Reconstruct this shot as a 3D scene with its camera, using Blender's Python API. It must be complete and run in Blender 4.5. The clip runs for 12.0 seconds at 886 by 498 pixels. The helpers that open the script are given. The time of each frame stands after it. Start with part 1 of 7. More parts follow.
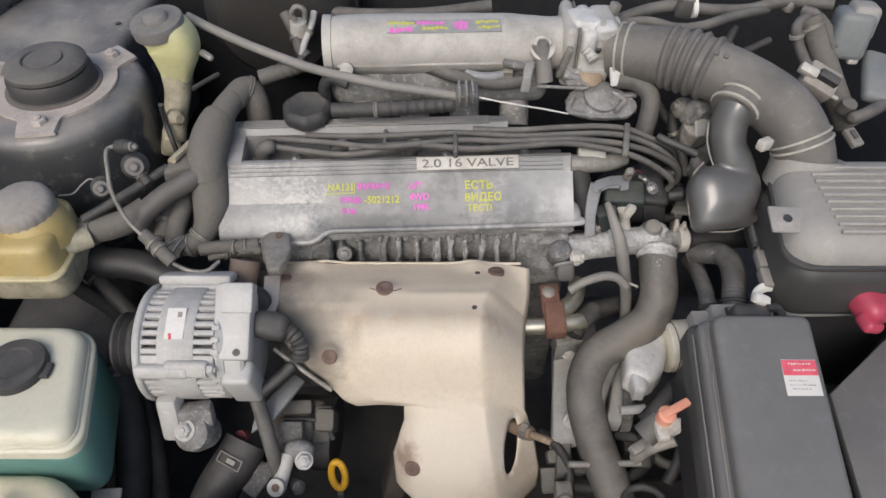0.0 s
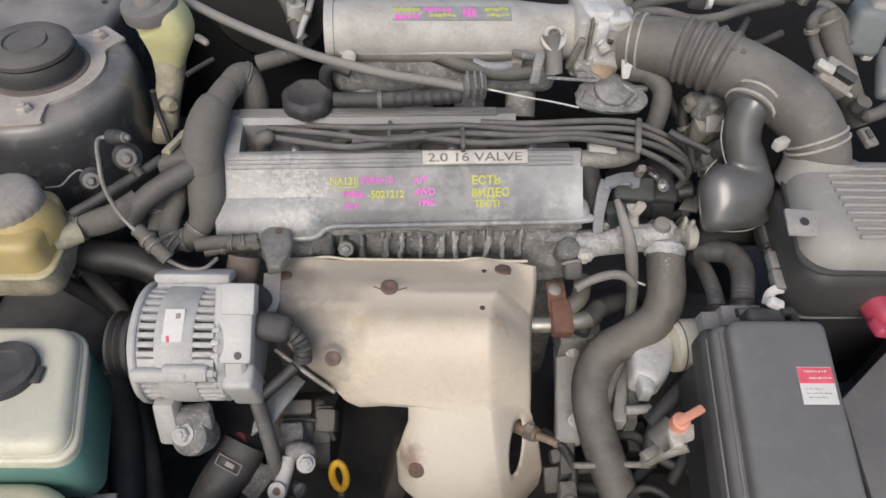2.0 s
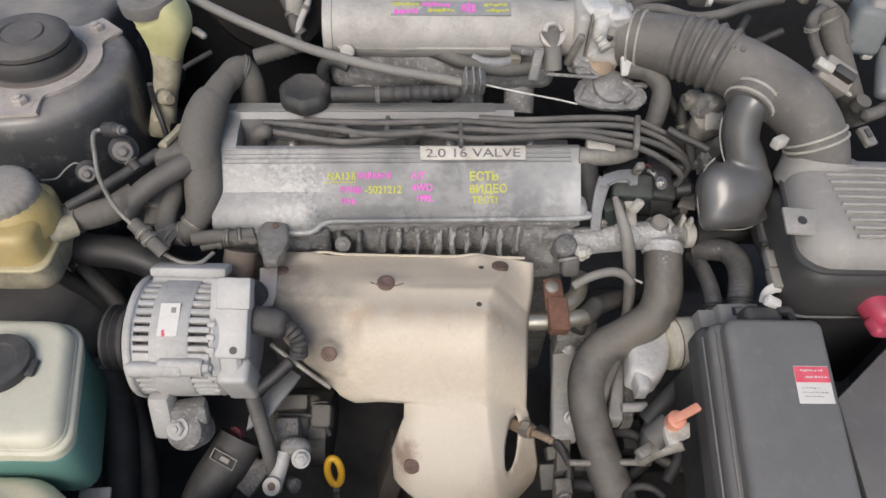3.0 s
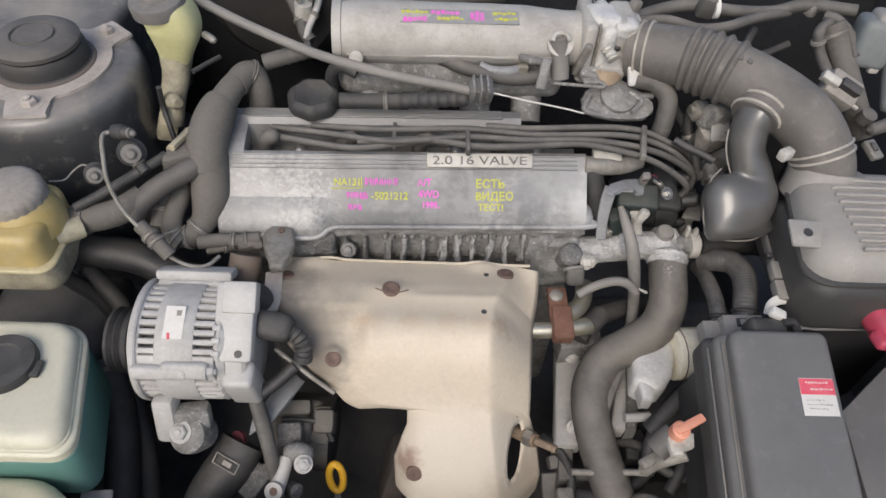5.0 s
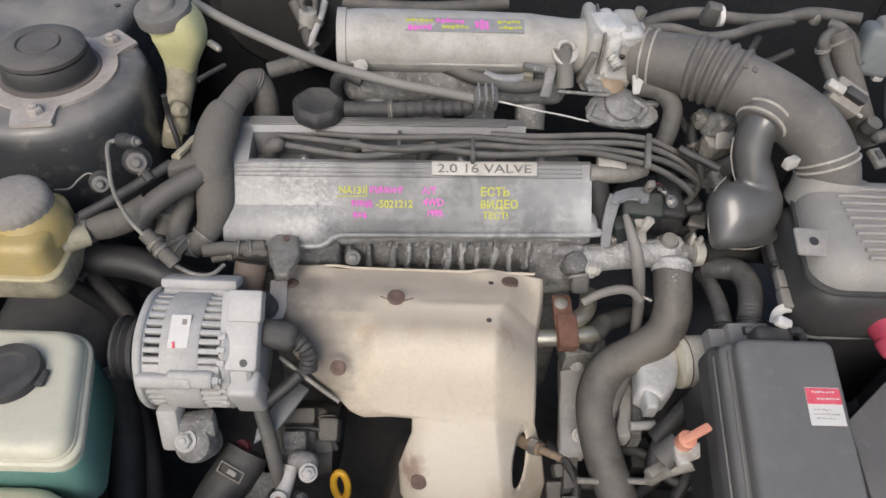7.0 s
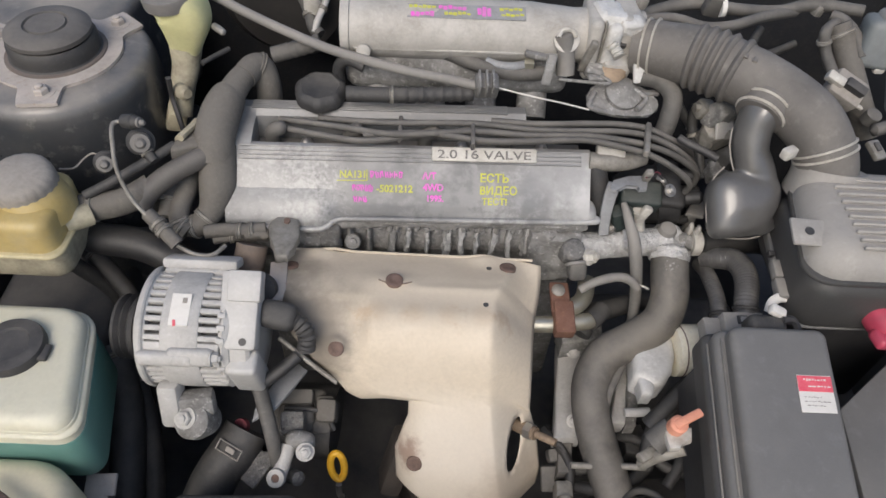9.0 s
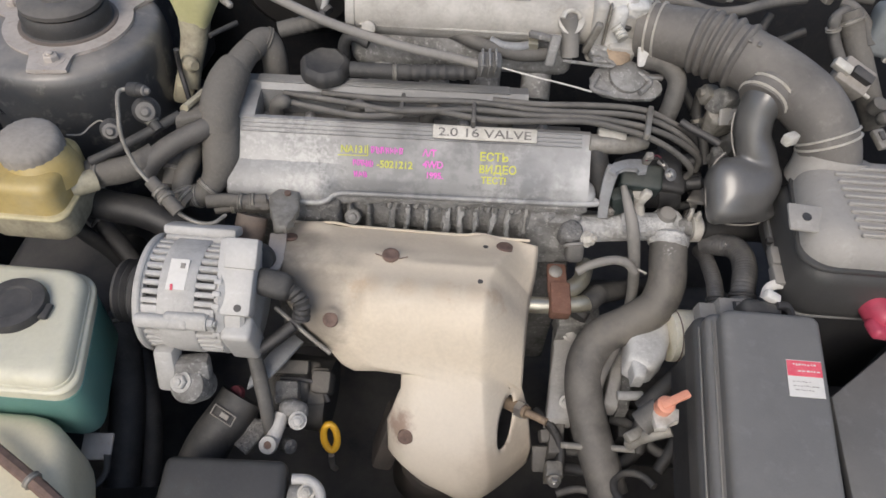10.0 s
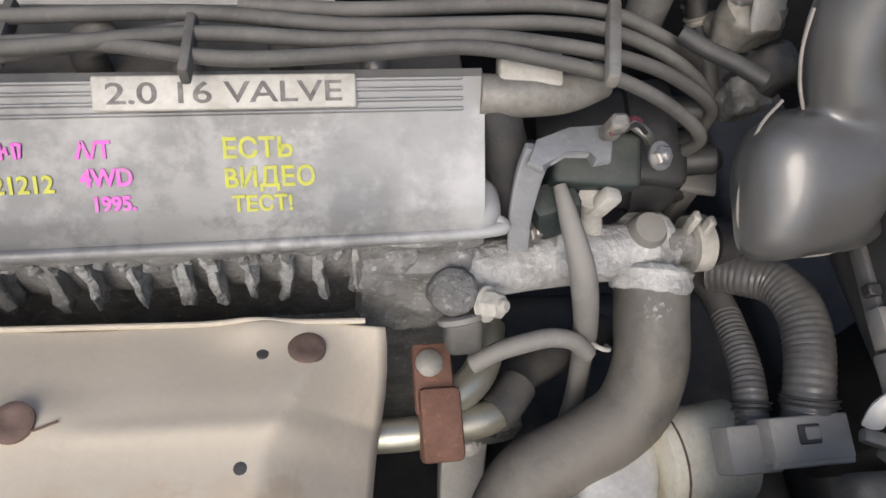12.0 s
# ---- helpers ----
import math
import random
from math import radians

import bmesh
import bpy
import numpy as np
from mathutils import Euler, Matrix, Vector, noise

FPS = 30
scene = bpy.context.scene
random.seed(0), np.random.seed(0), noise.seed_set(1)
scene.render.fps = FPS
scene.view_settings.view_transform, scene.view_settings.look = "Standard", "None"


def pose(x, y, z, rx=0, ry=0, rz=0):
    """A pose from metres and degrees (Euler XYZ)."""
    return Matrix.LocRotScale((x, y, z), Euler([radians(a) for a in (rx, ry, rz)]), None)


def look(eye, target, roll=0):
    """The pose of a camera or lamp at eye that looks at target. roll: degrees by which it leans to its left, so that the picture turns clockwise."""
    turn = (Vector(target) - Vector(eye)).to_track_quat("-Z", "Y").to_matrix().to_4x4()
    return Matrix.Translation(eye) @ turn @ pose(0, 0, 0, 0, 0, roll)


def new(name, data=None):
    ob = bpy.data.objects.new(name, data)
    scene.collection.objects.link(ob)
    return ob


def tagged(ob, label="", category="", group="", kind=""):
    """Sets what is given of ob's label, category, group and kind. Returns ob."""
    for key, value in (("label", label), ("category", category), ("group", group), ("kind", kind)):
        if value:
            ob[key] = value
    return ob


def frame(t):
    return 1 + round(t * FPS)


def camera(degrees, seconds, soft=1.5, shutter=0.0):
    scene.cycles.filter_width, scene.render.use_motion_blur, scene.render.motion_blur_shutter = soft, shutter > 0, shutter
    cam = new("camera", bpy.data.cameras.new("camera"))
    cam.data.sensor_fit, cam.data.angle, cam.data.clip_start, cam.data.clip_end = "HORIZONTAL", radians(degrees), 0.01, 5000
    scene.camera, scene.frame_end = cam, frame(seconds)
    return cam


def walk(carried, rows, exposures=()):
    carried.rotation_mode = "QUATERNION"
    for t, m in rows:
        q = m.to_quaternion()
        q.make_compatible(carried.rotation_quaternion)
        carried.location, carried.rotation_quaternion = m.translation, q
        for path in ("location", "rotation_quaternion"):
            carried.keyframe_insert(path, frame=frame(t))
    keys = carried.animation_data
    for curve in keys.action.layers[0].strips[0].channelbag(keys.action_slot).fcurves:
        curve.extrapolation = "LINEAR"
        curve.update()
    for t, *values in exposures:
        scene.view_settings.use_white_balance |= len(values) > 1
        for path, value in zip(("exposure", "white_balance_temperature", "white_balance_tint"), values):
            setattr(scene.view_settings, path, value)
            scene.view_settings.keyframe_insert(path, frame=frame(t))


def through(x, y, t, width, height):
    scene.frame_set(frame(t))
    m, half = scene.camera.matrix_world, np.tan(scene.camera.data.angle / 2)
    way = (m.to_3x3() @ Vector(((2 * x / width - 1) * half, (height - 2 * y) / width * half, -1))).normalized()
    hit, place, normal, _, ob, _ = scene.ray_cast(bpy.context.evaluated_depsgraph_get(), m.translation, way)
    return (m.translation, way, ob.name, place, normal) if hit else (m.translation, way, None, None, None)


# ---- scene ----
# Camera: seconds, eye, aim, lean
PATH = [
    (0, (0.017, 0.005, 1.459), (0.014, 1.374, 0.0), 0.1),
    (0.5, (0.001, 0.025, 1.466), (0.013, 1.373, -0.011), 0.8),
    (1, (-0.012, 0.041, 1.46), (0.027, 1.375, -0.029), 1.8),
    (1.5, (-0.018, 0.048, 1.462), (0.036, 1.366, -0.04), 2.3),
    (2, (-0.019, 0.045, 1.459), (0.045, 1.356, -0.05), 2.8),
    (2.5, (-0.019, 0.043, 1.455), (0.046, 1.351, -0.056), 3),
    (3, (-0.017, 0.046, 1.457), (0.051, 1.349, -0.058), 3.4),
    (5, (-0.024, 0.045, 1.457), (0.044, 1.364, -0.044), 4.2),
    (5.5, (-0.026, 0.042, 1.46), (0.041, 1.365, -0.039), 4.2),
    (6, (-0.027, 0.04, 1.459), (0.041, 1.37, -0.033), 4.2),
    (6.5, (-0.028, 0.043, 1.46), (0.036, 1.372, -0.032), 4.1),
    (7, (-0.029, 0.049, 1.46), (0.036, 1.377, -0.034), 4.1),
    (9, (-0.02, 0.036, 1.46), (0.029, 1.349, -0.048), 4.5),
    (9.5, (-0.005, 0.026, 1.455), (0.019, 1.338, -0.055), 4.6),
    (10, (0.009, 0.016, 1.452), (0.003, 1.315, -0.069), 4.5),
    (10.5, (0.018, 0.034, 1.445), (0.018, 1.311, -0.095), 4.6),
    (11, (0.013, 0.146, 1.393), (0.085, 1.385, -0.175), 5.5),
    (11.5, (0.078, 0.31, 1.264), (0.228, 1.468, -0.36), 6.6),
    (11.7, (0.103, 0.375, 1.209), (0.3, 1.476, -0.449), 8.6),
    (12, (0.112, 0.437, 1.16), (0.362, 1.449, -0.546), 11.2),
]
cam = camera(65.3, 12.0, soft=1.6)
walk(cam, [(t, look(eye, aim, lean)) for t, eye, aim, lean in PATH], exposures=[(0, 0.08), (10.5, 0.08), (12, 0.20)])

# ---- light: a bright overcast day, open above the bay ----
world = bpy.data.worlds.new("overcast_sky")
scene.world = world
world.use_nodes = True
sky = world.node_tree.nodes.new("ShaderNodeTexSky")
sky.sky_type, sky.sun_disc = "NISHITA", False
sky.sun_elevation, sky.sun_rotation = radians(46), radians(200)
sky.dust_density, sky.air_density, sky.ozone_density = 3.4, 1.0, 1.0
background = world.node_tree.nodes["Background"]
world.node_tree.links.new(sky.outputs["Color"], background.inputs["Color"])
background.inputs["Strength"].default_value = 0.15
sun = new("sun", bpy.data.lights.new("sun", "SUN"))
sun.data.energy, sun.data.angle, sun.data.color = 1.25, radians(32), (1.0, 0.965, 0.92)
sun.matrix_world = look((-0.8, -2.1, 3.7), (0, 0.6, 0.8))


# ---- materials ----
def material(name, base, rough=0.5, metal=0.0, second=None, amount=0.5, scale=18.0, dust=0.0, bump=0.15, grain=220.0, spots=None, spot_amount=0.0, coat=0.0, through=0.0, stretch=(1, 1, 1), deep=0.0012, grime=0.3):
    """A surface with broad patches, fine grain, optional dust on top of it and stained spots."""
    m = bpy.data.materials.new(name)
    m.use_nodes = True
    nodes, links = m.node_tree.nodes, m.node_tree.links
    p = nodes["Principled BSDF"]
    where = nodes.new("ShaderNodeTexCoord")
    broad = nodes.new("ShaderNodeTexNoise")
    broad.inputs["Scale"].default_value, broad.inputs["Detail"].default_value, broad.inputs["Roughness"].default_value = scale, 6, 0.62
    laid = nodes.new("ShaderNodeMapping")
    laid.inputs["Scale"].default_value = stretch
    links.new(where.outputs["Object"], laid.inputs["Vector"])
    links.new(laid.outputs["Vector"], broad.inputs["Vector"])
    fine = nodes.new("ShaderNodeTexNoise")
    fine.inputs["Scale"].default_value, fine.inputs["Detail"].default_value = grain, 4
    links.new(where.outputs["Object"], fine.inputs["Vector"])

    def ramp(source, low, high):
        r = nodes.new("ShaderNodeMapRange")
        r.inputs["From Min"].default_value, r.inputs["From Max"].default_value = low, high
        links.new(source, r.inputs["Value"])
        return r.outputs["Result"]

    def times(a, b):
        t = nodes.new("ShaderNodeMath")
        t.operation = "MULTIPLY"
        links.new(a, t.inputs[0])
        if isinstance(b, float):
            t.inputs[1].default_value = b
        else:
            links.new(b, t.inputs[1])
        return t.outputs[0]

    def mix(factor, a, b):
        x = nodes.new("ShaderNodeMix")
        x.data_type = "RGBA"
        links.new(factor, x.inputs["Factor"])
        for value, slot in ((a, x.inputs[6]), (b, x.inputs[7])):
            if isinstance(value, tuple):
                slot.default_value = (*value, 1)
            else:
                links.new(value, slot)
        return x.outputs[2]

    second = second or tuple(c * 0.6 for c in base)
    colour = mix(times(ramp(broad.outputs["Fac"], 0.38, 0.68), amount), base, second)
    colour = mix(times(ramp(fine.outputs["Fac"], 0.35, 0.75), 0.35 * amount), colour, tuple(min(1, c * 1.3) for c in base))
    if spots:
        blot = nodes.new("ShaderNodeTexNoise")
        blot.inputs["Scale"].default_value, blot.inputs["Detail"].default_value, blot.inputs["Roughness"].default_value = scale * 4.3, 8, 0.7
        links.new(laid.outputs["Vector"], blot.inputs["Vector"])
        colour = mix(times(ramp(blot.outputs["Fac"], 0.55, 0.68), spot_amount), colour, spots)
    if grime:
        film = nodes.new("ShaderNodeTexNoise")
        film.inputs["Scale"].default_value, film.inputs["Detail"].default_value, film.inputs["Roughness"].default_value = 38, 9, 0.72
        film.inputs["Distortion"].default_value = 0.8
        links.new(laid.outputs["Vector"], film.inputs["Vector"])
        colour = mix(times(ramp(film.outputs["Fac"], 0.50, 0.78), grime), colour, (0.07, 0.06, 0.05))
        specks = nodes.new("ShaderNodeTexNoise")
        specks.inputs["Scale"].default_value, specks.inputs["Detail"].default_value = 900, 2
        links.new(where.outputs["Object"], specks.inputs["Vector"])
        colour = mix(times(ramp(specks.outputs["Fac"], 0.66, 0.74), 0.5 * grime), colour, (0.5, 0.47, 0.42))
    roughness = ramp(broad.outputs["Fac"], 0.2, 0.8)
    nodes[-1].inputs["To Min"].default_value, nodes[-1].inputs["To Max"].default_value = max(0.05, rough - 0.1), min(1, rough + 0.12)
    if dust:
        normal = nodes.new("ShaderNodeNewGeometry")
        split = nodes.new("ShaderNodeSeparateXYZ")
        links.new(normal.outputs["Normal"], split.inputs[0])
        lying = times(ramp(split.outputs["Z"], 0.1, 0.95), ramp(broad.outputs["Fac"], 0.25, 0.7))
        lying = times(lying, dust)
        colour = mix(lying, colour, (0.36, 0.33, 0.29))
        more = nodes.new("ShaderNodeMix")
        links.new(lying, more.inputs["Factor"])
        links.new(roughness, more.inputs[2])
        more.inputs[3].default_value = 0.95
        roughness = more.outputs[0]
    links.new(colour, p.inputs["Base Color"])
    links.new(roughness, p.inputs["Roughness"])
    p.inputs["Metallic"].default_value = metal
    p.inputs["Coat Weight"].default_value = coat
    if through:
        p.inputs["Subsurface Weight"].default_value = through
        p.inputs["Subsurface Radius"].default_value = (0.012, 0.012, 0.01)
        p.inputs["Subsurface Scale"].default_value = 0.6
    if bump:
        b = nodes.new("ShaderNodeBump")
        b.inputs["Strength"].default_value, b.inputs["Distance"].default_value = bump, deep
        links.new(fine.outputs["Fac"], b.inputs["Height"])
        wave = nodes.new("ShaderNodeBump")
        wave.inputs["Strength"].default_value, wave.inputs["Distance"].default_value = 0.25, 0.002
        links.new(broad.outputs["Fac"], wave.inputs["Height"])
        links.new(b.outputs["Normal"], wave.inputs["Normal"])
        links.new(wave.outputs["Normal"], p.inputs["Normal"])
    return m


def tone_patch(m, at, near, far, colour, strength, scale, ragged=4.0):
    """Soot, bloom, rust or painted shading with a ragged edge, spread round one place on a thing."""
    nodes, links = m.node_tree.nodes, m.node_tree.links
    socket = nodes["Principled BSDF"].inputs["Base Color"]
    under = socket.links[0].from_socket
    where = nodes.new("ShaderNodeTexCoord")
    reach = nodes.new("ShaderNodeVectorMath")
    reach.operation = "DISTANCE"
    reach.inputs[1].default_value = at
    links.new(where.outputs["Object"], reach.inputs[0])
    cloud = nodes.new("ShaderNodeTexNoise")
    cloud.inputs["Scale"].default_value, cloud.inputs["Detail"].default_value, cloud.inputs["Roughness"].default_value = scale, 8, 0.65
    links.new(where.outputs["Object"], cloud.inputs["Vector"])
    wander = nodes.new("ShaderNodeMath")
    wander.operation, wander.inputs[1].default_value = "MULTIPLY_ADD", (far - near) * ragged
    links.new(cloud.outputs["Fac"], wander.inputs[0])
    links.new(reach.outputs["Value"], wander.inputs[2])
    fade = nodes.new("ShaderNodeMapRange")
    fade.interpolation_type = "SMOOTHSTEP"
    shift = (far - near) * ragged / 2
    for slot, value in (("From Min", near + shift), ("From Max", far + shift), ("To Min", strength), ("To Max", 0.0)):
        fade.inputs[slot].default_value = value
    links.new(wander.outputs[0], fade.inputs["Value"])
    over = nodes.new("ShaderNodeMix")
    over.data_type = "RGBA"
    links.new(fade.outputs["Result"], over.inputs["Factor"])
    links.new(under, over.inputs[6])
    over.inputs[7].default_value = (*colour, 1)
    links.new(over.outputs[2], socket)


M_PAINT = material("dark_body_paint", (0.048, 0.053, 0.062), 0.30, 0.2, (0.09, 0.089, 0.088), 0.8, 9, dust=0.9, coat=0.5, bump=0.06, spots=(0.27, 0.26, 0.245), spot_amount=0.6)
# bay paint taken near black: the shade behind the engine is in its colour
M_PAINT_SHADE = material("shaded_bay_paint", (0.006, 0.007, 0.010), 0.8, 0.0, (0.013, 0.0135, 0.015), 0.6, 11, bump=0.1)
M_BAY = material("dusty_bay_paint", (0.028, 0.032, 0.040), 0.5, 0.0, (0.048, 0.050, 0.055), 0.8, 9, dust=0.35, bump=0.08, spots=(0.09, 0.088, 0.085), spot_amount=0.3)
M_OILY = material("oily_black_plastic", (0.014, 0.014, 0.015), 0.5, 0.0, (0.03, 0.029, 0.028), 0.8, 30, dust=0.06, bump=0.2)
M_PLATE = material("dusty_mount_plate", (0.47, 0.425, 0.385), 0.75, 0.1, (0.36, 0.325, 0.295), 0.7, 26, dust=0.3, spots=(0.28, 0.17, 0.11), spot_amount=0.35)
M_COVER = material("weathered_silver_paint", (0.238, 0.236, 0.232), 0.48, 0.3, (0.18, 0.179, 0.177), 0.7, 9, dust=0.2, bump=0.12, spots=(0.47, 0.465, 0.45), spot_amount=0.35, stretch=(0.25, 1.5, 1.5), grime=0.16)
M_CAST = material("corroded_cast_aluminium", (0.27, 0.265, 0.255), 0.68, 0.2, (0.10, 0.096, 0.09), 0.95, 34, dust=0.1, bump=0.5, grain=300, deep=0.0015, spots=(0.55, 0.54, 0.51), spot_amount=0.75)
M_WHITE = material("white_oxidised_aluminium", (0.50, 0.495, 0.48), 0.75, 0.1, (0.20, 0.195, 0.185), 0.95, 40, bump=0.9, grain=170, deep=0.004, spots=(0.68, 0.675, 0.66), spot_amount=0.7)
M_TEAL = material("dark_teal_plastic", (0.013, 0.024, 0.023), 0.6, 0.0, (0.026, 0.036, 0.034), 0.6, 30, dust=0.2)
M_PLENUM = material("cast_aluminium_plenum", (0.47, 0.45, 0.415), 0.6, 0.15, (0.34, 0.32, 0.285), 0.8, 20, dust=0.2, bump=0.4, spots=(0.58, 0.56, 0.52), spot_amount=0.4)
M_ALU = material("bright_aluminium", (0.47, 0.458, 0.435), 0.66, 0.1, (0.385, 0.373, 0.35), 0.7, 26, bump=0.35, grain=300, spots=(0.62, 0.61, 0.6), spot_amount=0.4)
M_CLEAN = material("bare_aluminium", (0.46, 0.45, 0.43), 0.58, 0.12, (0.42, 0.41, 0.39), 0.7, 25, bump=0.25, spots=(0.58, 0.58, 0.58), spot_amount=0.3, grime=0.15)
M_STRAP = material("grey_cast_strap", (0.30, 0.305, 0.31), 0.55, 0.2, (0.22, 0.222, 0.225), 0.8, 30, bump=0.3, spots=(0.44, 0.44, 0.43), spot_amount=0.4, dust=0.1)
M_STEEL = material("dull_steel", (0.42, 0.41, 0.39), 0.42, 0.8, (0.24, 0.2, 0.17), 0.6, 35, bump=0.2)
M_CLAMP = material("grimy_steel_clamp", (0.30, 0.285, 0.255), 0.6, 0.4, (0.15, 0.135, 0.115), 0.8, 60, bump=0.3)
M_DUSTY = material("dust_caked_rubber", (0.125, 0.116, 0.102), 0.85, 0.0, (0.072, 0.066, 0.058), 0.9, 22, dust=0.28, bump=0.5, spots=(0.17, 0.155, 0.132), spot_amount=0.5)
M_SOOT = material("sooty_casting", (0.165, 0.161, 0.154), 0.8, 0.1, (0.10, 0.097, 0.092), 0.8, 55, bump=0.9, grain=170, deep=0.004, spots=(0.46, 0.45, 0.43), spot_amount=0.55, grime=0.4)
M_WALL = material("pitted_grey_casting", (0.34, 0.332, 0.32), 0.75, 0.1, (0.15, 0.146, 0.14), 0.9, 45, bump=0.8, grain=170, deep=0.003, spots=(0.58, 0.57, 0.55), spot_amount=0.6)
M_NECK = material("grimy_cream_plastic", (0.44, 0.40, 0.29), 0.5, 0.0, (0.20, 0.175, 0.13), 0.95, 30, bump=0.1)
M_CONDUIT = material("dark_ribbed_plastic", (0.068, 0.066, 0.065), 0.32, 0.0, (0.105, 0.102, 0.098), 0.8, 60, dust=0.2, bump=0.2, spots=(0.15, 0.143, 0.132), spot_amount=0.4, coat=0.2)
M_CASE = material("dark_case_plastic", (0.048, 0.047, 0.046), 0.5, 0.0, (0.068, 0.066, 0.064), 0.8, 9, dust=0.03, bump=0.12, spots=(0.07, 0.083, 0.08), spot_amount=0.4)
M_DRUM = material("yellowed_motor_metal", (0.82, 0.77, 0.63), 0.5, 0.0, (0.62, 0.55, 0.40), 0.8, 24, bump=0.2, spots=(0.68, 0.66, 0.60), spot_amount=0.5)
M_BOOSTER = material("brownish_black_paint", (0.026, 0.024, 0.022), 0.6, 0.0, (0.045, 0.041, 0.037), 0.8, 12, dust=0.12, bump=0.1)
M_RELAY = material("green_grey_plastic", (0.15, 0.165, 0.168), 0.5, 0.0, (0.20, 0.21, 0.21), 0.7, 14, dust=0.2, bump=0.1)
M_COPPER = material("brown_copper", (0.32, 0.24, 0.165), 0.6, 0.3, (0.18, 0.13, 0.09), 0.8, 50, bump=0.2)
M_RUST_DUST = material("dusty_rust", (0.135, 0.108, 0.092), 0.85, 0.0, (0.10, 0.085, 0.075), 0.9, 40, dust=0.2, bump=0.3)
M_BROWN = material("brown_stained_casting", (0.20, 0.15, 0.115), 0.8, 0.0, (0.12, 0.095, 0.075), 0.9, 40, dust=0.15, bump=0.3)
M_SEAL = material("dark_red_seal", (0.17, 0.035, 0.05), 0.6, 0.0, (0.08, 0.03, 0.035), 0.9, 60, bump=0.2)
M_NOSE = material("white_cast_metal", (0.61, 0.60, 0.575), 0.6, 0.1, (0.42, 0.41, 0.385), 0.8, 30, bump=0.35, spots=(0.78, 0.77, 0.75), spot_amount=0.5, grime=0.2)
M_ZINC = material("zinc_clamp", (0.66, 0.64, 0.6), 0.5, 0.4, (0.4, 0.38, 0.33), 0.5, 40, bump=0.1)
M_PALE = material("pale_metal", (0.56, 0.54, 0.49), 0.6, 0.15, (0.33, 0.30, 0.25), 0.7, 50, bump=0.3, spots=(0.66, 0.65, 0.62), spot_amount=0.4)
M_PIPE = material("greenish_plated_pipe", (0.55, 0.525, 0.43), 0.35, 0.8, (0.4, 0.34, 0.24), 0.5, 28, bump=0.1)
M_RUST = material("rusted_steel", (0.18, 0.092, 0.065), 0.8, 0.1, (0.12, 0.055, 0.035), 0.8, 40, bump=0.5, spots=(0.3, 0.15, 0.09), spot_amount=0.6)
M_BOLT = material("brown_bolt", (0.19, 0.125, 0.10), 0.75, 0.2, (0.10, 0.07, 0.055), 0.8, 60, bump=0.4)
M_SHIELD = material("beige_heat_shield", (0.64, 0.56, 0.445), 0.62, 0.1, (0.56, 0.48, 0.37), 0.7, 7, bump=0.08, spots=(0.70, 0.63, 0.52), spot_amount=0.4, dust=0.05, grime=0.12)
# soot at the alternator corner, with the recessed wing's shade painted in too
tone_patch(M_SHIELD, (-0.185, -0.006, 0.235), 0.03, 0.12, (0.10, 0.088, 0.075), 0.9, 18, 1.4)
tone_patch(M_SHIELD, (-0.145, -0.034, 0.232), 0.015, 0.070, (0.20, 0.175, 0.148), 0.7, 18, 1.4)
# duller tone over the back of the roof
tone_patch(M_SHIELD, (-0.04, 0.075, 0.245), 0.05, 0.16, (0.50, 0.43, 0.33), 0.4, 9, 1.2)
tone_patch(M_SHIELD, (0.06, 0.070, 0.245), 0.02, 0.075, (0.50, 0.43, 0.33), 0.3, 9, 1.2)
# browner tone along the roof's front bend
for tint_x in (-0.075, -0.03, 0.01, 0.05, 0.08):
    tone_patch(M_SHIELD, (tint_x, 0.008, 0.255), 0.004, 0.020, (0.50, 0.37, 0.24), 0.3, 14, 1.2)
# greyer, paler tone on the lower tongue
tone_patch(M_SHIELD, (0.04, -0.115, 0.07), 0.05, 0.15, (0.62, 0.58, 0.51), 0.5, 9, 1.2)
tone_patch(M_SHIELD, (-0.036, -0.098, 0.100), 0.006, 0.034, (0.22, 0.12, 0.085), 0.7, 60, 2.0)
tone_patch(M_SHIELD, (0.125, -0.13, 0.06), 0.03, 0.09, (0.32, 0.25, 0.18), 0.4, 40, 1.6)
for rust_x, rust_y in ((-0.085, 0.010), (-0.035, 0.006), (0.020, 0.008), (0.070, 0.012)):
    tone_patch(M_SHIELD, (rust_x, rust_y, 0.235), 0.004, 0.022, (0.42, 0.27, 0.15), 0.35, 60)
tone_patch(M_COVER, (-0.205, -0.055, 0.045), 0.02, 0.09, (0.50, 0.495, 0.48), 0.5, 150)
tone_patch(M_COVER, (-0.235, -0.060, 0.040), 0.015, 0.10, (0.10, 0.10, 0.10), 0.7, 130)
tone_patch(M_COVER, (0.02, -0.068, 0.034), 0.01, 0.11, (0.58, 0.57, 0.55), 0.5, 70)
tone_patch(M_COVER, (-0.19, -0.075, 0.035), 0.02, 0.075, (0.42, 0.415, 0.40), 0.45, 40, 2.5)
# paler belt end of the cover
tone_patch(M_COVER, (-0.268, -0.02, 0.07), 0.03, 0.13, (0.36, 0.355, 0.345), 0.55, 12, 2.0)
# darker middle of the sloping face
tone_patch(M_COVER, (-0.02, -0.045, 0.065), 0.05, 0.13, (0.12, 0.122, 0.125), 0.6, 8, 1.5)
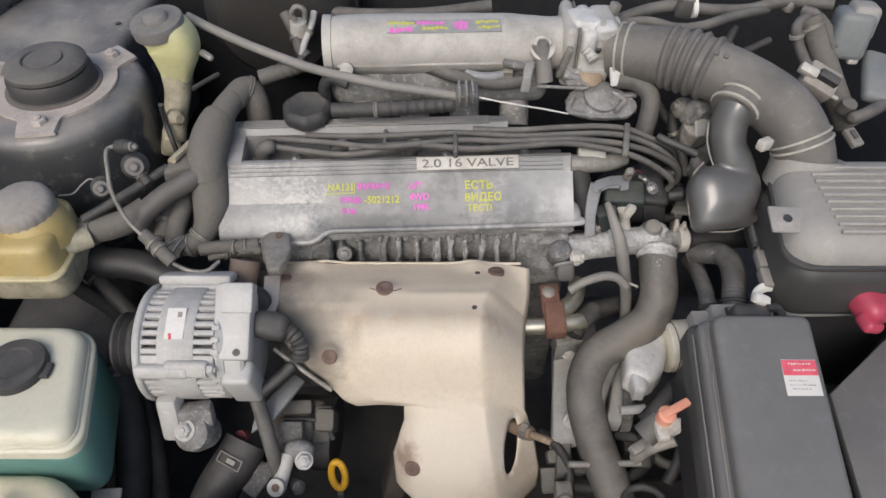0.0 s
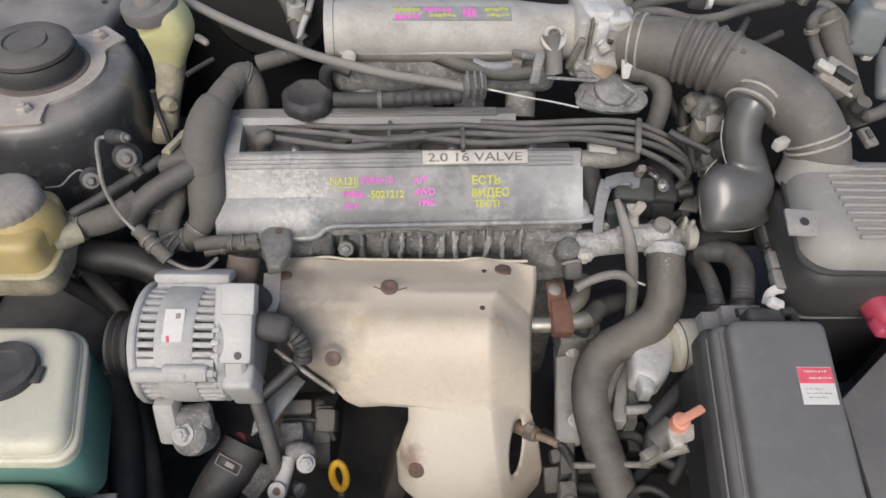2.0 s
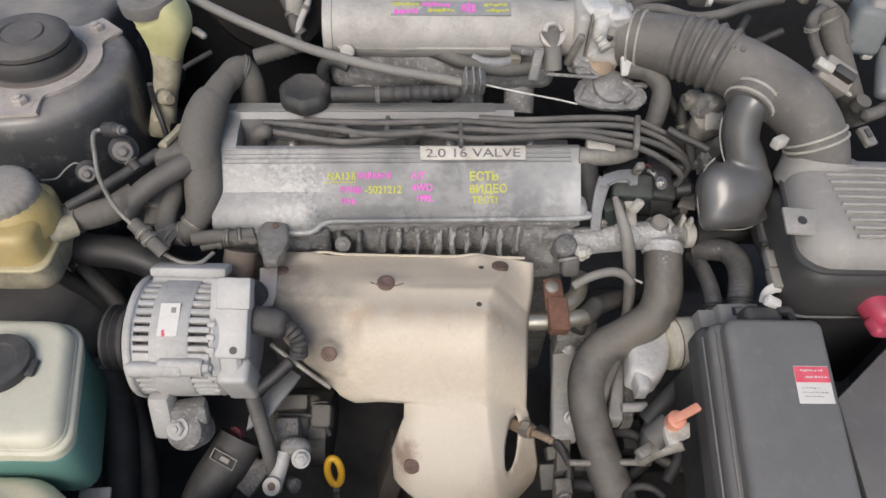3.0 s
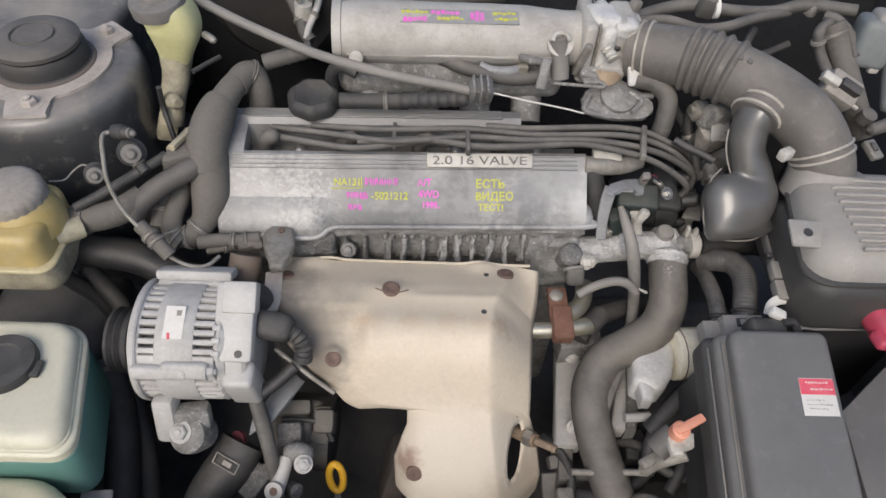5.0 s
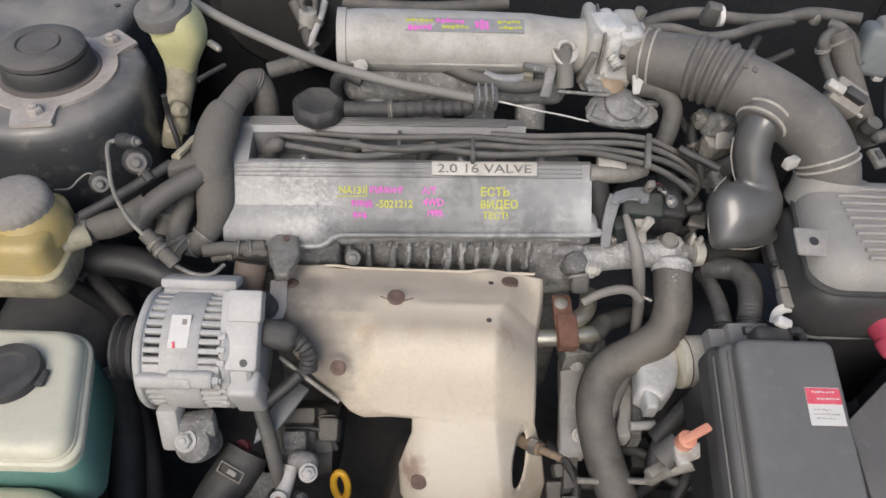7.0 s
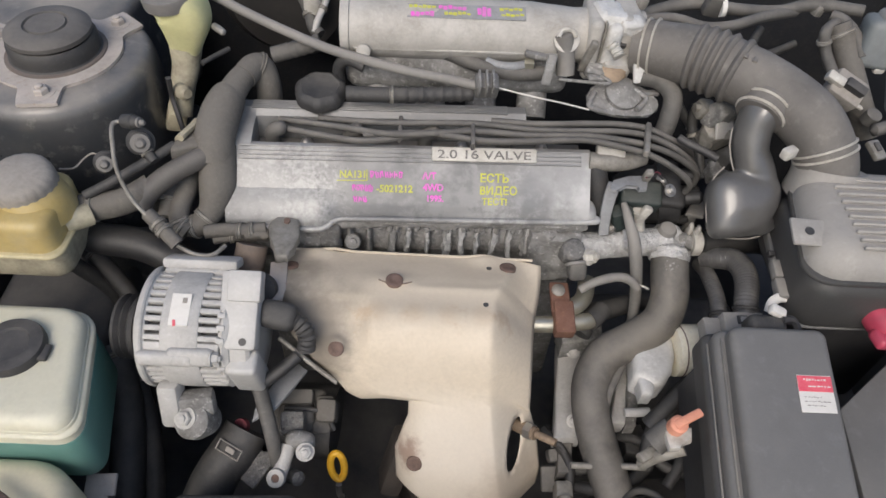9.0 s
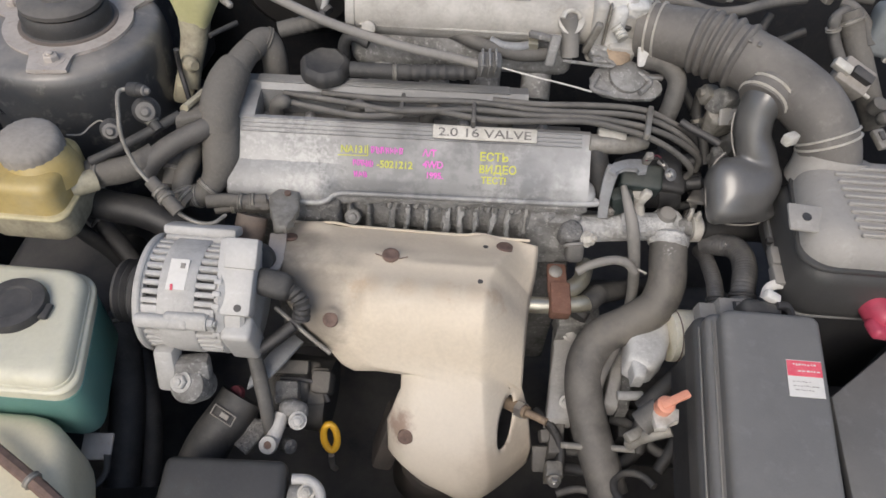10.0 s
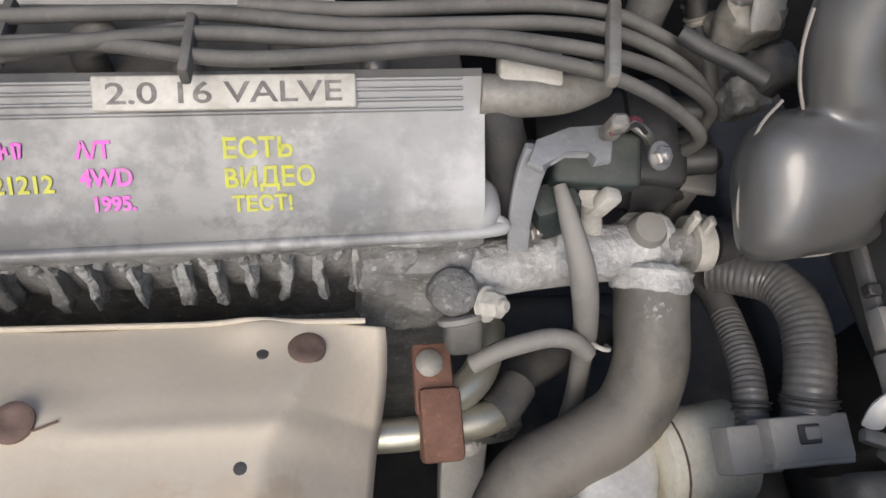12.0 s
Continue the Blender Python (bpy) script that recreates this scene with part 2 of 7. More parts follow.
# paler tone along the ridge of the front bank
for rib_x in (-0.23, -0.16, -0.09, -0.02):
    tone_patch(M_COVER, (rib_x, -0.006, 0.095), 0.008, 0.045, (0.44, 0.435, 0.42), 0.5, 20, 1.6)
# paler right end and corner, with a darker patch beside them
tone_patch(M_COVER, (0.19, -0.015, 0.08), 0.03, 0.12, (0.38, 0.38, 0.375), 0.55, 12)
tone_patch(M_COVER, (0.185, -0.068, 0.036), 0.015, 0.075, (0.56, 0.555, 0.54), 0.65, 30, 2.5)
tone_patch(M_COVER, (0.105, -0.055, 0.05), 0.01, 0.055, (0.17, 0.175, 0.182), 0.6, 14, 2.0)
M_RUBBER = material("grey_rubber", (0.070, 0.067, 0.062), 0.66, 0.0, (0.108, 0.102, 0.093), 0.8, 24, dust=0.35, bump=0.25, spots=(0.16, 0.15, 0.135), spot_amount=0.4)
M_RUBBER_DARK = material("black_rubber", (0.03, 0.03, 0.031), 0.6, 0.0, (0.050, 0.048, 0.045), 0.8, 24, dust=0.16, bump=0.25, spots=(0.10, 0.095, 0.085), spot_amount=0.35)
M_DUCT = material("intake_rubber", (0.105, 0.098, 0.09), 0.64, 0.0, (0.145, 0.135, 0.122), 0.8, 16, dust=0.35, bump=0.12, spots=(0.21, 0.198, 0.18), spot_amount=0.55)
M_GLOSS = material("glossy_black_plastic", (0.112, 0.110, 0.107), 0.34, 0.3, (0.155, 0.152, 0.148), 0.7, 12, dust=0.1, bump=0.06, coat=0.5, grime=0.15)
M_CAP_DARK = material("dark_grey_cap", (0.125, 0.12, 0.114), 0.55, 0.0, (0.19, 0.18, 0.168), 0.8, 40, dust=0.3, bump=0.3)
M_PIPE_DARK = material("burnt_exhaust_steel", (0.048, 0.042, 0.038), 0.7, 0.2, (0.085, 0.07, 0.06), 0.9, 30, bump=0.5)
M_STRUT = material("dusty_strut_rubber", (0.075, 0.070, 0.066), 0.6, 0.0, (0.095, 0.089, 0.082), 0.8, 22, dust=0.3, bump=0.2, spots=(0.13, 0.12, 0.108), spot_amount=0.35)
M_PLASTIC = material("dark_grey_plastic", (0.138, 0.135, 0.129), 0.45, 0.0, (0.168, 0.165, 0.158), 0.6, 14, dust=0.1, bump=0.14, grain=500, spots=(0.20, 0.197, 0.192), spot_amount=0.5, grime=0.15)
M_AIRBOX = material("dusty_grey_plastic", (0.18, 0.172, 0.16), 0.6, 0.0, (0.24, 0.228, 0.21), 0.8, 10, dust=0.5, bump=0.12, spots=(0.29, 0.275, 0.255), spot_amount=0.35)
M_LID = material("pale_dusty_plastic", (0.27, 0.258, 0.24), 0.65, 0.0, (0.34, 0.325, 0.30), 0.8, 10, dust=0.4, bump=0.12, spots=(0.42, 0.40, 0.37), spot_amount=0.6)
M_BLACK = material("black_plastic", (0.022, 0.022, 0.024), 0.5, 0.0, (0.045, 0.044, 0.044), 0.7, 24, dust=0.2, bump=0.12)
M_CREAM = material("yellowed_white_plastic", (0.61, 0.59, 0.475), 0.42, 0.0, (0.62, 0.58, 0.42), 0.5, 8, bump=0.03, through=0.25, grime=0.15)
M_TANK = material("cream_tank_plastic", (0.66, 0.60, 0.44), 0.45, 0.0, (0.56, 0.50, 0.35), 0.6, 9, bump=0.03, grime=0.15)
M_GREEN = material("green_fluid_plastic", (0.085, 0.205, 0.18), 0.35, 0.0, (0.15, 0.275, 0.235), 0.8, 7, bump=0.03, through=0.15, grime=0.15)
M_RIM = material("pale_seam_plastic", (0.52, 0.46, 0.28), 0.45, 0.0, (0.38, 0.33, 0.2), 0.7, 30, bump=0.05)
M_AMBER = material("amber_fluid_plastic", (0.44, 0.33, 0.12), 0.4, 0.0, (0.47, 0.41, 0.26), 0.8, 12, bump=0.03, through=0.2, grime=0.15)
M_LEMON = material("pale_yellow_plastic", (0.55, 0.53, 0.28), 0.4, 0.0, (0.62, 0.6, 0.4), 0.6, 10, bump=0.03, through=0.25, grime=0.15)
M_CAP = material("grey_brown_cap", (0.31, 0.285, 0.255), 0.75, 0.0, (0.16, 0.148, 0.132), 0.8, 30, dust=0.4, bump=0.4)
M_YELLOW = material("orange_yellow_plastic", (0.75, 0.42, 0.03), 0.45, 0.0, (0.55, 0.28, 0.02), 0.5, 30, bump=0.1)
M_ORANGE = material("faded_orange_plastic", (0.68, 0.30, 0.20), 0.55, 0.0, (0.58, 0.24, 0.15), 0.6, 30, bump=0.1)
M_RED = material("red_plastic", (0.42, 0.055, 0.095), 0.4, 0.0, (0.40, 0.04, 0.07), 0.5, 20, bump=0.05)
M_LABEL = material("white_label", (0.65, 0.63, 0.59), 0.5, 0.0, (0.7, 0.67, 0.6), 0.5, 30, bump=0.0, grime=0.12)
M_LABEL_RED = material("red_label_ink", (0.68, 0.08, 0.12), 0.5, 0.0, (0.75, 0.2, 0.22), 0.7, 120, bump=0.0, grime=0.1)
M_INK_YELLOW = material("yellow_marker", (0.52, 0.52, 0.035), 0.6, 0.0, (0.45, 0.44, 0.17), 0.9, 160, bump=0.0, grime=0.12)
M_INK_PINK = material("magenta_marker", (0.74, 0.11, 0.55), 0.6, 0.0, (0.50, 0.25, 0.43), 0.9, 160, bump=0.0, grime=0.12)
M_INK_DARK = material("dark_lettering", (0.10, 0.092, 0.085), 0.6, 0.0, (0.30, 0.285, 0.27), 0.9, 120, bump=0.0, grime=0.12)
M_GROUND = material("workshop_concrete", (0.22, 0.215, 0.205), 0.85, 0.0, (0.13, 0.127, 0.12), 0.7, 2, bump=0.3)

# ---- shape helpers ----
ORIGIN = {}
TURNED = Matrix.Translation((0.0002, 0.708, -0.0070)) @ pose(0, 0, 0, 0, 0, 2.5) @ Matrix.Translation((0, -0.7, 0))


def thing(name, label, category, at, group="", kind=""):
    """An Empty at the base of a thing that parents its parts."""
    ob = new(name)
    ob.empty_display_size = 0.02
    ob.location = at
    ORIGIN[ob] = Vector(at)
    return tagged(ob, label, category, group, kind)


def part(name, bm, mat, parent, label="", engine=False, angle=38):
    """One mesh object under a thing or a part; coordinates are the world's, or the engine's own."""
    if engine:
        bm.transform(TURNED)
    origin = ORIGIN[parent] if parent else Vector()
    bm.transform(Matrix.Translation(-origin))
    me = bpy.data.meshes.new(name)
    bmesh.ops.recalc_face_normals(bm, faces=bm.faces)
    bm.to_mesh(me)
    bm.free()
    for poly in me.polygons:
        poly.use_smooth = True
    me.set_sharp_from_angle(angle=radians(angle))
    me.materials.append(mat)
    ob = new(name, me)
    if parent:
        ob.parent = parent
        ORIGIN[ob] = origin
    return tagged(ob, label)


def place(bm, verts, at=(0, 0, 0), turn=(0, 0, 0)):
    bmesh.ops.transform(bm, matrix=pose(*at, *turn), verts=verts)


def box(at, size, bevel=0.003, seg=2, turn=(0, 0, 0), bm=None, taper=1.0):
    """A rounded box about its centre; taper: the top's size over the bottom's."""
    bm = bm or bmesh.new()
    verts = bmesh.ops.create_cube(bm, size=1)["verts"]
    for v in verts:
        k = taper if v.co.z > 0 else 1
        v.co = Vector((v.co.x * size[0] * k, v.co.y * size[1] * k, v.co.z * size[2]))
    faces = {f for v in verts for f in v.link_faces}
    if bevel:
        edges = list({e for f in faces for e in f.edges})
        made = bmesh.ops.bevel(bm, geom=edges, offset=min(bevel, min(size) * 0.45), segments=seg, affect="EDGES", profile=0.5)
        verts = list({v for f in made["faces"] for v in f.verts} | {v for v in verts if v.is_valid})
    place(bm, verts, at, turn)
    return bm


def smooth_line(points, steps=8):
    """A Catmull-Rom line through the points; each point may carry a fourth number, blended too."""
    pts = [np.array(p, float) for p in points]
    pts = [2 * pts[0] - pts[1], *pts, 2 * pts[-1] - pts[-2]]
    out = []
    for a, b, c, d in zip(pts, pts[1:], pts[2:], pts[3:]):
        for i in range(steps):
            u = i / steps
            out.append(0.5 * (2 * b + (c - a) * u + (2 * a - 5 * b + 4 * c - d) * u**2 + (3 * b - a - 3 * c + d) * u**3))
    out.append(pts[-2])
    return out


def tube(points, radius, seg=16, steps=8, ribs=None, bm=None, round_end=False, squash=1.0):
    """A hose along the points (x, y, z, radius factor if given). ribs: (pitch, depth, from, to) in metres and shares of the length."""
    bm = bm or bmesh.new()
    line = smooth_line(points, steps)
    way = [Vector(p[:3]) for p in line]
    size = [float(p[3]) if len(p) > 3 else 1.0 for p in line]
    if ribs:
        pitch = ribs[0] / 4
        dense, dsize = [], []
        for a, b, s, t in zip(way, way[1:], size, size[1:]):
            n = max(1, int((b - a).length / pitch))
            dense += [a.lerp(b, i / n) for i in range(n)]
            dsize += [s + (t - s) * i / n for i in range(n)]
        way, size = [*dense, way[-1]], [*dsize, size[-1]]
    whole = sum((b - a).length for a, b in zip(way, way[1:]))
    tangent = (way[1] - way[0]).normalized()
    side = tangent.orthogonal().normalized()
    rings, run = [], 0.0
    for i, p in enumerate(way):
        if i:
            run += (p - way[i - 1]).length
        ahead = (way[min(i + 1, len(way) - 1)] - way[max(i - 1, 0)]).normalized()
        side = (side - ahead * side.dot(ahead)).normalized()
        up = ahead.cross(side)
        r = radius * size[i] * (1 + 0.03 * noise.noise(p * 38))
        if ribs and ribs[2] <= run / whole <= ribs[3]:
            r += ribs[1] * math.cos(2 * math.pi * run / ribs[0])
        if round_end:
            left = min(run, whole - run)
            if left < r:
                r *= math.sqrt(max(0.02, 1 - (1 - left / r) ** 2))
        rings.append([bm.verts.new(p + r * (side * math.cos(a) + up * squash * math.sin(a))) for a in (2 * math.pi * k / seg for k in range(seg))])
    for a, b in zip(rings, rings[1:]):
        for k in range(seg):
            bm.faces.new((a[k], a[(k + 1) % seg], b[(k + 1) % seg], b[k]))
    bm.faces.new(rings[0][::-1])
    bm.faces.new(rings[-1])
    return bm


def loft(sections, seg=36, power=2.6, bm=None):
    """A closed body through sections (x, y, z, half width along x, half depth), each a rounded rectangle across the path."""
    bm = bm or bmesh.new()
    line = smooth_line(sections, 6)
    way = [Vector(p[:3]) for p in line]
    rings = []
    for i, p in enumerate(way):
        ahead = (way[min(i + 1, len(way) - 1)] - way[max(i - 1, 0)]).normalized()
        side = Vector((1, 0, 0))
        side = (side - ahead * side.dot(ahead)).normalized()
        up = ahead.cross(side)
        w, d = float(line[i][3]), float(line[i][4])
        ring = []
        for k in range(seg):
            c, t = math.cos(2 * math.pi * k / seg), math.sin(2 * math.pi * k / seg)
            ring.append(bm.verts.new(p + side * w * math.copysign(abs(c) ** (2 / power), c) + up * d * math.copysign(abs(t) ** (2 / power), t)))
        rings.append(ring)
    for a, b in zip(rings, rings[1:]):
        for k in range(seg):
            bm.faces.new((a[k], a[(k + 1) % seg], b[(k + 1) % seg], b[k]))
    bm.faces.new(rings[0][::-1])
    bm.faces.new(rings[-1])
    return bm


def lathe(profile, at, axis=(0, 0, 1), seg=32, bm=None, teeth=0, tooth=0.0):
    """Turns (radius, height) pairs about an axis through at. teeth: grip notches round the rim."""
    bm = bm or bmesh.new()
    turn = Vector((0, 0, 1)).rotation_difference(Vector(axis).normalized()).to_matrix().to_4x4()
    m = Matrix.Translation(at) @ turn
    rings = []
    for r, h in profile:
        ring = []
        for k in range(seg):
            a = 2 * math.pi * k / seg
            rr = r - (tooth if teeth and (k * teeth // seg) % 2 and r > 0.6 * max(q for q, _ in profile) else 0)
            ring.append(bm.verts.new(m @ Vector((rr * math.cos(a), rr * math.sin(a), h))))
        rings.append(ring)
    for a, b in zip(rings, rings[1:]):
        for k in range(seg):
            bm.faces.new((a[k], a[(k + 1) % seg], b[(k + 1) % seg], b[k]))
    bm.faces.new(rings[0][::-1])
    bm.faces.new(rings[-1])
    return bm


def prism(outline, thick, m=Matrix(), bevel=0.0, bm=None):
    """A flat outline (x, y) given thickness along z, then placed by m."""
    bm = bm or bmesh.new()
    low = [bm.verts.new((x, y, 0)) for x, y in outline]
    high = [bm.verts.new((x, y, thick)) for x, y in outline]
    n = len(outline)
    faces = [bm.faces.new(low[::-1]), bm.faces.new(high)]
    for k in range(n):
        faces.append(bm.faces.new((low[k], low[(k + 1) % n], high[(k + 1) % n], high[k])))
    verts = low + high
    if bevel:
        rim = [e for e in faces[1].edges] + [e for e in faces[0].edges]
        made = bmesh.ops.bevel(bm, geom=rim, offset=bevel, segments=2, affect="EDGES", profile=0.5)
        verts = list({v for f in made["faces"] for v in f.verts} | {v for v in verts if v.is_valid})
        verts = list({v for v in verts} | {v for f in faces if f.is_valid for v in f.verts})
    bmesh.ops.transform(bm, matrix=m, verts=verts)
    return bm


def rounded_corners(x0, y0, x1, y1, r):
    return [*arc(x1 - r, y1 - r, r, 0, 90, 5), *arc(x0 + r, y1 - r, r, 90, 180, 5), *arc(x0 + r, y0 + r, r, 180, 270, 5), *arc(x1 - r, y0 + r, r, 270, 360, 5)]


def pillow(outline, z0, z1, r, rings=4, r_low=0.0, bm=None):
    """A solid with this outline whose upper rim (and lower rim, by r_low) is rounded."""
    bm = bm or bmesh.new()
    xs, ys = [p[0] for p in outline], [p[1] for p in outline]
    cx, cy = (min(xs) + max(xs)) / 2, (min(ys) + max(ys)) / 2
    wx, wy = (max(xs) - min(xs)) / 2, (max(ys) - min(ys)) / 2
    levels = [(r_low * (1 - math.sin(a)), z0 + r_low * (1 - math.cos(a))) for a in (math.pi / 2 * k / rings for k in range(rings + 1))] if r_low else [(0, z0)]
    levels += [(r * (1 - math.cos(a)), z1 - r + r * math.sin(a)) for a in (math.pi / 2 * k / rings for k in range(rings + 1))]
    loops = [[bm.verts.new((cx + (x - cx) * (wx - d) / wx, cy + (y - cy) * (wy - d) / wy, z)) for x, y in outline] for d, z in levels]
    n = len(outline)
    for a, b in zip(loops, loops[1:]):
        for k in range(n):
            bm.faces.new((a[k], a[(k + 1) % n], b[(k + 1) % n], b[k]))
    bm.faces.new(loops[0][::-1])
    bm.faces.new(loops[-1])
    return bm


def hexbolt(at, axis, r=0.006, h=0.005, washer=0.0, bm=None):
    bm = bm or bmesh.new()
    if washer:
        lathe([(r * washer, 0), (r * washer, 0.0015)], at, axis, 20, bm)
    lathe([(r, 0.0012), (r, h * 0.8), (r * 0.8, h)], at, axis, 6, bm)
    lathe([(r * 0.5, h * 0.9), (r * 0.5, h * 1.25), (r * 0.35, h * 1.35)], at, axis, 10, bm)
    return bm


def crust(bm, amount=0.0012, scale=90.0, cuts=3):
    """Breaks a casting's surface up: cuts its faces and shifts them in and out unevenly."""
    longest = sorted(bm.edges, key=lambda e: -e.calc_length())
    limit = longest[0].calc_length() * 0.3
    bmesh.ops.subdivide_edges(bm, edges=[e for e in longest if e.calc_length() > limit], cuts=cuts, use_grid_fill=True)
    bm.normal_update()
    for v in list(bm.verts):
        v.co = v.co + v.normal * amount * (noise.noise(v.co * scale) + 0.6 * noise.noise(v.co * scale * 2.7))
    return bm


def flat_casting(points, thick, bevel=0.003):
    """A block whose upper face has these corners, all at one height."""
    z = points[0][2]
    return prism([(p[0], p[1]) for p in points], thick, Matrix.Translation((0, 0, z - thick)), bevel)


def lettering(text, size, m, mat, parent, label="", name="lettering", engine=True, wide=1.0, thick=0.0003, bold=0.00015):
    """Raised writing; m carries the text's plane (x along the line, y up)."""
    curve = bpy.data.curves.new(name, "FONT")
    curve.body, curve.size, curve.extrude, curve.offset = text, size, thick, bold
    holder = bpy.data.objects.new(name, curve)
    scene.collection.objects.link(holder)
    bpy.context.view_layer.update()
    me = bpy.data.meshes.new_from_object(holder.evaluated_get(bpy.context.evaluated_depsgraph_get()))
    bpy.data.objects.remove(holder)
    bm = bmesh.new()
    bm.from_mesh(me)
    bpy.data.meshes.remove(me)
    bm.transform(m @ Matrix.Diagonal((wide, 1, 1, 1)))
    return part(name, bm, mat, parent, label, engine)


def arc(cx, cy, r, a0, a1, n=8):
    return [(cx + r * math.cos(radians(a0 + (a1 - a0) * i / n)), cy + r * math.sin(radians(a0 + (a1 - a0) * i / n))) for i in range(n + 1)]


def hose(name, label, points, radius, mat, category="hose", part_name="rubber_hose", clamps=(), clamp_mat=None, **kw):
    """A hose thing with clamps at shares of its length."""
    h = thing(name, label, category, points[0][:3])
    part(part_name, tube(points, radius, **kw), mat, h)
    line = smooth_line(points, 8)
    for share in clamps:
        i = min(len(line) - 2, int(share * (len(line) - 1)))
        p, q = Vector(line[i][:3]), Vector(line[i + 1][:3])
        f = float(line[i][3]) if len(line[i]) > 3 else 1.0
        clamp_ring(h, p, q - p, radius * f, 0.0055, clamp_mat or M_CLAMP)
    return h


def clamp_ring(parent, at, axis, r, width=0.009, mat=None):
    mat = mat or M_ZINC
    ring = part("hose_clamp", lathe([(r, -width / 2), (r + 0.0018, -width / 2), (r + 0.0024, -width / 3), (r + 0.0011, -width / 7), (r + 0.0011, width / 7), (r + 0.0024, width / 3), (r + 0.0018, width / 2), (r, width / 2)], at, axis, 32), mat, parent, "steel hose clamp")
    return ring


def wire(name, label, points, radius, mat=None, category="cable"):
    w = thing(name, label, category, points[0][:3])
    part("cable_sheath", tube(points, radius, seg=12, steps=6), mat or M_RUBBER_DARK, w)
    return w


# ---- the bay: body panels round the engine ----
def setting(name, bm, mat, label, category="panel"):
    ob = part(name, bm, mat, None)
    return tagged(ob, label, category, kind="structure")


setting("ground", box((0, 0.5, -0.05), (400, 400, 0.1), 0), M_GROUND, "grey concrete ground under the car", "ground")
setting("firewall", box((0.02, 1.16, 0.52), (1.5, 0.03, 1.04), 0.004), M_PAINT_SHADE, "steel firewall behind the engine, coloured near black for shade")
setting("inner_fender_1", box((-0.715, 0.62, 0.475), (0.03, 1.05, 0.95), 0.006), M_BAY, "dark painted inner fender panel of the bay")
setting("inner_fender_2", box((0.755, 0.62, 0.475), (0.03, 1.05, 0.95), 0.006), M_BAY, "dark painted inner fender panel beside the battery")
# out of view; closes the bay, its height chosen to shade the low parts
setting("front_panel", box((0.02, 0.08, 0.37), (1.5, 0.03, 0.74), 0.006), M_BAY, "unseen dark front panel before the radiator, raised to shade the bay")
setting("undertray", box((0.02, 0.62, 0.30), (1.44, 1.05, 0.02), 0), M_BAY, "dark oily undertray below the engine")
setting("side_member_1", box((-0.52, 0.55, 0.61), (0.17, 1.0, 0.13), 0.02, 3), M_BAY, "dark painted side member of the body")
setting("side_member_2", box((0.55, 0.55, 0.56), (0.12, 1.0, 0.10), 0.02, 3), M_BAY, "dark painted side member below the battery")

# ---- the engine ----
def along_x(x0):
    return Matrix(((0, 0, 1, x0), (1, 0, 0, 0), (0, 1, 0, 0), (0, 0, 0, 1)))


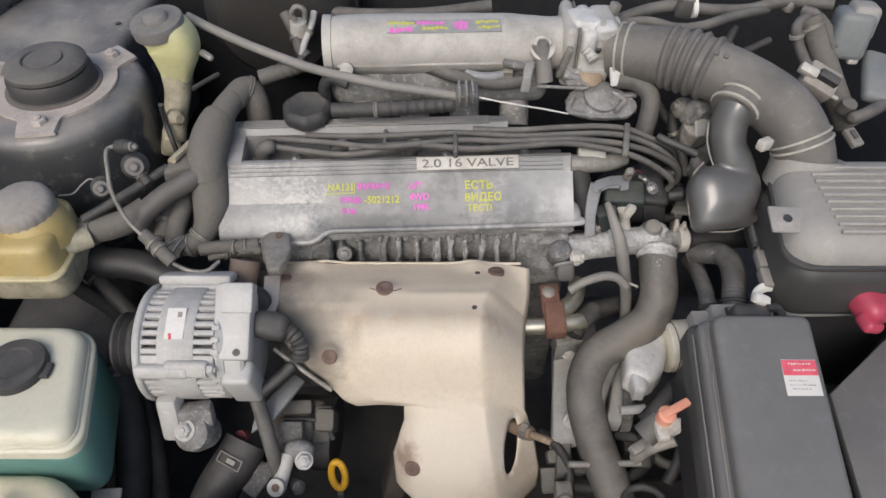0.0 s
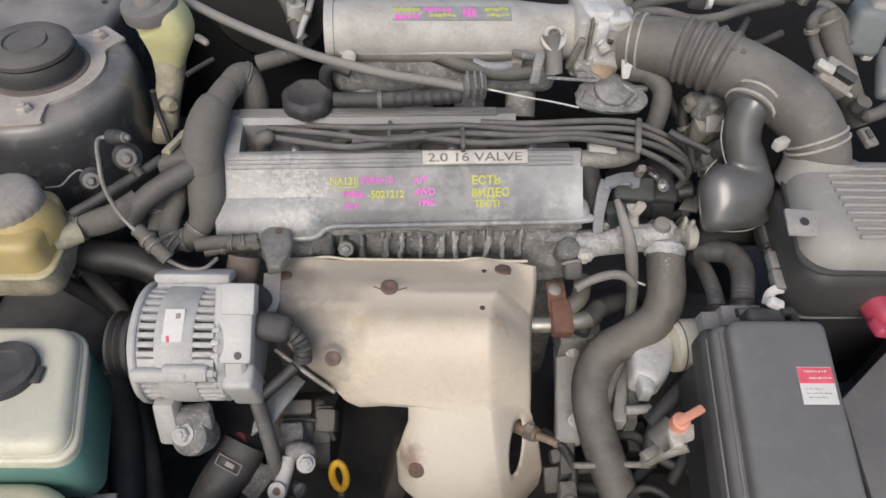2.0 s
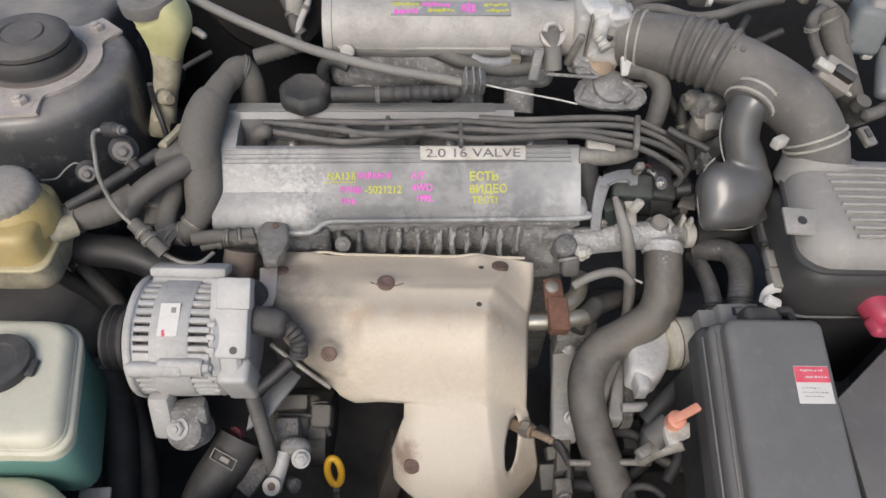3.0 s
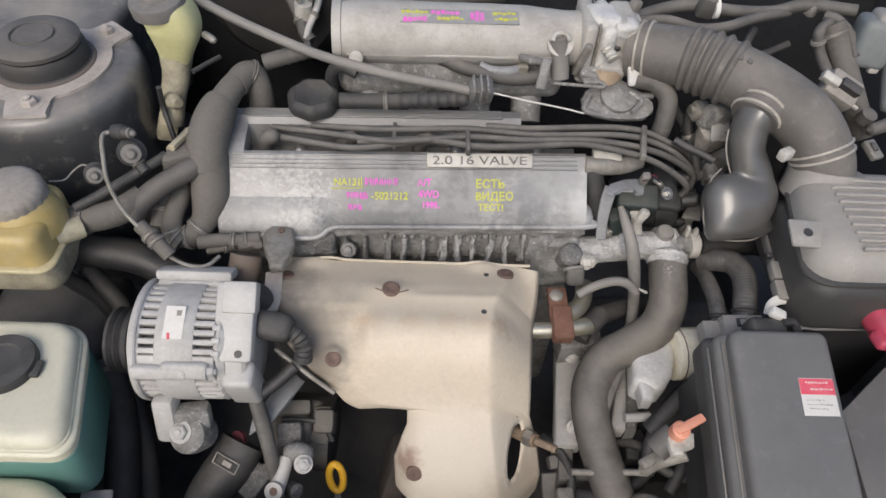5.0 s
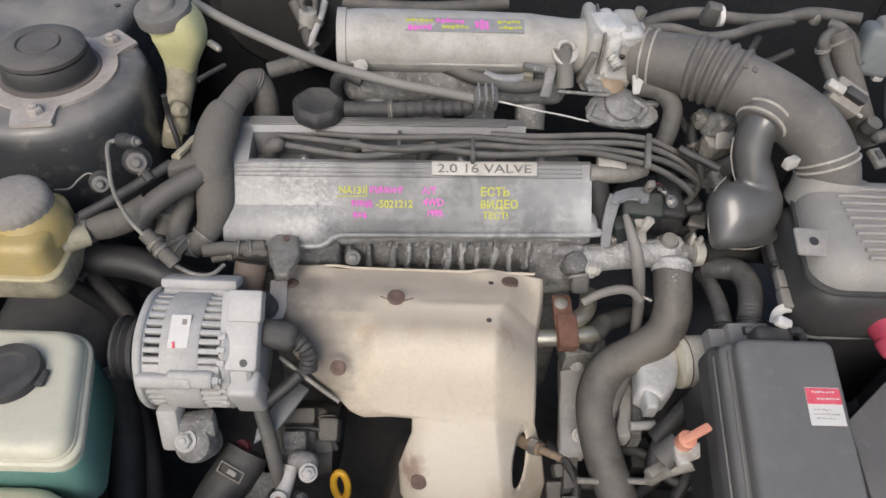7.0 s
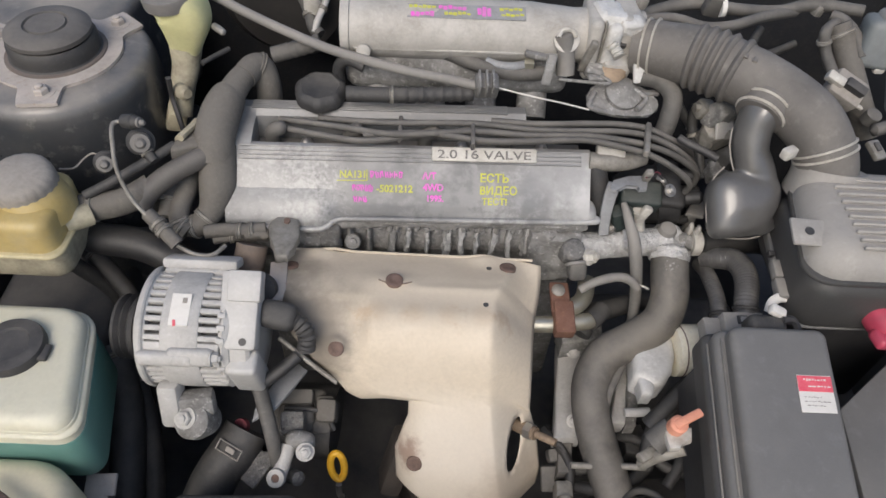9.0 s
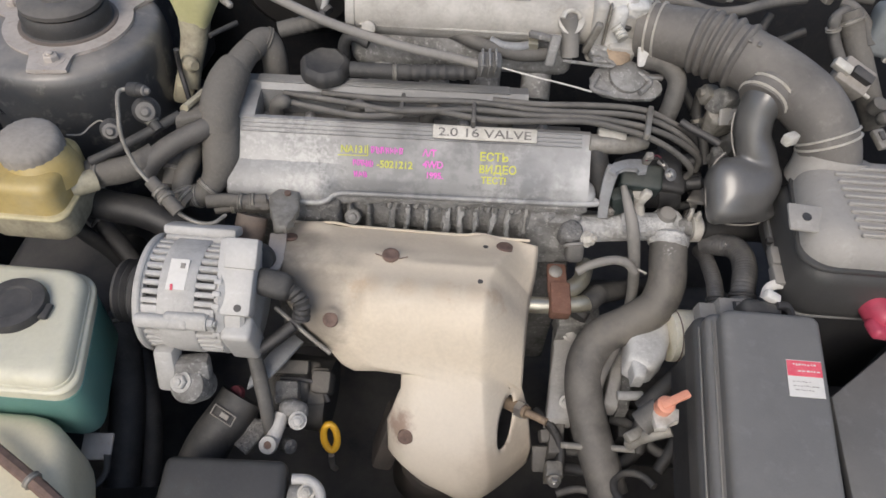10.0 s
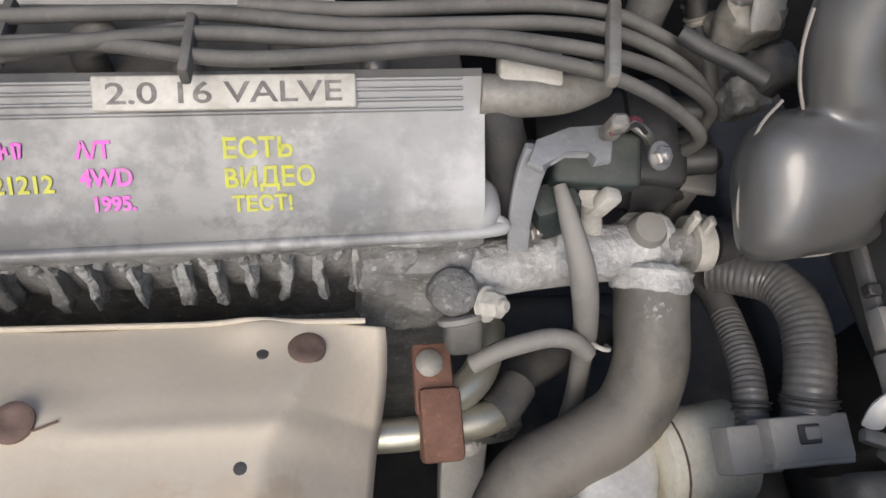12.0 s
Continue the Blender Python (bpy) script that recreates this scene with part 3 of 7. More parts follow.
def valve_cover():
    c = thing("valve_cover", "weathered silver painted valve cover with white corrosion on the engine", "valve cover", (0, 0.70, 0.80))
    front = [(0.631, 0.829), (0.631, 0.834), (0.634, 0.839), (0.637, 0.8455), (0.641, 0.851), (0.676, 0.884), (0.692, 0.895), (0.699, 0.894), (0.702, 0.868), (0.702, 0.829)]
    back = [(0.739, 0.829), (0.739, 0.868), (0.743, 0.900), (0.752, 0.907), (0.768, 0.905), (0.776, 0.895), (0.780, 0.838), (0.787, 0.834), (0.787, 0.829)]
    whole = [*front[:7], (0.720, 0.900), *back[2:]]
    bm = prism(front, 0.426, along_x(-0.244), 0.0)
    prism(back, 0.348, along_x(-0.244), 0.0, bm)
    prism(whole, 0.026, along_x(-0.270), 0.0, bm)
    box((-0.07, 0.72, 0.835), (0.36, 0.05, 0.06), 0.004, 2, (0, 0, 0), bm)
    for inset, out in ((0.0016, 0.0030), (0.0022, 0.0020), (0.0030, 0.0012)):
        bm.faces.ensure_lookup_table()
        lo, hi = min(v.co.x for v in bm.verts), max(v.co.x for v in bm.verts)
        ends = [f for f in bm.faces if all(abs(v.co.x - lo) < 1e-5 for v in f.verts) or all(abs(v.co.x - hi) < 1e-5 for v in f.verts)]
        bmesh.ops.inset_region(bm, faces=ends, thickness=inset, depth=out, use_even_offset=True)
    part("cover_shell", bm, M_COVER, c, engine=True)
    # flange that meets the head, with its rolled edge
    part("flange", tube([(-0.272, 0.622, 0.824), (-0.215, 0.620, 0.823), (-0.166, 0.618, 0.823), (-0.150, 0.621, 0.825), (-0.136, 0.629, 0.830), (-0.1, 0.630, 0.831), (0.08, 0.630, 0.831), (0.186, 0.632, 0.831), (0.193, 0.640, 0.831)], 0.0042, 10), M_COVER, c, engine=True)
    # the skirt swells out over the belt end of the head
    bm, rows = bmesh.new(), []
    for k in range(41):
        x = -0.273 + 0.148 * k / 40
        swell = min(1.0, max(0.0, (-0.130 - x) / 0.030))
        swell = swell * swell * (3 - 2 * swell)
        profile = ((0.652, 0.8612, 0.0, 0.0), (0.644, 0.8545, -0.002, 0.001), (0.6385, 0.8485, -0.007, -0.001), (0.634, 0.840, -0.012, -0.004), (0.631, 0.833, -0.0125, -0.006), (0.6315, 0.828, -0.011, -0.008), (0.642, 0.826, -0.006, -0.008))
        rows.append([bm.verts.new((x, y + dy * swell + 0.0006 * noise.noise((x * 60, y * 60, 0)), z + dz * swell)) for y, z, dy, dz in profile])
    for a, b in zip(rows, rows[1:]):
        for i in range(6):
            bm.faces.new((a[i], a[i + 1], b[i + 1], b[i]))
    for end in (rows[0], rows[-1]):
        bm.faces.new(end)
    part("skirt", bm, M_COVER, c, "whitened swollen skirt of the cover", True, 60)
    part("corner_boss", pillow(rounded_corners(0.160, 0.632, 0.195, 0.668, 0.014), 0.829, 0.844, 0.011, 5), M_COVER, c, "whitened rounded corner of the cover", True)
    part("gasket", box((-0.043, 0.708, 0.8265), (0.450, 0.152, 0.004), 0.001), M_RUBBER_DARK, c, engine=True)
    # raised lines along both banks
    for k in range(4):
        y, z = 0.677 + 0.0045 * k, 0.8862 + 0.0031 * k
        part("rib", box((-0.044, y, z), (0.428, 0.0020, 0.0022), 0.0006, 1, (35, 0, 0)), M_COVER, c, engine=True)
    for k in range(5):
        part("rib", box((-0.085, 0.7505 + 0.0043 * k, 0.9072 - 0.0006 * k), (0.33, 0.0018, 0.0026), 0.0006, 1), M_COVER, c, engine=True)
    # a darker dusty strip makes the valley floor, with the plug boots lying in it
    part("valley_floor", box((-0.032, 0.7205, 0.8665), (0.42, 0.035, 0.006), 0.001, 1), M_DUSTY, c, "dark dusty floor of the plug valley", True)
    for x in (-0.222, -0.125, -0.028, 0.075):
        part("plug_boot", tube([(x, 0.722, 0.862), (x, 0.721, 0.884), (x + 0.004, 0.720, 0.896), (x + 0.020, 0.720, 0.902)], 0.0095, 14, 5, round_end=True), M_RUBBER, c, "dusty rubber plug boot", True)
    # cap nuts in the valley
    for x in (-0.18, 0.02, 0.125):
        part("cap_nut", lathe([(0.009, 0), (0.009, 0.006), (0.006, 0.012), (0.002, 0.014)], (x, 0.72, 0.869), seg=12), M_STEEL, c, engine=True)
    # writing on the sloping face: x along, slope from (0.676, 0.884) to (0.640, 0.849)
    slope = math.degrees(math.atan2(0.033, 0.035))

    def on_face(x, down):
        return Matrix.Translation((x, 0.6755 - 0.7276 * down, 0.8846 - 0.686 * down)) @ pose(0, 0, 0, slope, 0, 0)

    def stroke(x, down, at, size, turn, mat):
        bm = box((at[0], at[1], 0.0002), (*size, 0.0006), 0.0002, 1, (0, 0, turn))
        bm.transform(on_face(x, down))
        part("ink_stroke", bm, mat, c, "magenta marker stroke" if mat is M_INK_PINK else "yellow marker stroke", True)

    def scrawl(x, down, w, h, mat):
        """A run of letter-sized strokes where the writing cannot be read."""
        run = 0.0
        while run < w - 0.003:
            tall = h * random.uniform(0.8, 1.0)
            stroke(x, down, (run + 0.0010, 0), (0.0018, tall), random.uniform(-12, 12), mat)
            stroke(x, down, (run + 0.0037, 0), (0.0017, tall * random.uniform(0.5, 1)), random.uniform(-25, 25), mat)
            stroke(x, down, (run + 0.0024, random.choice((-0.4, 0, 0.4)) * tall), (0.0034, 0.0018), random.uniform(-15, 15), mat)
            run += random.uniform(0.0050, 0.0066)

    lettering("NA131", 0.0125, on_face(-0.134, 0.019), M_INK_YELLOW, c, "yellow marker writing", wide=0.92, bold=0.00032)
    stroke(-0.137, 0.0225, (0.0185, 0), (0.037, 0.0013), 1, M_INK_YELLOW)
    stroke(-0.1005, 0.0155, (0.0006, 0), (0.0013, 0.0135), 2, M_INK_YELLOW)
    lettering("-5021212", 0.0125, on_face(-0.088, 0.036), M_INK_YELLOW, c, "yellow marker writing", wide=0.95, bold=0.00032)
    lettering("ЕСТЬ", 0.0145, on_face(0.041, 0.021), M_INK_YELLOW, c, "yellow marker writing", wide=0.98, bold=0.00032)
    lettering("BИДЕО", 0.0145, on_face(0.041, 0.0365), M_INK_YELLOW, c, "yellow marker writing", wide=0.95, bold=0.00032)
    lettering("ТЕСТ!", 0.0115, on_face(0.044, 0.0495), M_INK_YELLOW, c, "yellow marker writing", wide=0.98, bold=0.00032)
    lettering("4WD", 0.0125, on_face(-0.030, 0.0335), M_INK_PINK, c, "magenta marker writing", wide=0.9, bold=0.00045)
    lettering("1995.", 0.0105, on_face(-0.026, 0.0465), M_INK_PINK, c, "magenta marker writing", wide=0.95, bold=0.00045)
    scrawl(-0.096, 0.0145, 0.042, 0.009, M_INK_PINK)
    scrawl(-0.118, 0.0315, 0.028, 0.009, M_INK_PINK)
    scrawl(-0.116, 0.0455, 0.016, 0.008, M_INK_PINK)
    lettering("А/Т", 0.0115, on_face(-0.031, 0.019), M_INK_PINK, c, "magenta marker writing", wide=0.95, bold=0.00045)
    # badge
    lean = math.degrees(math.atan2(0.011, 0.016))
    seat = Matrix.Translation((0.0465, 0.6850, 0.8932)) @ pose(0, 0, 0, lean, 0, 0)
    bm = box((0, 0, 0), (0.132, 0.0180, 0.0030), 0.0014, 3)
    bm.transform(seat)
    badge = part("badge", bm, M_PALE, c, "worn silver badge plate with dark raised letters", True)
    lettering("2.0 16 VALVE", 0.0152, seat @ Matrix.Translation((-0.0595, -0.0054, 0.0016)), M_INK_DARK, badge, "worn dark letters", wide=1.38)
    return c


def oil_cap():
    o = thing("oil_filler_cap", "round black plastic oil filler cap on the valve cover", "cap", (-0.158, 0.748, 0.904))
    at = Vector((-0.166, 0.772, 0.901))
    part("cap_neck", lathe([(0.022, -0.02), (0.022, 0.004)], at, (0, -0.08, 1), 24), M_CAST, o)
    part("cap_disc", lathe([(0.027, 0), (0.0325, 0.003), (0.0338, 0.010), (0.0328, 0.016), (0.029, 0.0205), (0.025, 0.0222), (0.023, 0.0212), (0.004, 0.0214)], at, (0, -0.08, 1), 72, teeth=14, tooth=0.0014), M_RUBBER_DARK, o, "dusty black knurled cap")


def cylinder_head():
    h = thing("cylinder_head", "grimy corroded cast aluminium cylinder head under the valve cover", "cylinder head", (0, 0.70, 0.45))
    part("head_casting", box((-0.04, 0.722, 0.754), (0.46, 0.136, 0.142), 0.006), M_CAST, h, engine=True)
    part("engine_block", box((-0.03, 0.72, 0.56), (0.44, 0.15, 0.26), 0.012), M_CAST, h, engine=True)
    part("head_ledge", crust(box((-0.04, 0.643, 0.818), (0.452, 0.022, 0.014), 0.004), 0.0045, 75, 40), M_CAST, h, "pale crusted ledge of the head", True)
    for k in range(26):
        x = -0.12 + 0.0095 * k + random.uniform(-0.003, 0.003)
        part("crust_drip", crust(box((x, 0.6365 + random.uniform(0, 0.003), 0.8125 - random.uniform(0, 0.006)), (random.uniform(0.004, 0.010), 0.008, random.uniform(0.008, 0.020)), 0.003, 2), 0.003, 130, 3), M_CAST, h, "white corrosion crust", True)
    part("fin_wall", crust(box((0.005, 0.654, 0.786), (0.34, 0.012, 0.068), 0.003, 2), 0.003, 80, 30), M_WALL, h, "pitted grey wall between the ribs", True)
    part("sensor_block", crust(box((0.128, 0.636, 0.772), (0.036, 0.030, 0.085), 0.006, 2), 0.004, 70, 8), M_CAST, h, engine=True)
    random.seed(3)
    for x in (-0.165, -0.145, -0.122, -0.098, -0.068, -0.048, -0.022, 0.004, 0.022, 0.045, 0.067, 0.086, 0.11, 0.135):
        lean = random.uniform(-4, 4)
        part("fin", crust(box((x, 0.646, 0.788), (random.uniform(0.0045, 0.0085), random.uniform(0.018, 0.025), 0.064), 0.002, 2, (-6, lean, random.uniform(-6, 6))), 0.0045, 140, 6), M_WHITE if x > -0.06 else M_CAST, h, "white corroded casting rib" if x > -0.06 else "grimy casting rib", True)
    part("stud", lathe([(0.0105, -0.01), (0.0105, 0.006), (0.009, 0.0075), (0.0055, 0.0065), (0.005, 0.010), (0.002, 0.0105)], (-0.119, 0.632, 0.786), (0, -0.8, 0.6), 20), M_CAST, h, "round pale stud with a washer", True)
    # belt side of the head with its plug and ears
    part("end_casting", crust(box((-0.205, 0.642, 0.792), (0.10, 0.046, 0.06), 0.012, 3), 0.004, 60, 8), M_CAST, h, engine=True)

    part("corner_block", crust(box((-0.160, 0.636, 0.793), (0.052, 0.030, 0.052), 0.008, 3), 0.0025, 90, 8), M_SOOT, h, "crusted grey corner of the casting", True)
    part("lifting_tab", box((-0.225, 0.622, 0.826), (0.05, 0.016, 0.006), 0.002), M_ALU, h, "bright worn tab", engine=True)
    part("coolant_boss", crust(box((0.155, 0.640, 0.765), (0.05, 0.04, 0.09), 0.010, 3), 0.004, 60, 8), M_CAST, h, engine=True)


def heat_shield():
    """A pressed sheet: a roof over the manifold that bends down the front, with a narrower lower tongue."""
    s = thing("heat_shield", "pressed beige steel exhaust heat shield with brown bolts", "heat shield", (0, 0.50, 0.55))
    line = [
        (0.609, 0.7865, -0.201, 0.117),
        (0.600, 0.7885, -0.205, 0.118),
        (0.588, 0.7920, -0.208, 0.118),
        (0.576, 0.7960, -0.210, 0.117),
        (0.564, 0.8000, -0.212, 0.115),
        (0.553, 0.8025, -0.213, 0.113),
        (0.542, 0.8035, -0.211, 0.111),
        (0.525, 0.803, -0.200, 0.109),
        (0.506, 0.805, -0.185, 0.107),
        (0.490, 0.799, -0.172, 0.106),
        (0.470, 0.783, -0.147, 0.106),
        (0.453, 0.746, -0.112, 0.108),
        (0.446, 0.721, -0.090, 0.111),
        (0.443, 0.716, -0.032, 0.112),
        (0.434, 0.700, -0.032, 0.115),
        (0.405, 0.645, -0.047, 0.125),
        (0.386, 0.600, -0.044, 0.134),
        (0.378, 0.570, -0.016, 0.132),
        (0.378, 0.548, 0.026, 0.111),
    ]
    dense = []
    for a, b in zip(line, line[1:]):
        n = 2 if a[0] - b[0] < 0.006 and a[1] > 0.7 else 6
        dense += [[p + (q - p) * i / n for p, q in zip(a, b)] for i in range(n)]
    dense.append(list(line[-1]))
    # the roof's corners are rounded off
    for _ in range(5):
        dense = [dense[0]] + [[(p + 2 * q + r) / 4 if k < 2 else q for k, (p, q, r) in enumerate(zip(a, b, c))] for a, b, c in zip(dense, dense[1:], dense[2:])] + [dense[-1]]
    bm, across = bmesh.new(), 90
    hole = Vector((0.103, 0.648))
    grid = []
    for y, z, left, right in dense:
        row = []
        low = max(0.0, min(1.0, (0.74 - z) / 0.10))
        for k in range(across + 1):
            u = k / across
            x = left + (right - left) * u
            width = 0.022 + 0.024 * min(1.0, (0.609 - y) / 0.078)
            d = min(1.0, max(0.0, (x - (right - width)) / width))
            e = min(1.0, max(0.0, ((left + 0.028) - x) / 0.028))
            fold = d**1.3 * (0.066 - 0.030 * low) * min(1.0, 0.12 + (0.609 - y) / 0.06) + e * e * 0.014
            bulge = low * 0.022 * (1 - (2 * u - 1) ** 2)
            press = 0.0035 * math.exp(-(((x + 0.055) / 0.03) ** 2 + ((y - 0.555) / 0.012) ** 2)) + 0.006 * math.exp(-(((x - 0.055) / 0.018) ** 2 + ((y - 0.607) / 0.012) ** 2)) + 0.005 * math.exp(-(((x + 0.155) / 0.02) ** 2 + ((y - 0.607) / 0.012) ** 2))
            press += 0.0016 * math.exp(-(((y - 0.545) / 0.006) ** 2)) * min(1.0, max(0.0, (x + 0.045) / 0.03)) * min(1.0, max(0.0, (0.095 - x) / 0.02))
            # a dished wing round the outer bolt
            wing = 1 / (1 + math.exp((x + 0.086) / 0.0038)) * min(1.0, max(0.0, (0.530 - y) / 0.03)) * (1 - low)
            press -= 0.0150 * wing - 0.0095 * wing * math.exp(-(math.hypot(x + 0.118, y - 0.470) / 0.014) ** 4)
            dent = 0.0012 * noise.noise((x * 22, y * 22, z * 22))
            row.append(bm.verts.new((x + 0.012 * d * d, y + fold * (0.05 + low) - bulge + dent, z - fold * (1 - 0.4 * low) - 0.3 * bulge + press + dent)))
        grid.append(row)
    bm.verts.ensure_lookup_table()

    # the sensor's oval opening: its rim is drawn onto a true ellipse
    def reach(v):
        return math.hypot((v.co.x - hole.x) / 0.0098, (v.co.z - hole.y) / 0.026)

    for v in bm.verts:
        k = reach(v)
        if v.co.y < 0.47 and 0.72 < k < 1.28:
            drop = (v.co.z - hole.y) * (1 / k - 1)
            v.co = Vector((hole.x + (v.co.x - hole.x) / k, v.co.y + 0.5 * drop, v.co.z + drop))

    def gone(v):
        return v.co.y < 0.47 and reach(v) < 1.001

    for a, b in zip(grid, grid[1:]):
        for k in range(across):
            four = (a[k], a[k + 1], b[k + 1], b[k])
            if not all(gone(v) for v in four):
                bm.faces.new(four)
    bmesh.ops.delete(bm, geom=[v for v in bm.verts if not v.link_faces], context="VERTS")
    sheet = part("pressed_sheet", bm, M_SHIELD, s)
    skin = sheet.modifiers.new("thickness", "SOLIDIFY")
    skin.thickness, skin.offset = 0.0016, -1
    # rolled top edge
    part("rolled_edge", tube([(line[0][2] + (line[0][3] - line[0][2]) * u, 0.610, 0.7868 + 0.005 * math.exp(-((u - 0.8) / 0.05) ** 2) + 0.004 * math.exp(-((u - 0.2) / 0.05) ** 2)) for u in [i / 24 for i in range(25)]], 0.0018, 8, 2), M_SHIELD, s)
    for at, axis, r in (((0.084, 0.592, 0.7912), (0, 0.3, 1), 0.0095), ((-0.056, 0.551, 0.8065), (0, 0.0, 1), 0.0095), ((-0.184, 0.574, 0.7972), (0, 0.35, 1), 0.008), ((-0.118, 0.470, 0.7770), (0, -0.5, 1), 0.008), ((-0.021, 0.395, 0.643), (0, -1, 0.7), 0.009)):
        bm = lathe([(r * 1.1, -0.004), (r * 1.12, 0.0010), (r * 0.98, 0.0018), (r * 0.6, 0.0021), (r * 0.45, 0.0015)], at, axis, 20)
        part("bolt", bm, M_BOLT, s, "rusty brown bolt head")
    for at, tilt in (((0.054, 0.524, 0.8022), 0.0), ((0.060, 0.588, 0.7925), 0.4)):
        part("drain_hole", lathe([(0.0030, -0.002), (0.0034, 0.0012), (0.0022, 0.0014)], at, (0, tilt, 1), 12), M_BLACK, s, "small dark hole")
    part("scratch", tube([(-0.075, 0.552, 0.8055), (-0.063, 0.547, 0.8065), (-0.048, 0.546, 0.8065), (-0.035, 0.551, 0.8055)], 0.0007, 6), M_BOLT, s, "thin dark scratch across the shield")


def alternator():
    a = thing("alternator", "silver aluminium alternator with cooling slots and a paper label", "alternator", (-0.28, 0.48, 0.70))
    cy, cz, r = 0.487, 0.783, 0.0645
    X = (1, 0, 0)
    part("rotor_core", lathe([(0.054, 0), (0.054, 0.10)], (-0.328, cy, cz), X, 40), M_BLACK, a, "dark windings behind the slots")

    def drum(x0, x1, r0, r1):
        return lathe([(0.040, x0), (r0, x0), (r0 + 0.0015, x0 + 0.002), (r1 + 0.0015, x1 - 0.002), (r1, x1), (0.040, x1)], (0, cy, cz), X, 56)

    part("drive_end_frame", drum(-0.331, -0.315, 0.054, r), M_ALU, a)
    part("stator_band", drum(-0.2985, -0.2580, r + 0.001, r + 0.001), M_ALU, a)
    part("rear_band", drum(-0.2345, -0.226, r, 0.062), M_ALU, a)
    part("flange_rim", drum(-0.325, -0.317, 0.067, 0.068), M_ALU, a)
    for x0, x1 in ((-0.316, -0.293), (-0.263, -0.237)):
        for k in range(40):
            t = 2 * math.pi * k / 40
            solid = k in (16, 17, 36, 37)
            part("cooling_bar", box(((x0 + x1) / 2, cy + (r - 0.004) * math.cos(t), cz + (r - 0.004) * math.sin(t)), (x1 - x0 + 0.002, 0.0105 if solid else 0.0062, 0.010), 0.0018, 2, (math.degrees(t) - 90, 0, 0)), M_ALU, a)
    # smooth rear cover with its flat terminal plate
    part("rear_cover", lathe([(0.030, 0), (0.060, 0), (0.061, 0.003), (0.0605, 0.019), (0.057, 0.023), (0.030, 0.024)], (-0.228, cy, cz), X, 48), M_CLEAN, a, "smooth pressed rear cover")
    part("lower_cover_block", box((-0.214, cy - 0.047, cz - 0.012), (0.034, 0.030, 0.070), 0.006, 3, (14, 0, 0)), M_CLEAN, a)
    part("upper_cover_block", box((-0.222, cy + 0.022, cz + 0.053), (0.036, 0.034, 0.016), 0.004, 2, (-14, 0, 0)), M_CLEAN, a)
    lying = Matrix.Translation((-0.218, 0.476, 0.836)) @ pose(0, 0, 0, 34, 0, 0)
    bm = box((0, 0, 0), (0.042, 0.086, 0.024), 0.005, 2)
    bm.transform(lying)
    plate = part("terminal_plate", bm, M_CLEAN, a)
    bm = box((0.005, 0.026, 0.006), (0.036, 0.034, 0.020), 0.0025, 2)
    bm.transform(lying)
    part("plate_step", bm, M_CLEAN, a, "raised folded end of the cover")
    bm = lathe([(0.0042, 0), (0.0042, 0.0008), (0.001, 0.0008)], (0.007, -0.034, 0.0119), (0, 0, 1), 14)
    bm.transform(lying)
    part("screw_hole", bm, M_BLACK, plate, "dark round hole")
    for t, x in ((52, -0.243), (235, -0.243), (325, -0.243)):
        part("through_bolt", tube([(x - 0.07, cy + 0.0655 * math.cos(radians(t)), cz + 0.0655 * math.sin(radians(t))), (x - 0.03, cy + 0.0655 * math.cos(radians(t)), cz + 0.0655 * math.sin(radians(t))), (x, cy + 0.0655 * math.cos(radians(t)), cz + 0.0655 * math.sin(radians(t)))], 0.0050, 10, 3), M_ALU, a)
    # cast ledge along the body with its through bolt
    for t, x0, x1 in ((154, -0.323, -0.262), (152, -0.290, -0.242)):
        lo = 0.0685 if x0 < -0.3 else 0.067
        part("bolt_ledge", box(((x0 + x1) / 2, cy + lo * math.cos(radians(t)), cz + lo * math.sin(radians(t))), (x1 - x0, 0.016 if x0 < -0.3 else 0.020, 0.013), 0.005, 3, (t - 90, 0, 0)), M_ALU, a)
    part("through_bolt", hexbolt((-0.243, cy + 0.069 * math.cos(radians(152)), cz + 0.069 * math.sin(radians(152))), (1, 0, 0), 0.007, 0.008, 1.3), M_ALU, a)
    for t in (62, 75, 88, 100, 112, 124, 136, 166, 177, 188):
        part("rim_tooth", box((-0.2345, cy + 0.0635 * math.cos(radians(t)), cz + 0.0635 * math.sin(radians(t))), (0.009, 0.0062, 0.007), 0.0015, 2, (t - 90, 0, 0)), M_CLEAN, a)
    m = Matrix.Translation((-0.279, cy + 0.0668 * math.cos(radians(111)), cz + 0.0668 * math.sin(radians(111)))) @ pose(0, 0, 0, 21, 0, 0)
    bm = box((0, 0.003, 0), (0.021, 0.036, 0.0012), 0.0004, 1)
    bm.transform(m)
    label = part("paper_label", bm, M_LABEL, a, "small white paper label with a red mark")
    bm = box((-0.004, -0.012, 0.001), (0.003, 0.007, 0.0006), 0.0002, 1, (0, 0, 10))
    bm.transform(m)
    part("label_mark", bm, M_LABEL_RED, label)
    bm = box((0.004, 0.013, 0.001), (0.005, 0.006, 0.0006), 0.0002, 1)
    bm.transform(m)
    part("label_mark", bm, M_CAP, label, "small grey printed mark")
    # upper bracket ear and the lower pivot lug
    part("upper_ear", box((-0.275, cy + 0.055, cz + 0.052), (0.085, 0.030, 0.012), 0.004, 2, (-38, 0, 0)), M_ALU, a)
    part("lug_arm", box((-0.299, 0.416, 0.738), (0.024, 0.030, 0.060), 0.006, 2, (-20, 0, 0)), M_ALU, a)
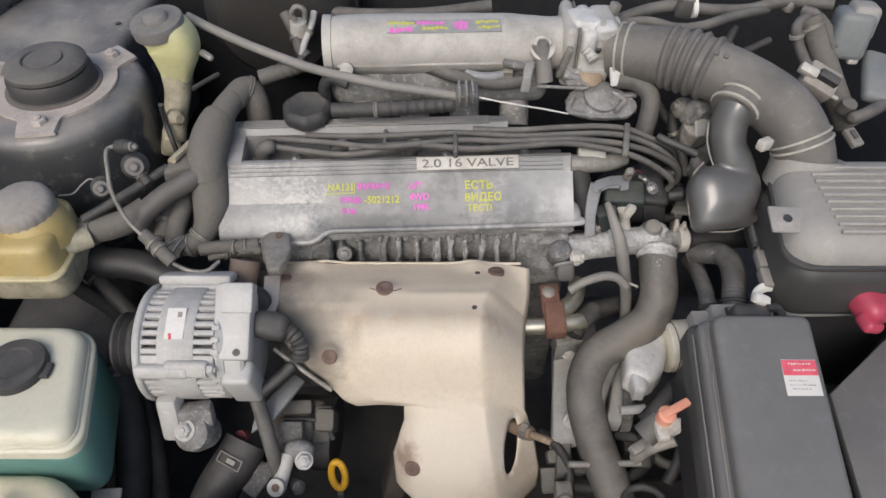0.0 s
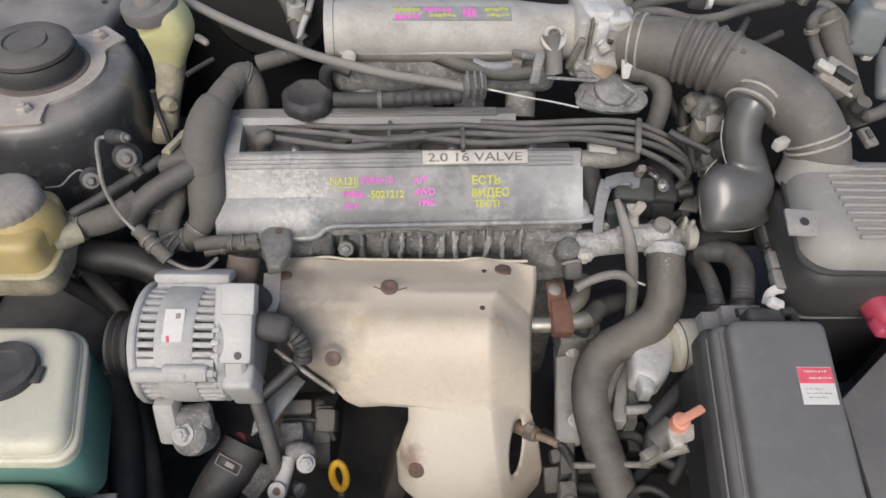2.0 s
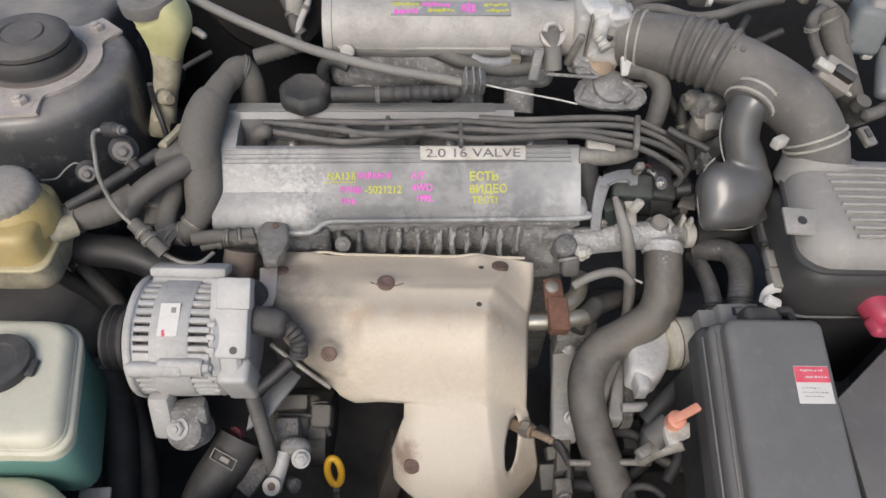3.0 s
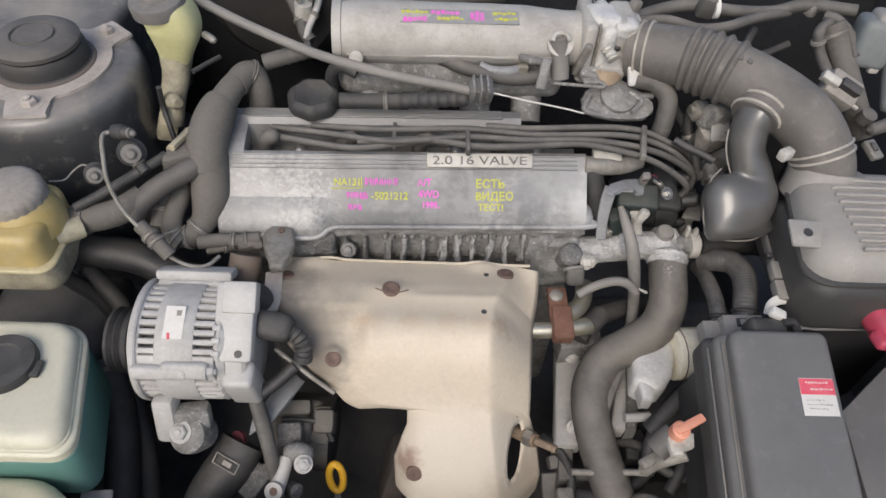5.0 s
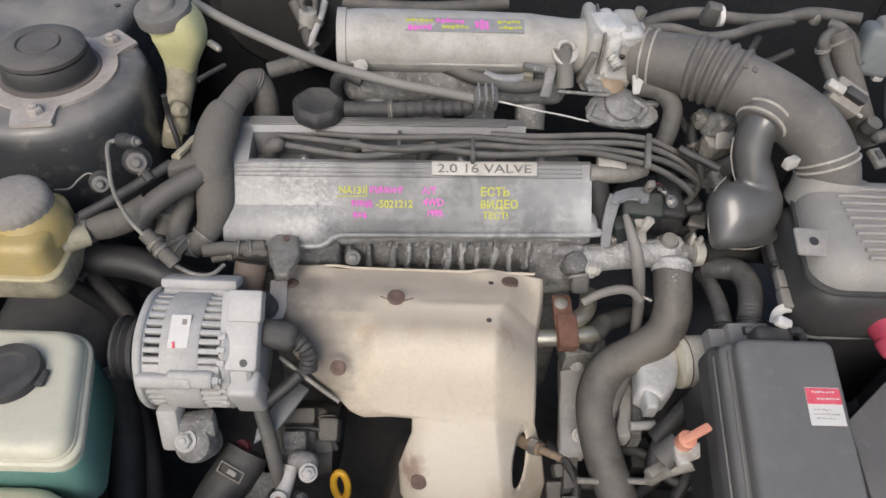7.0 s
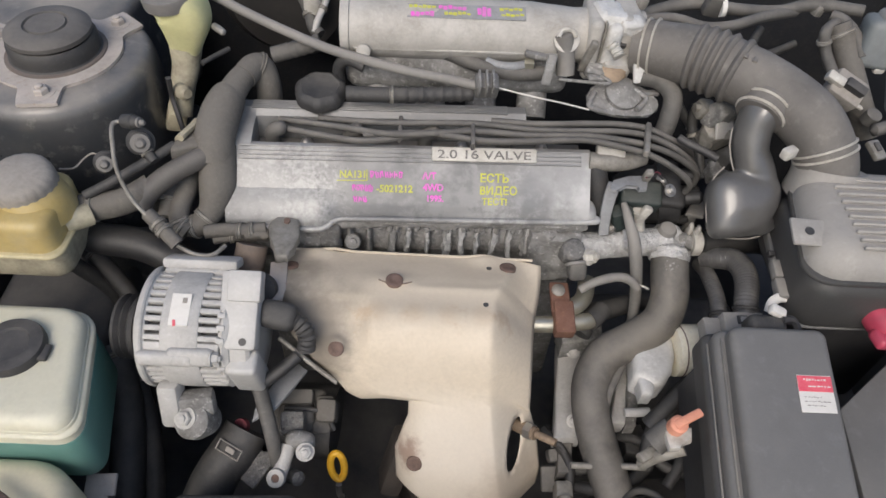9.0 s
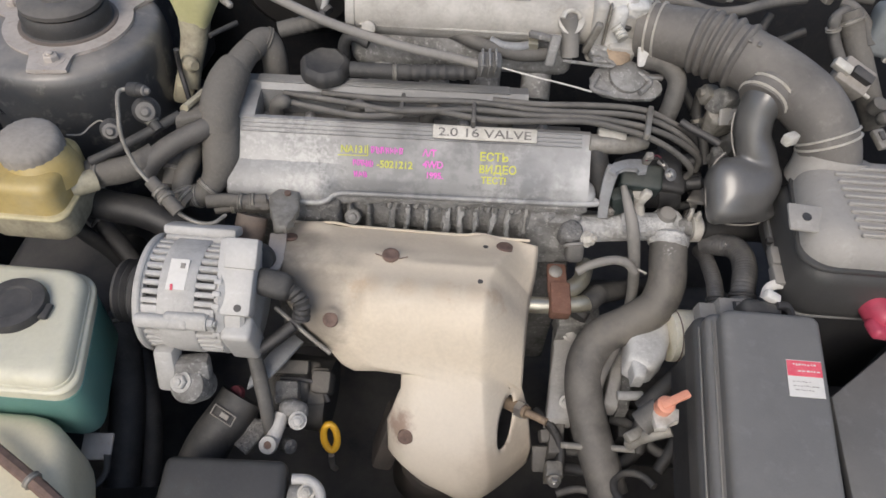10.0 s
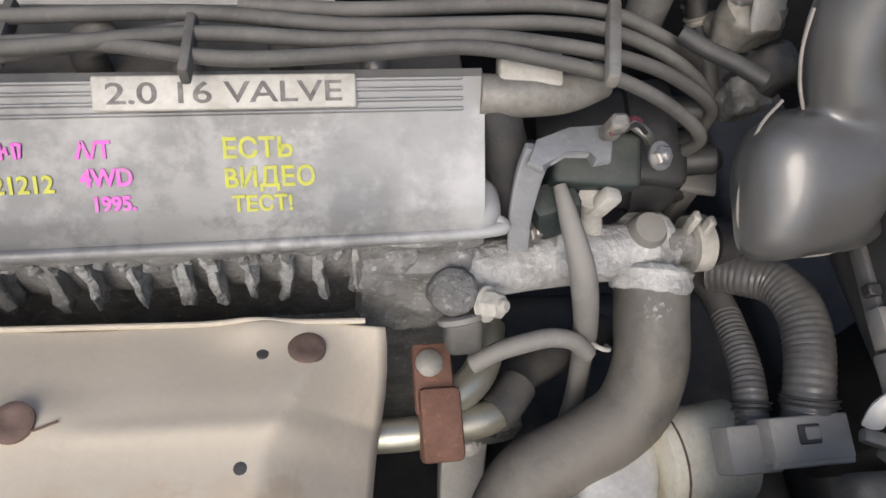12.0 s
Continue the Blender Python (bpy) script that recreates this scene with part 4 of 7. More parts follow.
    part("lug_web", box((-0.272, 0.416, 0.735), (0.040, 0.022, 0.030), 0.006, 2, (-20, 0, 10)), M_CAST, a)
    lug = part("pivot_lug", lathe([(0.012, -0.030), (0.020, -0.028), (0.022, -0.005), (0.020, 0.008), (0.014, 0.012), (0.006, 0.012)], (-0.274, 0.400, 0.722), (-0.15, -0.55, 0.85), 28), M_CAST, a)
    part("pivot_bolt", hexbolt((-0.281, 0.397, 0.734), (-0.15, -0.55, 0.85), 0.009, 0.008, 1.4), M_ALU, lug)
    pulley = part("pulley", lathe([(0.010, 0), (0.036, 0), (0.038, 0.004), (0.033, 0.008), (0.038, 0.012), (0.033, 0.016), (0.038, 0.020), (0.036, 0.024), (0.010, 0.024)], (-0.366, cy, cz - 0.005), X, 40), M_BLACK, a, "black grooved belt pulley")
    part("pulley_shaft", lathe([(0.010, 0), (0.010, 0.04)], (-0.370, cy, cz - 0.005), X, 16), M_STEEL, pulley)
    # rubber boot and wire at the terminal
    part("terminal_boot", box((-0.182, 0.484, 0.818), (0.044, 0.032, 0.034), 0.011, 4, (30, 8, -6)), M_RUBBER_DARK, a, "black rubber terminal boot")
    part("corrugated_sheath", tube([(-0.172, 0.482, 0.815), (-0.158, 0.478, 0.812), (-0.149, 0.470, 0.802), (-0.150, 0.462, 0.786)], 0.0096, 18, 8, ribs=(0.0055, 0.0013, 0, 1)), M_RUBBER_DARK, a, "black corrugated wire sheath")


valve_cover()
oil_cap()
cylinder_head()
heat_shield()
alternator()


# ---- left wing side: tower, tanks, hoses ----
def strut_tower():
    t = thing("strut_tower", "dark painted suspension strut tower with a dusty mount plate", "strut tower", (-0.49, 0.775, 0.55))
    cx, cy = -0.490, 0.775
    bm = lathe([(0.128, 0.56), (0.123, 0.80), (0.1205, 0.880), (0.1195, 0.915), (0.1180, 0.928), (0.1150, 0.937), (0.1105, 0.9425), (0.104, 0.9448), (0.080, 0.9456), (0.050, 0.946)], (cx - 0.006, cy, 0), (0.0, 0.0, 1), 56)
    part("tower_shell", bm, M_PAINT, t)
    part("tower_apron", box((-0.575, 0.955, 0.83), (0.28, 0.25, 0.24), 0.02, 4, (3, 0, -6)), M_PAINT, t)
    part("apron_hole", lathe([(0.004, 0), (0.004, 0.0012), (0.001, 0.0012)], (-0.457, 0.928, 0.951), (0, 0, 1), 14), M_BLACK, t)
    part("apron_rail", tube([(-0.70, 0.62, 0.945), (-0.685, 0.80, 0.955), (-0.66, 0.95, 0.962), (-0.60, 1.08, 0.966)], 0.022, 14, 6), M_PAINT, t)
    # mount plate: a ring with three ears that carry the nuts
    outline = []
    ears = (50, 163, 278)
    for k in range(120):
        a = 3 * k
        off = min(abs((a - e + 180) % 360 - 180) for e in ears)
        rr = 0.0775 if off > 18 else 0.082 if off > 15 else 0.098 if off > 13 else 0.107 / max(0.9, math.cos(radians(off)))
        outline.append((cx + rr * math.cos(radians(a)), cy + rr * math.sin(radians(a))))
    part("mount_plate", prism(outline, 0.005, Matrix.Translation((0, 0, 0.9445)), 0.0015), M_PLATE, t, "pale dusty steel mount plate")
    for e in (52, 163, 280):
        part("nut", hexbolt((cx + 0.086 * math.cos(radians(e)), cy + 0.086 * math.sin(radians(e)), 0.9485), (0, 0, 1), 0.0090, 0.009, 1.7), M_PLATE, t, "dusty flange nut")
    # rusty ring, its dark colour also standing for the shade round the cap
    part("rust_ring", lathe([(0.050, 0), (0.0600, 0), (0.0590, 0.0022), (0.050, 0.0028)], (cx, cy, 0.9490), seg=48), M_RUST_DUST, t, "rust brown seat ring that also darkens the recess round the cap")
    part("cap_skirt", lathe([(0.0555, 0), (0.0555, 0.003), (0.053, 0.005), (0.0525, 0.010), (0.0525, 0.020), (0.049, 0.025)], (cx, cy, 0.948), seg=48), M_RUBBER_DARK, t, "black rubber strut cap skirt")
    part("strut_cap", lathe([(0.046, 0), (0.0500, 0.003), (0.0498, 0.008), (0.045, 0.012), (0.037, 0.0145), (0.0265, 0.015), (0.0252, 0.0125), (0.0236, 0.0125), (0.0222, 0.015), (0.004, 0.0156)], (cx, cy, 0.973), seg=48), M_STRUT, t, "round dusty rubber strut cap")


def brake_reservoir():
    b = thing("brake_fluid_reservoir", "pale yellow brake fluid reservoir with a dark grey cap", "reservoir", (-0.34, 0.82, 0.86))
    top = Vector((-0.345, 0.806, 1.020))
    lean = (-0.10, -0.10, 1)
    part("cap", lathe([(0.031, -0.013), (0.0335, -0.011), (0.0335, 0.002), (0.0325, 0.004), (0.017, 0.005), (0.0155, 0.010), (0.013, 0.012), (0.003, 0.0125)], top, lean, 40), M_CAP_DARK, b, "dark grey round screw cap with a raised hub")
    body = loft([(-0.342, 0.806, 1.012, 0.0275, 0.027), (-0.334, 0.807, 0.998, 0.0310, 0.029), (-0.333, 0.807, 0.982, 0.0305, 0.028), (-0.337, 0.806, 0.958, 0.0228, 0.021), (-0.340, 0.806, 0.942, 0.0178, 0.017)], power=3.0)
    part("reservoir_body", body, M_LEMON, b, "translucent yellow plastic body")
    part("reservoir_neck", tube([(-0.340, 0.806, 0.947, 1.32), (-0.344, 0.800, 0.922, 1.1), (-0.350, 0.785, 0.895, 1.0), (-0.355, 0.766, 0.866, 1.0)], 0.0158, 20, 6), M_NECK, b, "grimy cream lower neck")
    part("outlet_union", lathe([(0.007, -0.014), (0.010, -0.010), (0.010, 0.004), (0.006, 0.010)], (-0.341, 0.764, 0.905), (0.7, -0.6, 0.2), 18), M_NECK, b, "cream hose union")
    part("neck_bracket", box((-0.359, 0.765, 0.865), (0.026, 0.016, 0.045), 0.006, 2, (0, 20, 20)), M_NECK, b)
    part("level_switch", tube([(-0.297, 0.796, 0.985), (-0.283, 0.784, 0.985), (-0.278, 0.780, 0.982)], 0.0045, 10, 4, round_end=True), M_CLAMP, b)
    part("outlet_pipe", tube([(-0.314, 0.779, 0.940), (-0.302, 0.796, 0.940), (-0.288, 0.814, 0.940)], 0.0034, 10, 4), M_RUBBER_DARK, b)


def booster():
    b = thing("brake_booster", "large black round brake booster before the firewall", "brake booster", (-0.26, 1.05, 0.8))
    part("booster_drum", lathe([(0.05, -0.09), (0.085, -0.085), (0.115, -0.05), (0.12, -0.01), (0.12, 0.04), (0.1, 0.07)], (-0.245, 1.07, 0.915), (0.05, 1, 0), 48), M_BOOSTER, b)
    part("booster_rim", lathe([(0.119, -0.006), (0.1235, -0.004), (0.1235, 0.004), (0.119, 0.006)], (-0.2455, 1.06, 0.915), (0.05, 1, 0), 48), M_BOOSTER, b, "rolled rim of the booster")


def round_tank(name, label, corners, z0, z1, level, cap_at, cap_r, m_low, m_high, group=""):
    """A moulded tank with a seam flange: corners are the lid's outline."""
    cx = sum(c[0] for c in corners) / len(corners)
    cy = sum(c[1] for c in corners) / len(corners)
    t = thing(name, label, "fluid tank", (cx, cy, z0), group)

    def shrunk(k):
        return [(cx + (x - cx) * k, cy + (y - cy) * k) for x, y in corners]

    part("lower_shell", pillow(shrunk(1.0), z0, level, 0.002, 2, 0.022), m_low, t, "lower half dark with fluid")
    part("upper_shell", pillow(shrunk(0.985), level - 0.001, z1 - 0.012, 0.002, 2), m_high, t)
    part("seam_flange", pillow(shrunk(1.03), z1 - 0.024, z1 - 0.016, 0.0035, 3, 0.0035), m_high, t)
    part("tank_top", pillow(shrunk(0.97), z1 - 0.022, z1 + 0.002, 0.014, 5), m_high, t)
    cap = part("filler_cap", lathe([(cap_r, -0.006), (cap_r, 0.006), (cap_r * 0.95, 0.010), (cap_r * 0.6, 0.0115), (cap_r * 0.55, 0.009), (0.002, 0.009)], cap_at, (0, 0, 1), 40), M_BLACK, t, "dark rubber filler cap")
    part("cap_tab", box((cap_at[0] + cap_r * 0.95, cap_at[1] - 0.004, cap_at[2] + 0.003), (0.016, 0.02, 0.006), 0.003, 2), M_BLACK, cap)
    return t


strut_tower()
brake_reservoir()
booster()
random.seed(5)
tank_lid = [(x + 0.23 * (0.485 - y), y) for x, y in rounded_corners(-0.58, 0.335, -0.389, 0.485, 0.026)]
round_tank("coolant_tank", "cream plastic coolant tank half full of green fluid", tank_lid, 0.690, 0.822, 0.785, (-0.445, 0.421, 0.824), 0.034, M_GREEN, M_CREAM)


def washer_tank():
    t = thing("washer_tank", "cream plastic washer tank low beside the radiator", "fluid tank", (-0.43, 0.24, 0.56))
    outline = [(x + 0.37 * (0.337 - y), y) for x, y in rounded_corners(-0.60, 0.14, -0.374, 0.334, 0.040)]
    part("tank_body", pillow(outline, 0.66, 0.769, 0.024, 8, 0.02), M_TANK, t)
    part("moulding_line", tube([(-0.52, 0.285, 0.7692), (-0.48, 0.283, 0.7694), (-0.445, 0.278, 0.7692), (-0.425, 0.274, 0.7680)], 0.0012, 6, 4), M_NECK, t, "faint moulding line")


washer_tank()
hose("tank_strap", "brown rubber strap across the washer tank", [(-0.437, 0.291, 0.790), (-0.386, 0.263, 0.785), (-0.353, 0.245, 0.780), (-0.321, 0.225, 0.770)], 0.007, M_BOLT, category="strap", part_name="strap", clamps=(0.5,), seg=8)


def power_steering_tank():
    p = thing("power_steering_reservoir", "amber power steering fluid reservoir with a grey-brown cap", "reservoir", (-0.48, 0.60, 0.78))
    c = Vector((-0.467, 0.581, 0.915))
    part("screw_cap", lathe([(0.0335, -0.020), (0.0352, -0.018), (0.0352, 0.000), (0.0335, 0.006), (0.028, 0.010), (0.008, 0.012)], c, (0.02, -0.10, 1), 88, teeth=44, tooth=0.0006), M_CAP, p, "ribbed grey-brown screw cap")
    neck = [(c.x, c.y, c.z - 0.012, 0.92), (c.x + 0.004, c.y - 0.002, c.z - 0.03, 1.1), (c.x + 0.004, c.y - 0.003, c.z - 0.045, 1.15)]
    part("amber_neck", tube(neck, 0.036, 32, 5), M_AMBER, p, "translucent amber shoulder")
    x, y = c.x, c.y
    part("seam_flange", pillow(rounded_corners(x - 0.085, y - 0.062, x + 0.044, y + 0.042, 0.018), 0.850, 0.856, 0.0028, 3, 0.0028), M_RIM, p, "pale moulded seam rim")
    part("amber_bowl", pillow(rounded_corners(x - 0.075, y - 0.056, x + 0.038, y + 0.038, 0.018), 0.852, 0.899, 0.012, 5), M_AMBER, p)
    part("lower_bowl", pillow(rounded_corners(x - 0.07, y - 0.050, x + 0.036, y + 0.040, 0.02), 0.80, 0.851, 0.002, 2, 0.012), M_NECK, p, "dirty translucent lower bowl")
    part("outlet_nozzle", tube([(-0.434, 0.571, 0.860), (-0.424, 0.577, 0.860), (-0.413, 0.587, 0.858)], 0.0135, 18, 4), M_NECK, p, "dirty cream outlet nozzle")


power_steering_tank()


# ---- intake side ----
def plenum():
    p = thing("intake_plenum", "pale cast aluminium intake plenum behind the engine", "intake manifold", (0, 0.84, 0.85))
    a, b = Vector((-0.141, 0.842, 0.968)), Vector((0.180, 0.858, 0.963))
    way = [a.lerp(b, u) for u in (0, 0.03, 0.12, 0.4, 0.7, 0.86, 0.93, 1.0)]
    part("chamber", tube([(*q, f) for q, f in zip(way, (1.0, 1.03, 1.08, 1.1, 1.1, 1.0, 0.96, 1.0))], 0.036, 32, 6), M_PLENUM, p)
    ax = (b - a).normalized()
    part("end_plate", lathe([(0.030, -0.004), (0.039, -0.003), (0.039, 0.008), (0.034, 0.010)], a, ax, 32), M_PLENUM, p)
    part("lower_casting", box(a.lerp(b, 0.47) + Vector((0, -0.008, -0.050)), (0.30, 0.055, 0.06), 0.018, 3, (-20, 0, 2)), M_CAST, p)
    for u in (0.14, 0.36, 0.58, 0.80):
        q = a.lerp(b, u)
        part("runner", tube([q + Vector((0, 0, -0.02)), q + Vector((0.0, -0.015, -0.07)), q + Vector((0.0, -0.045, -0.105))], 0.021, 16, 5), M_CAST, p, "grimy intake runner")
    for u in (0.09,):
        q = a.lerp(b, u) + Vector((0, -0.036, -0.012))
        part("boss", lathe([(0.009, 0), (0.009, 0.010), (0.006, 0.012)], q, (0, -1, 0.25), 18), M_PLENUM, p)
    part("vacuum_port", tube([(0.141, 0.822, 0.985), (0.147, 0.819, 0.965), (0.151, 0.806, 0.935)], 0.0118, 18, 5), M_AIRBOX, p, "brownish grey plugged port")
    part("port_seat", lathe([(0.011, -0.004), (0.0175, -0.003), (0.0165, 0.002), (0.011, 0.003)], (0.146, 0.820, 0.978), (0, -0.75, 0.65), 24), M_PLENUM, p, "cast port seat")
    part("port_rim", tube([(0.134, 0.813, 0.985), (0.137, 0.819, 0.990), (0.144, 0.821, 0.992), (0.152, 0.820, 0.990), (0.156, 0.815, 0.985)], 0.0028, 8, 5), M_PALE, p)
    part("vacuum_rail", tube([(0.047, 0.812, 0.945), (0.063, 0.803, 0.945), (0.085, 0.804, 0.945), (0.106, 0.814, 0.945)], 0.0060, 14, 5), M_STRAP, p, "grey pipe stub")
    part("rail_nut", lathe([(0.010, -0.006), (0.010, 0.006)], (0.101, 0.811, 0.946), (1, 0, 0), 6), M_PIPE, p, "brass nut")
    part("cable_bracket", box((0.126, 0.793, 0.950), (0.013, 0.006, 0.040), 0.003, 2, (-20, 8, 0)), M_CAST, p, "pale cable bracket")
    part("bracket_foot", box((0.113, 0.807, 0.960), (0.040, 0.010, 0.008), 0.003, 2, (0, 10, 0)), M_CAST, p)
    part("brace", tube([(0.196, 0.802, 0.940), (0.207, 0.792, 0.935), (0.159, 0.794, 0.935), (0.141, 0.795, 0.935)], 0.0022, 8, 5), M_CAST, p)
    part("casting_seam", box(a.lerp(b, 0.47) + Vector((0, -0.0385, -0.008)), (0.27, 0.003, 0.004), 0.001, 1, (0, 0, 2)), M_PLENUM, p)
    # printed strip along the top, writing too small to read
    mid = a.lerp(b, 0.49) + Vector((0, -0.017, 0.0352))
    turn = pose(0, 0, 0, 26, 0, math.degrees(math.atan2(ax.y, ax.x)))
    bm = box((0, 0, 0), (0.150, 0.020, 0.0016), 0.0006, 1)
    bm.transform(Matrix.Translation(mid) @ turn)
    strip = part("printed_strip", bm, M_STRAP, p, "grey strip with bright marker bars")
    for x, y, w, h, mat in ((-0.056, 0.005, 0.034, 0.006, M_INK_YELLOW), (-0.056, -0.005, 0.030, 0.008, M_INK_PINK), (-0.018, 0.005, 0.036, 0.006, M_INK_PINK), (-0.012, -0.003, 0.034, 0.005, M_INK_YELLOW), (0.022, 0.0, 0.018, 0.015, M_INK_PINK), (0.056, 0.005, 0.030, 0.005, M_INK_YELLOW), (0.058, -0.003, 0.030, 0.004, M_INK_YELLOW)):
        n = max(2, round(w / 0.006))
        for i in range(n):
            bm = box((x + w * ((i + 0.5) / n - 0.5), y + random.uniform(-0.0008, 0.0008), 0.0011), (w / n * 0.86, h * random.uniform(0.55, 0.95), 0.0008), 0.0003, 1, (0, 0, random.uniform(-6, 6)))
            bm.transform(Matrix.Translation(mid) @ turn)
            part("ink_bar", bm, mat, strip)
    return b


def throttle_body(at):
    t = thing("throttle_unit", "pale cast throttle body with linkage and vacuum diaphragm", "throttle body", at)
    x = Vector((1, 0.04, 0))
    part("flange_plate", box(at + Vector((0.002, 0, 0.000)), (0.018, 0.086, 0.086), 0.012, 3), M_PLENUM, t)
    part("bore", lathe([(0.034, 0), (0.036, 0.012), (0.034, 0.030), (0.037, 0.034), (0.037, 0.046), (0.034, 0.070)], at, x, 32), M_PLENUM, t)
    part("top_casting", crust(box(at + Vector((0.020, -0.010, 0.036)), (0.036, 0.040, 0.022), 0.006, 2, (0, 8, 10)), 0.003, 80, 4), M_NOSE, t)
    part("idle_housing", box(at + Vector((0.038, -0.030, -0.025)), (0.040, 0.030, 0.040), 0.008, 2, (20, 0, 0)), M_PLENUM, t)
    part("brass_boss", lathe([(0.019, -0.012), (0.019, 0.004), (0.0165, 0.007), (0.0165, 0.011), (0.010, 0.0145)], (0.213, 0.818, 0.934), (0, -0.6, 0.8), 24), M_COPPER, t, "brownish copper boss")
    part("linkage_arm", box((0.176, 0.813, 0.960), (0.010, 0.010, 0.050), 0.003, 2, (10, 12, 0)), M_CLAMP, t)
    part("stop_bracket", box((0.244, 0.804, 0.950), (0.016, 0.008, 0.034), 0.003, 2, (-25, -10, 0)), M_NOSE, t, "pale folded bracket")
    part("second_flange", crust(box(at + Vector((0.024, -0.002, -0.002)), (0.020, 0.082, 0.082), 0.010, 3, (0, 2, 2)), 0.0015, 70, 3), M_NOSE, t, "pale second flange plate", angle=60)
    part("flange_gasket", box(at + Vector((0.0125, 0, 0)), (0.003, 0.080, 0.082), 0.001, 1), M_CLAMP, t)
    part("throttle_housing", crust(box(at + Vector((0.044, -0.004, 0.004)), (0.034, 0.064, 0.080), 0.010, 3, (0, 4, 4)), 0.003, 60, 5), M_PLENUM, t, angle=60)
    part("sensor_cover", crust(box((0.226, 0.832, 0.996), (0.026, 0.022, 0.020), 0.004, 2, (12, 0, 10)), 0.002, 90, 4), M_NOSE, t, angle=60)
    part("housing_pocket", box((0.214, 0.824, 0.972), (0.020, 0.008, 0.010), 0.002, 2, (30, 0, 6)), M_BLACK, t, "dark pocket in the casting")
    part("lower_web", crust(box((0.190, 0.815, 0.938), (0.030, 0.018, 0.016), 0.004, 2, (30, 10, 0)), 0.003, 90, 4), M_CAST, t, angle=60)
    part("lever_plate", box((0.199, 0.803, 0.935), (0.040, 0.010, 0.006), 0.002, 2, (0, 6, 10)), M_CAST, t)
    part("return_spring", tube([(0.199, 0.805, 0.985), (0.205, 0.800, 0.980), (0.210, 0.792, 0.975)], 0.007, 12, 6, ribs=(0.004, 0.001, 0, 1)), M_PALE, t)
    for arm in (((0.189, 0.786, 0.925), (0.182, 0.769, 0.915), (0.204, 0.765, 0.910)), ((0.243, 0.796, 0.925), (0.258, 0.785, 0.920), (0.244, 0.767, 0.915))):
        part("diaphragm_arm", tube(arm, 0.0035, 8, 5), M_CAST, t)
    jag = [(math.cos(radians(12 * k)), math.sin(radians(12 * k)), 0.034 + 0.012 * max(0.0, math.cos(radians(12 * k + 5))) ** 3 + 0.010 * max(0.0, -math.cos(radians(12 * k - 40))) ** 4 + 0.0022 * math.sin(k * 2.4)) for k in range(30)]
    part("scroll_plate", prism([(x * r * 1.12, y * r * 0.78) for x, y, r in jag], 0.006, Matrix.Translation((0.225, 0.791, 0.912)) @ pose(0, 0, 0, 22, 6, -6), 0.002), M_CAST, t, "rough grey cam plate")
    dia = part("diaphragm", lathe([(0.014, -0.012), (0.022, -0.006), (0.024, 0), (0.024, 0.006), (0.018, 0.009), (0.010, 0.010), (0.004, 0.014)], (0.228, 0.793, 0.918), (0.1, -0.35, 0.9), 32), M_CAST, t, "dull grey vacuum diaphragm")
    part("diaphragm_nipple", tube([(0.252, 0.795, 0.920), (0.268, 0.798, 0.920), (0.276, 0.799, 0.918)], 0.004, 8, 3), M_STEEL, dia)


end = plenum()
throttle_body(end)


def intake_duct():
    d = thing("air_intake_duct", "grey-black rubber air intake duct with a bellows section", "air duct", (0.457, 0.674, 0.930))
    pts = [(*(0.242, 0.840, 0.962), 0.95), (*(0.271, 0.826, 0.968), 0.98), (*(0.303, 0.811, 0.972), 1.0), (*(0.333, 0.792, 0.974), 1.03), (*(0.365, 0.769, 0.973), 1.02), (*(0.396, 0.744, 0.969), 1.01), (*(0.422, 0.719, 0.962), 1.0), (*(0.441, 0.695, 0.950), 0.97), (*(0.454, 0.676, 0.930), 0.94), (*(0.464, 0.664, 0.905), 0.94)]
    part("duct_wall", tube(pts, 0.0365, 36, 8), M_DUCT, d)
    line = smooth_line(pts, 12)
    n = len(line) - 1
    for u in (0.25, 0.29, 0.33, 0.37, 0.41):
        i = int(u * n)
        p, q = Vector(line[i][:3]), Vector(line[i + 1][:3])
        r = 0.0365 * float(line[i][3])
        part("bellows_ring", lathe([(r - 0.002, -0.0055), (r + 0.0026, -0.0038), (r + 0.0050, 0), (r + 0.0026, 0.0038), (r - 0.002, 0.0055)], p, q - p, 40), M_DUCT, d)
    for u in (0.055, 0.085, 0.855, 0.885):
        i = int(u * n)
        p, q = Vector(line[i][:3]), Vector(line[i + 1][:3])
        clamp_ring(d, p, q - p, 0.0365 * float(line[i][3]) + 0.0004, 0.0026, M_PALE)
    part("clamp_screw", box((0.398, 0.660, 0.945), (0.018, 0.012, 0.014), 0.003, 2, (0, 0, 30)), M_PALE, d, "white clamp screw block")
    for mark in ((0.350, 0.760, 1.0075), (0.360, 0.754, 1.0065)):
        part("moulded_mark", box(mark, (0.006, 0.010, 0.003), 0.001, 1, (0, 10, -28)), M_DUCT, d)


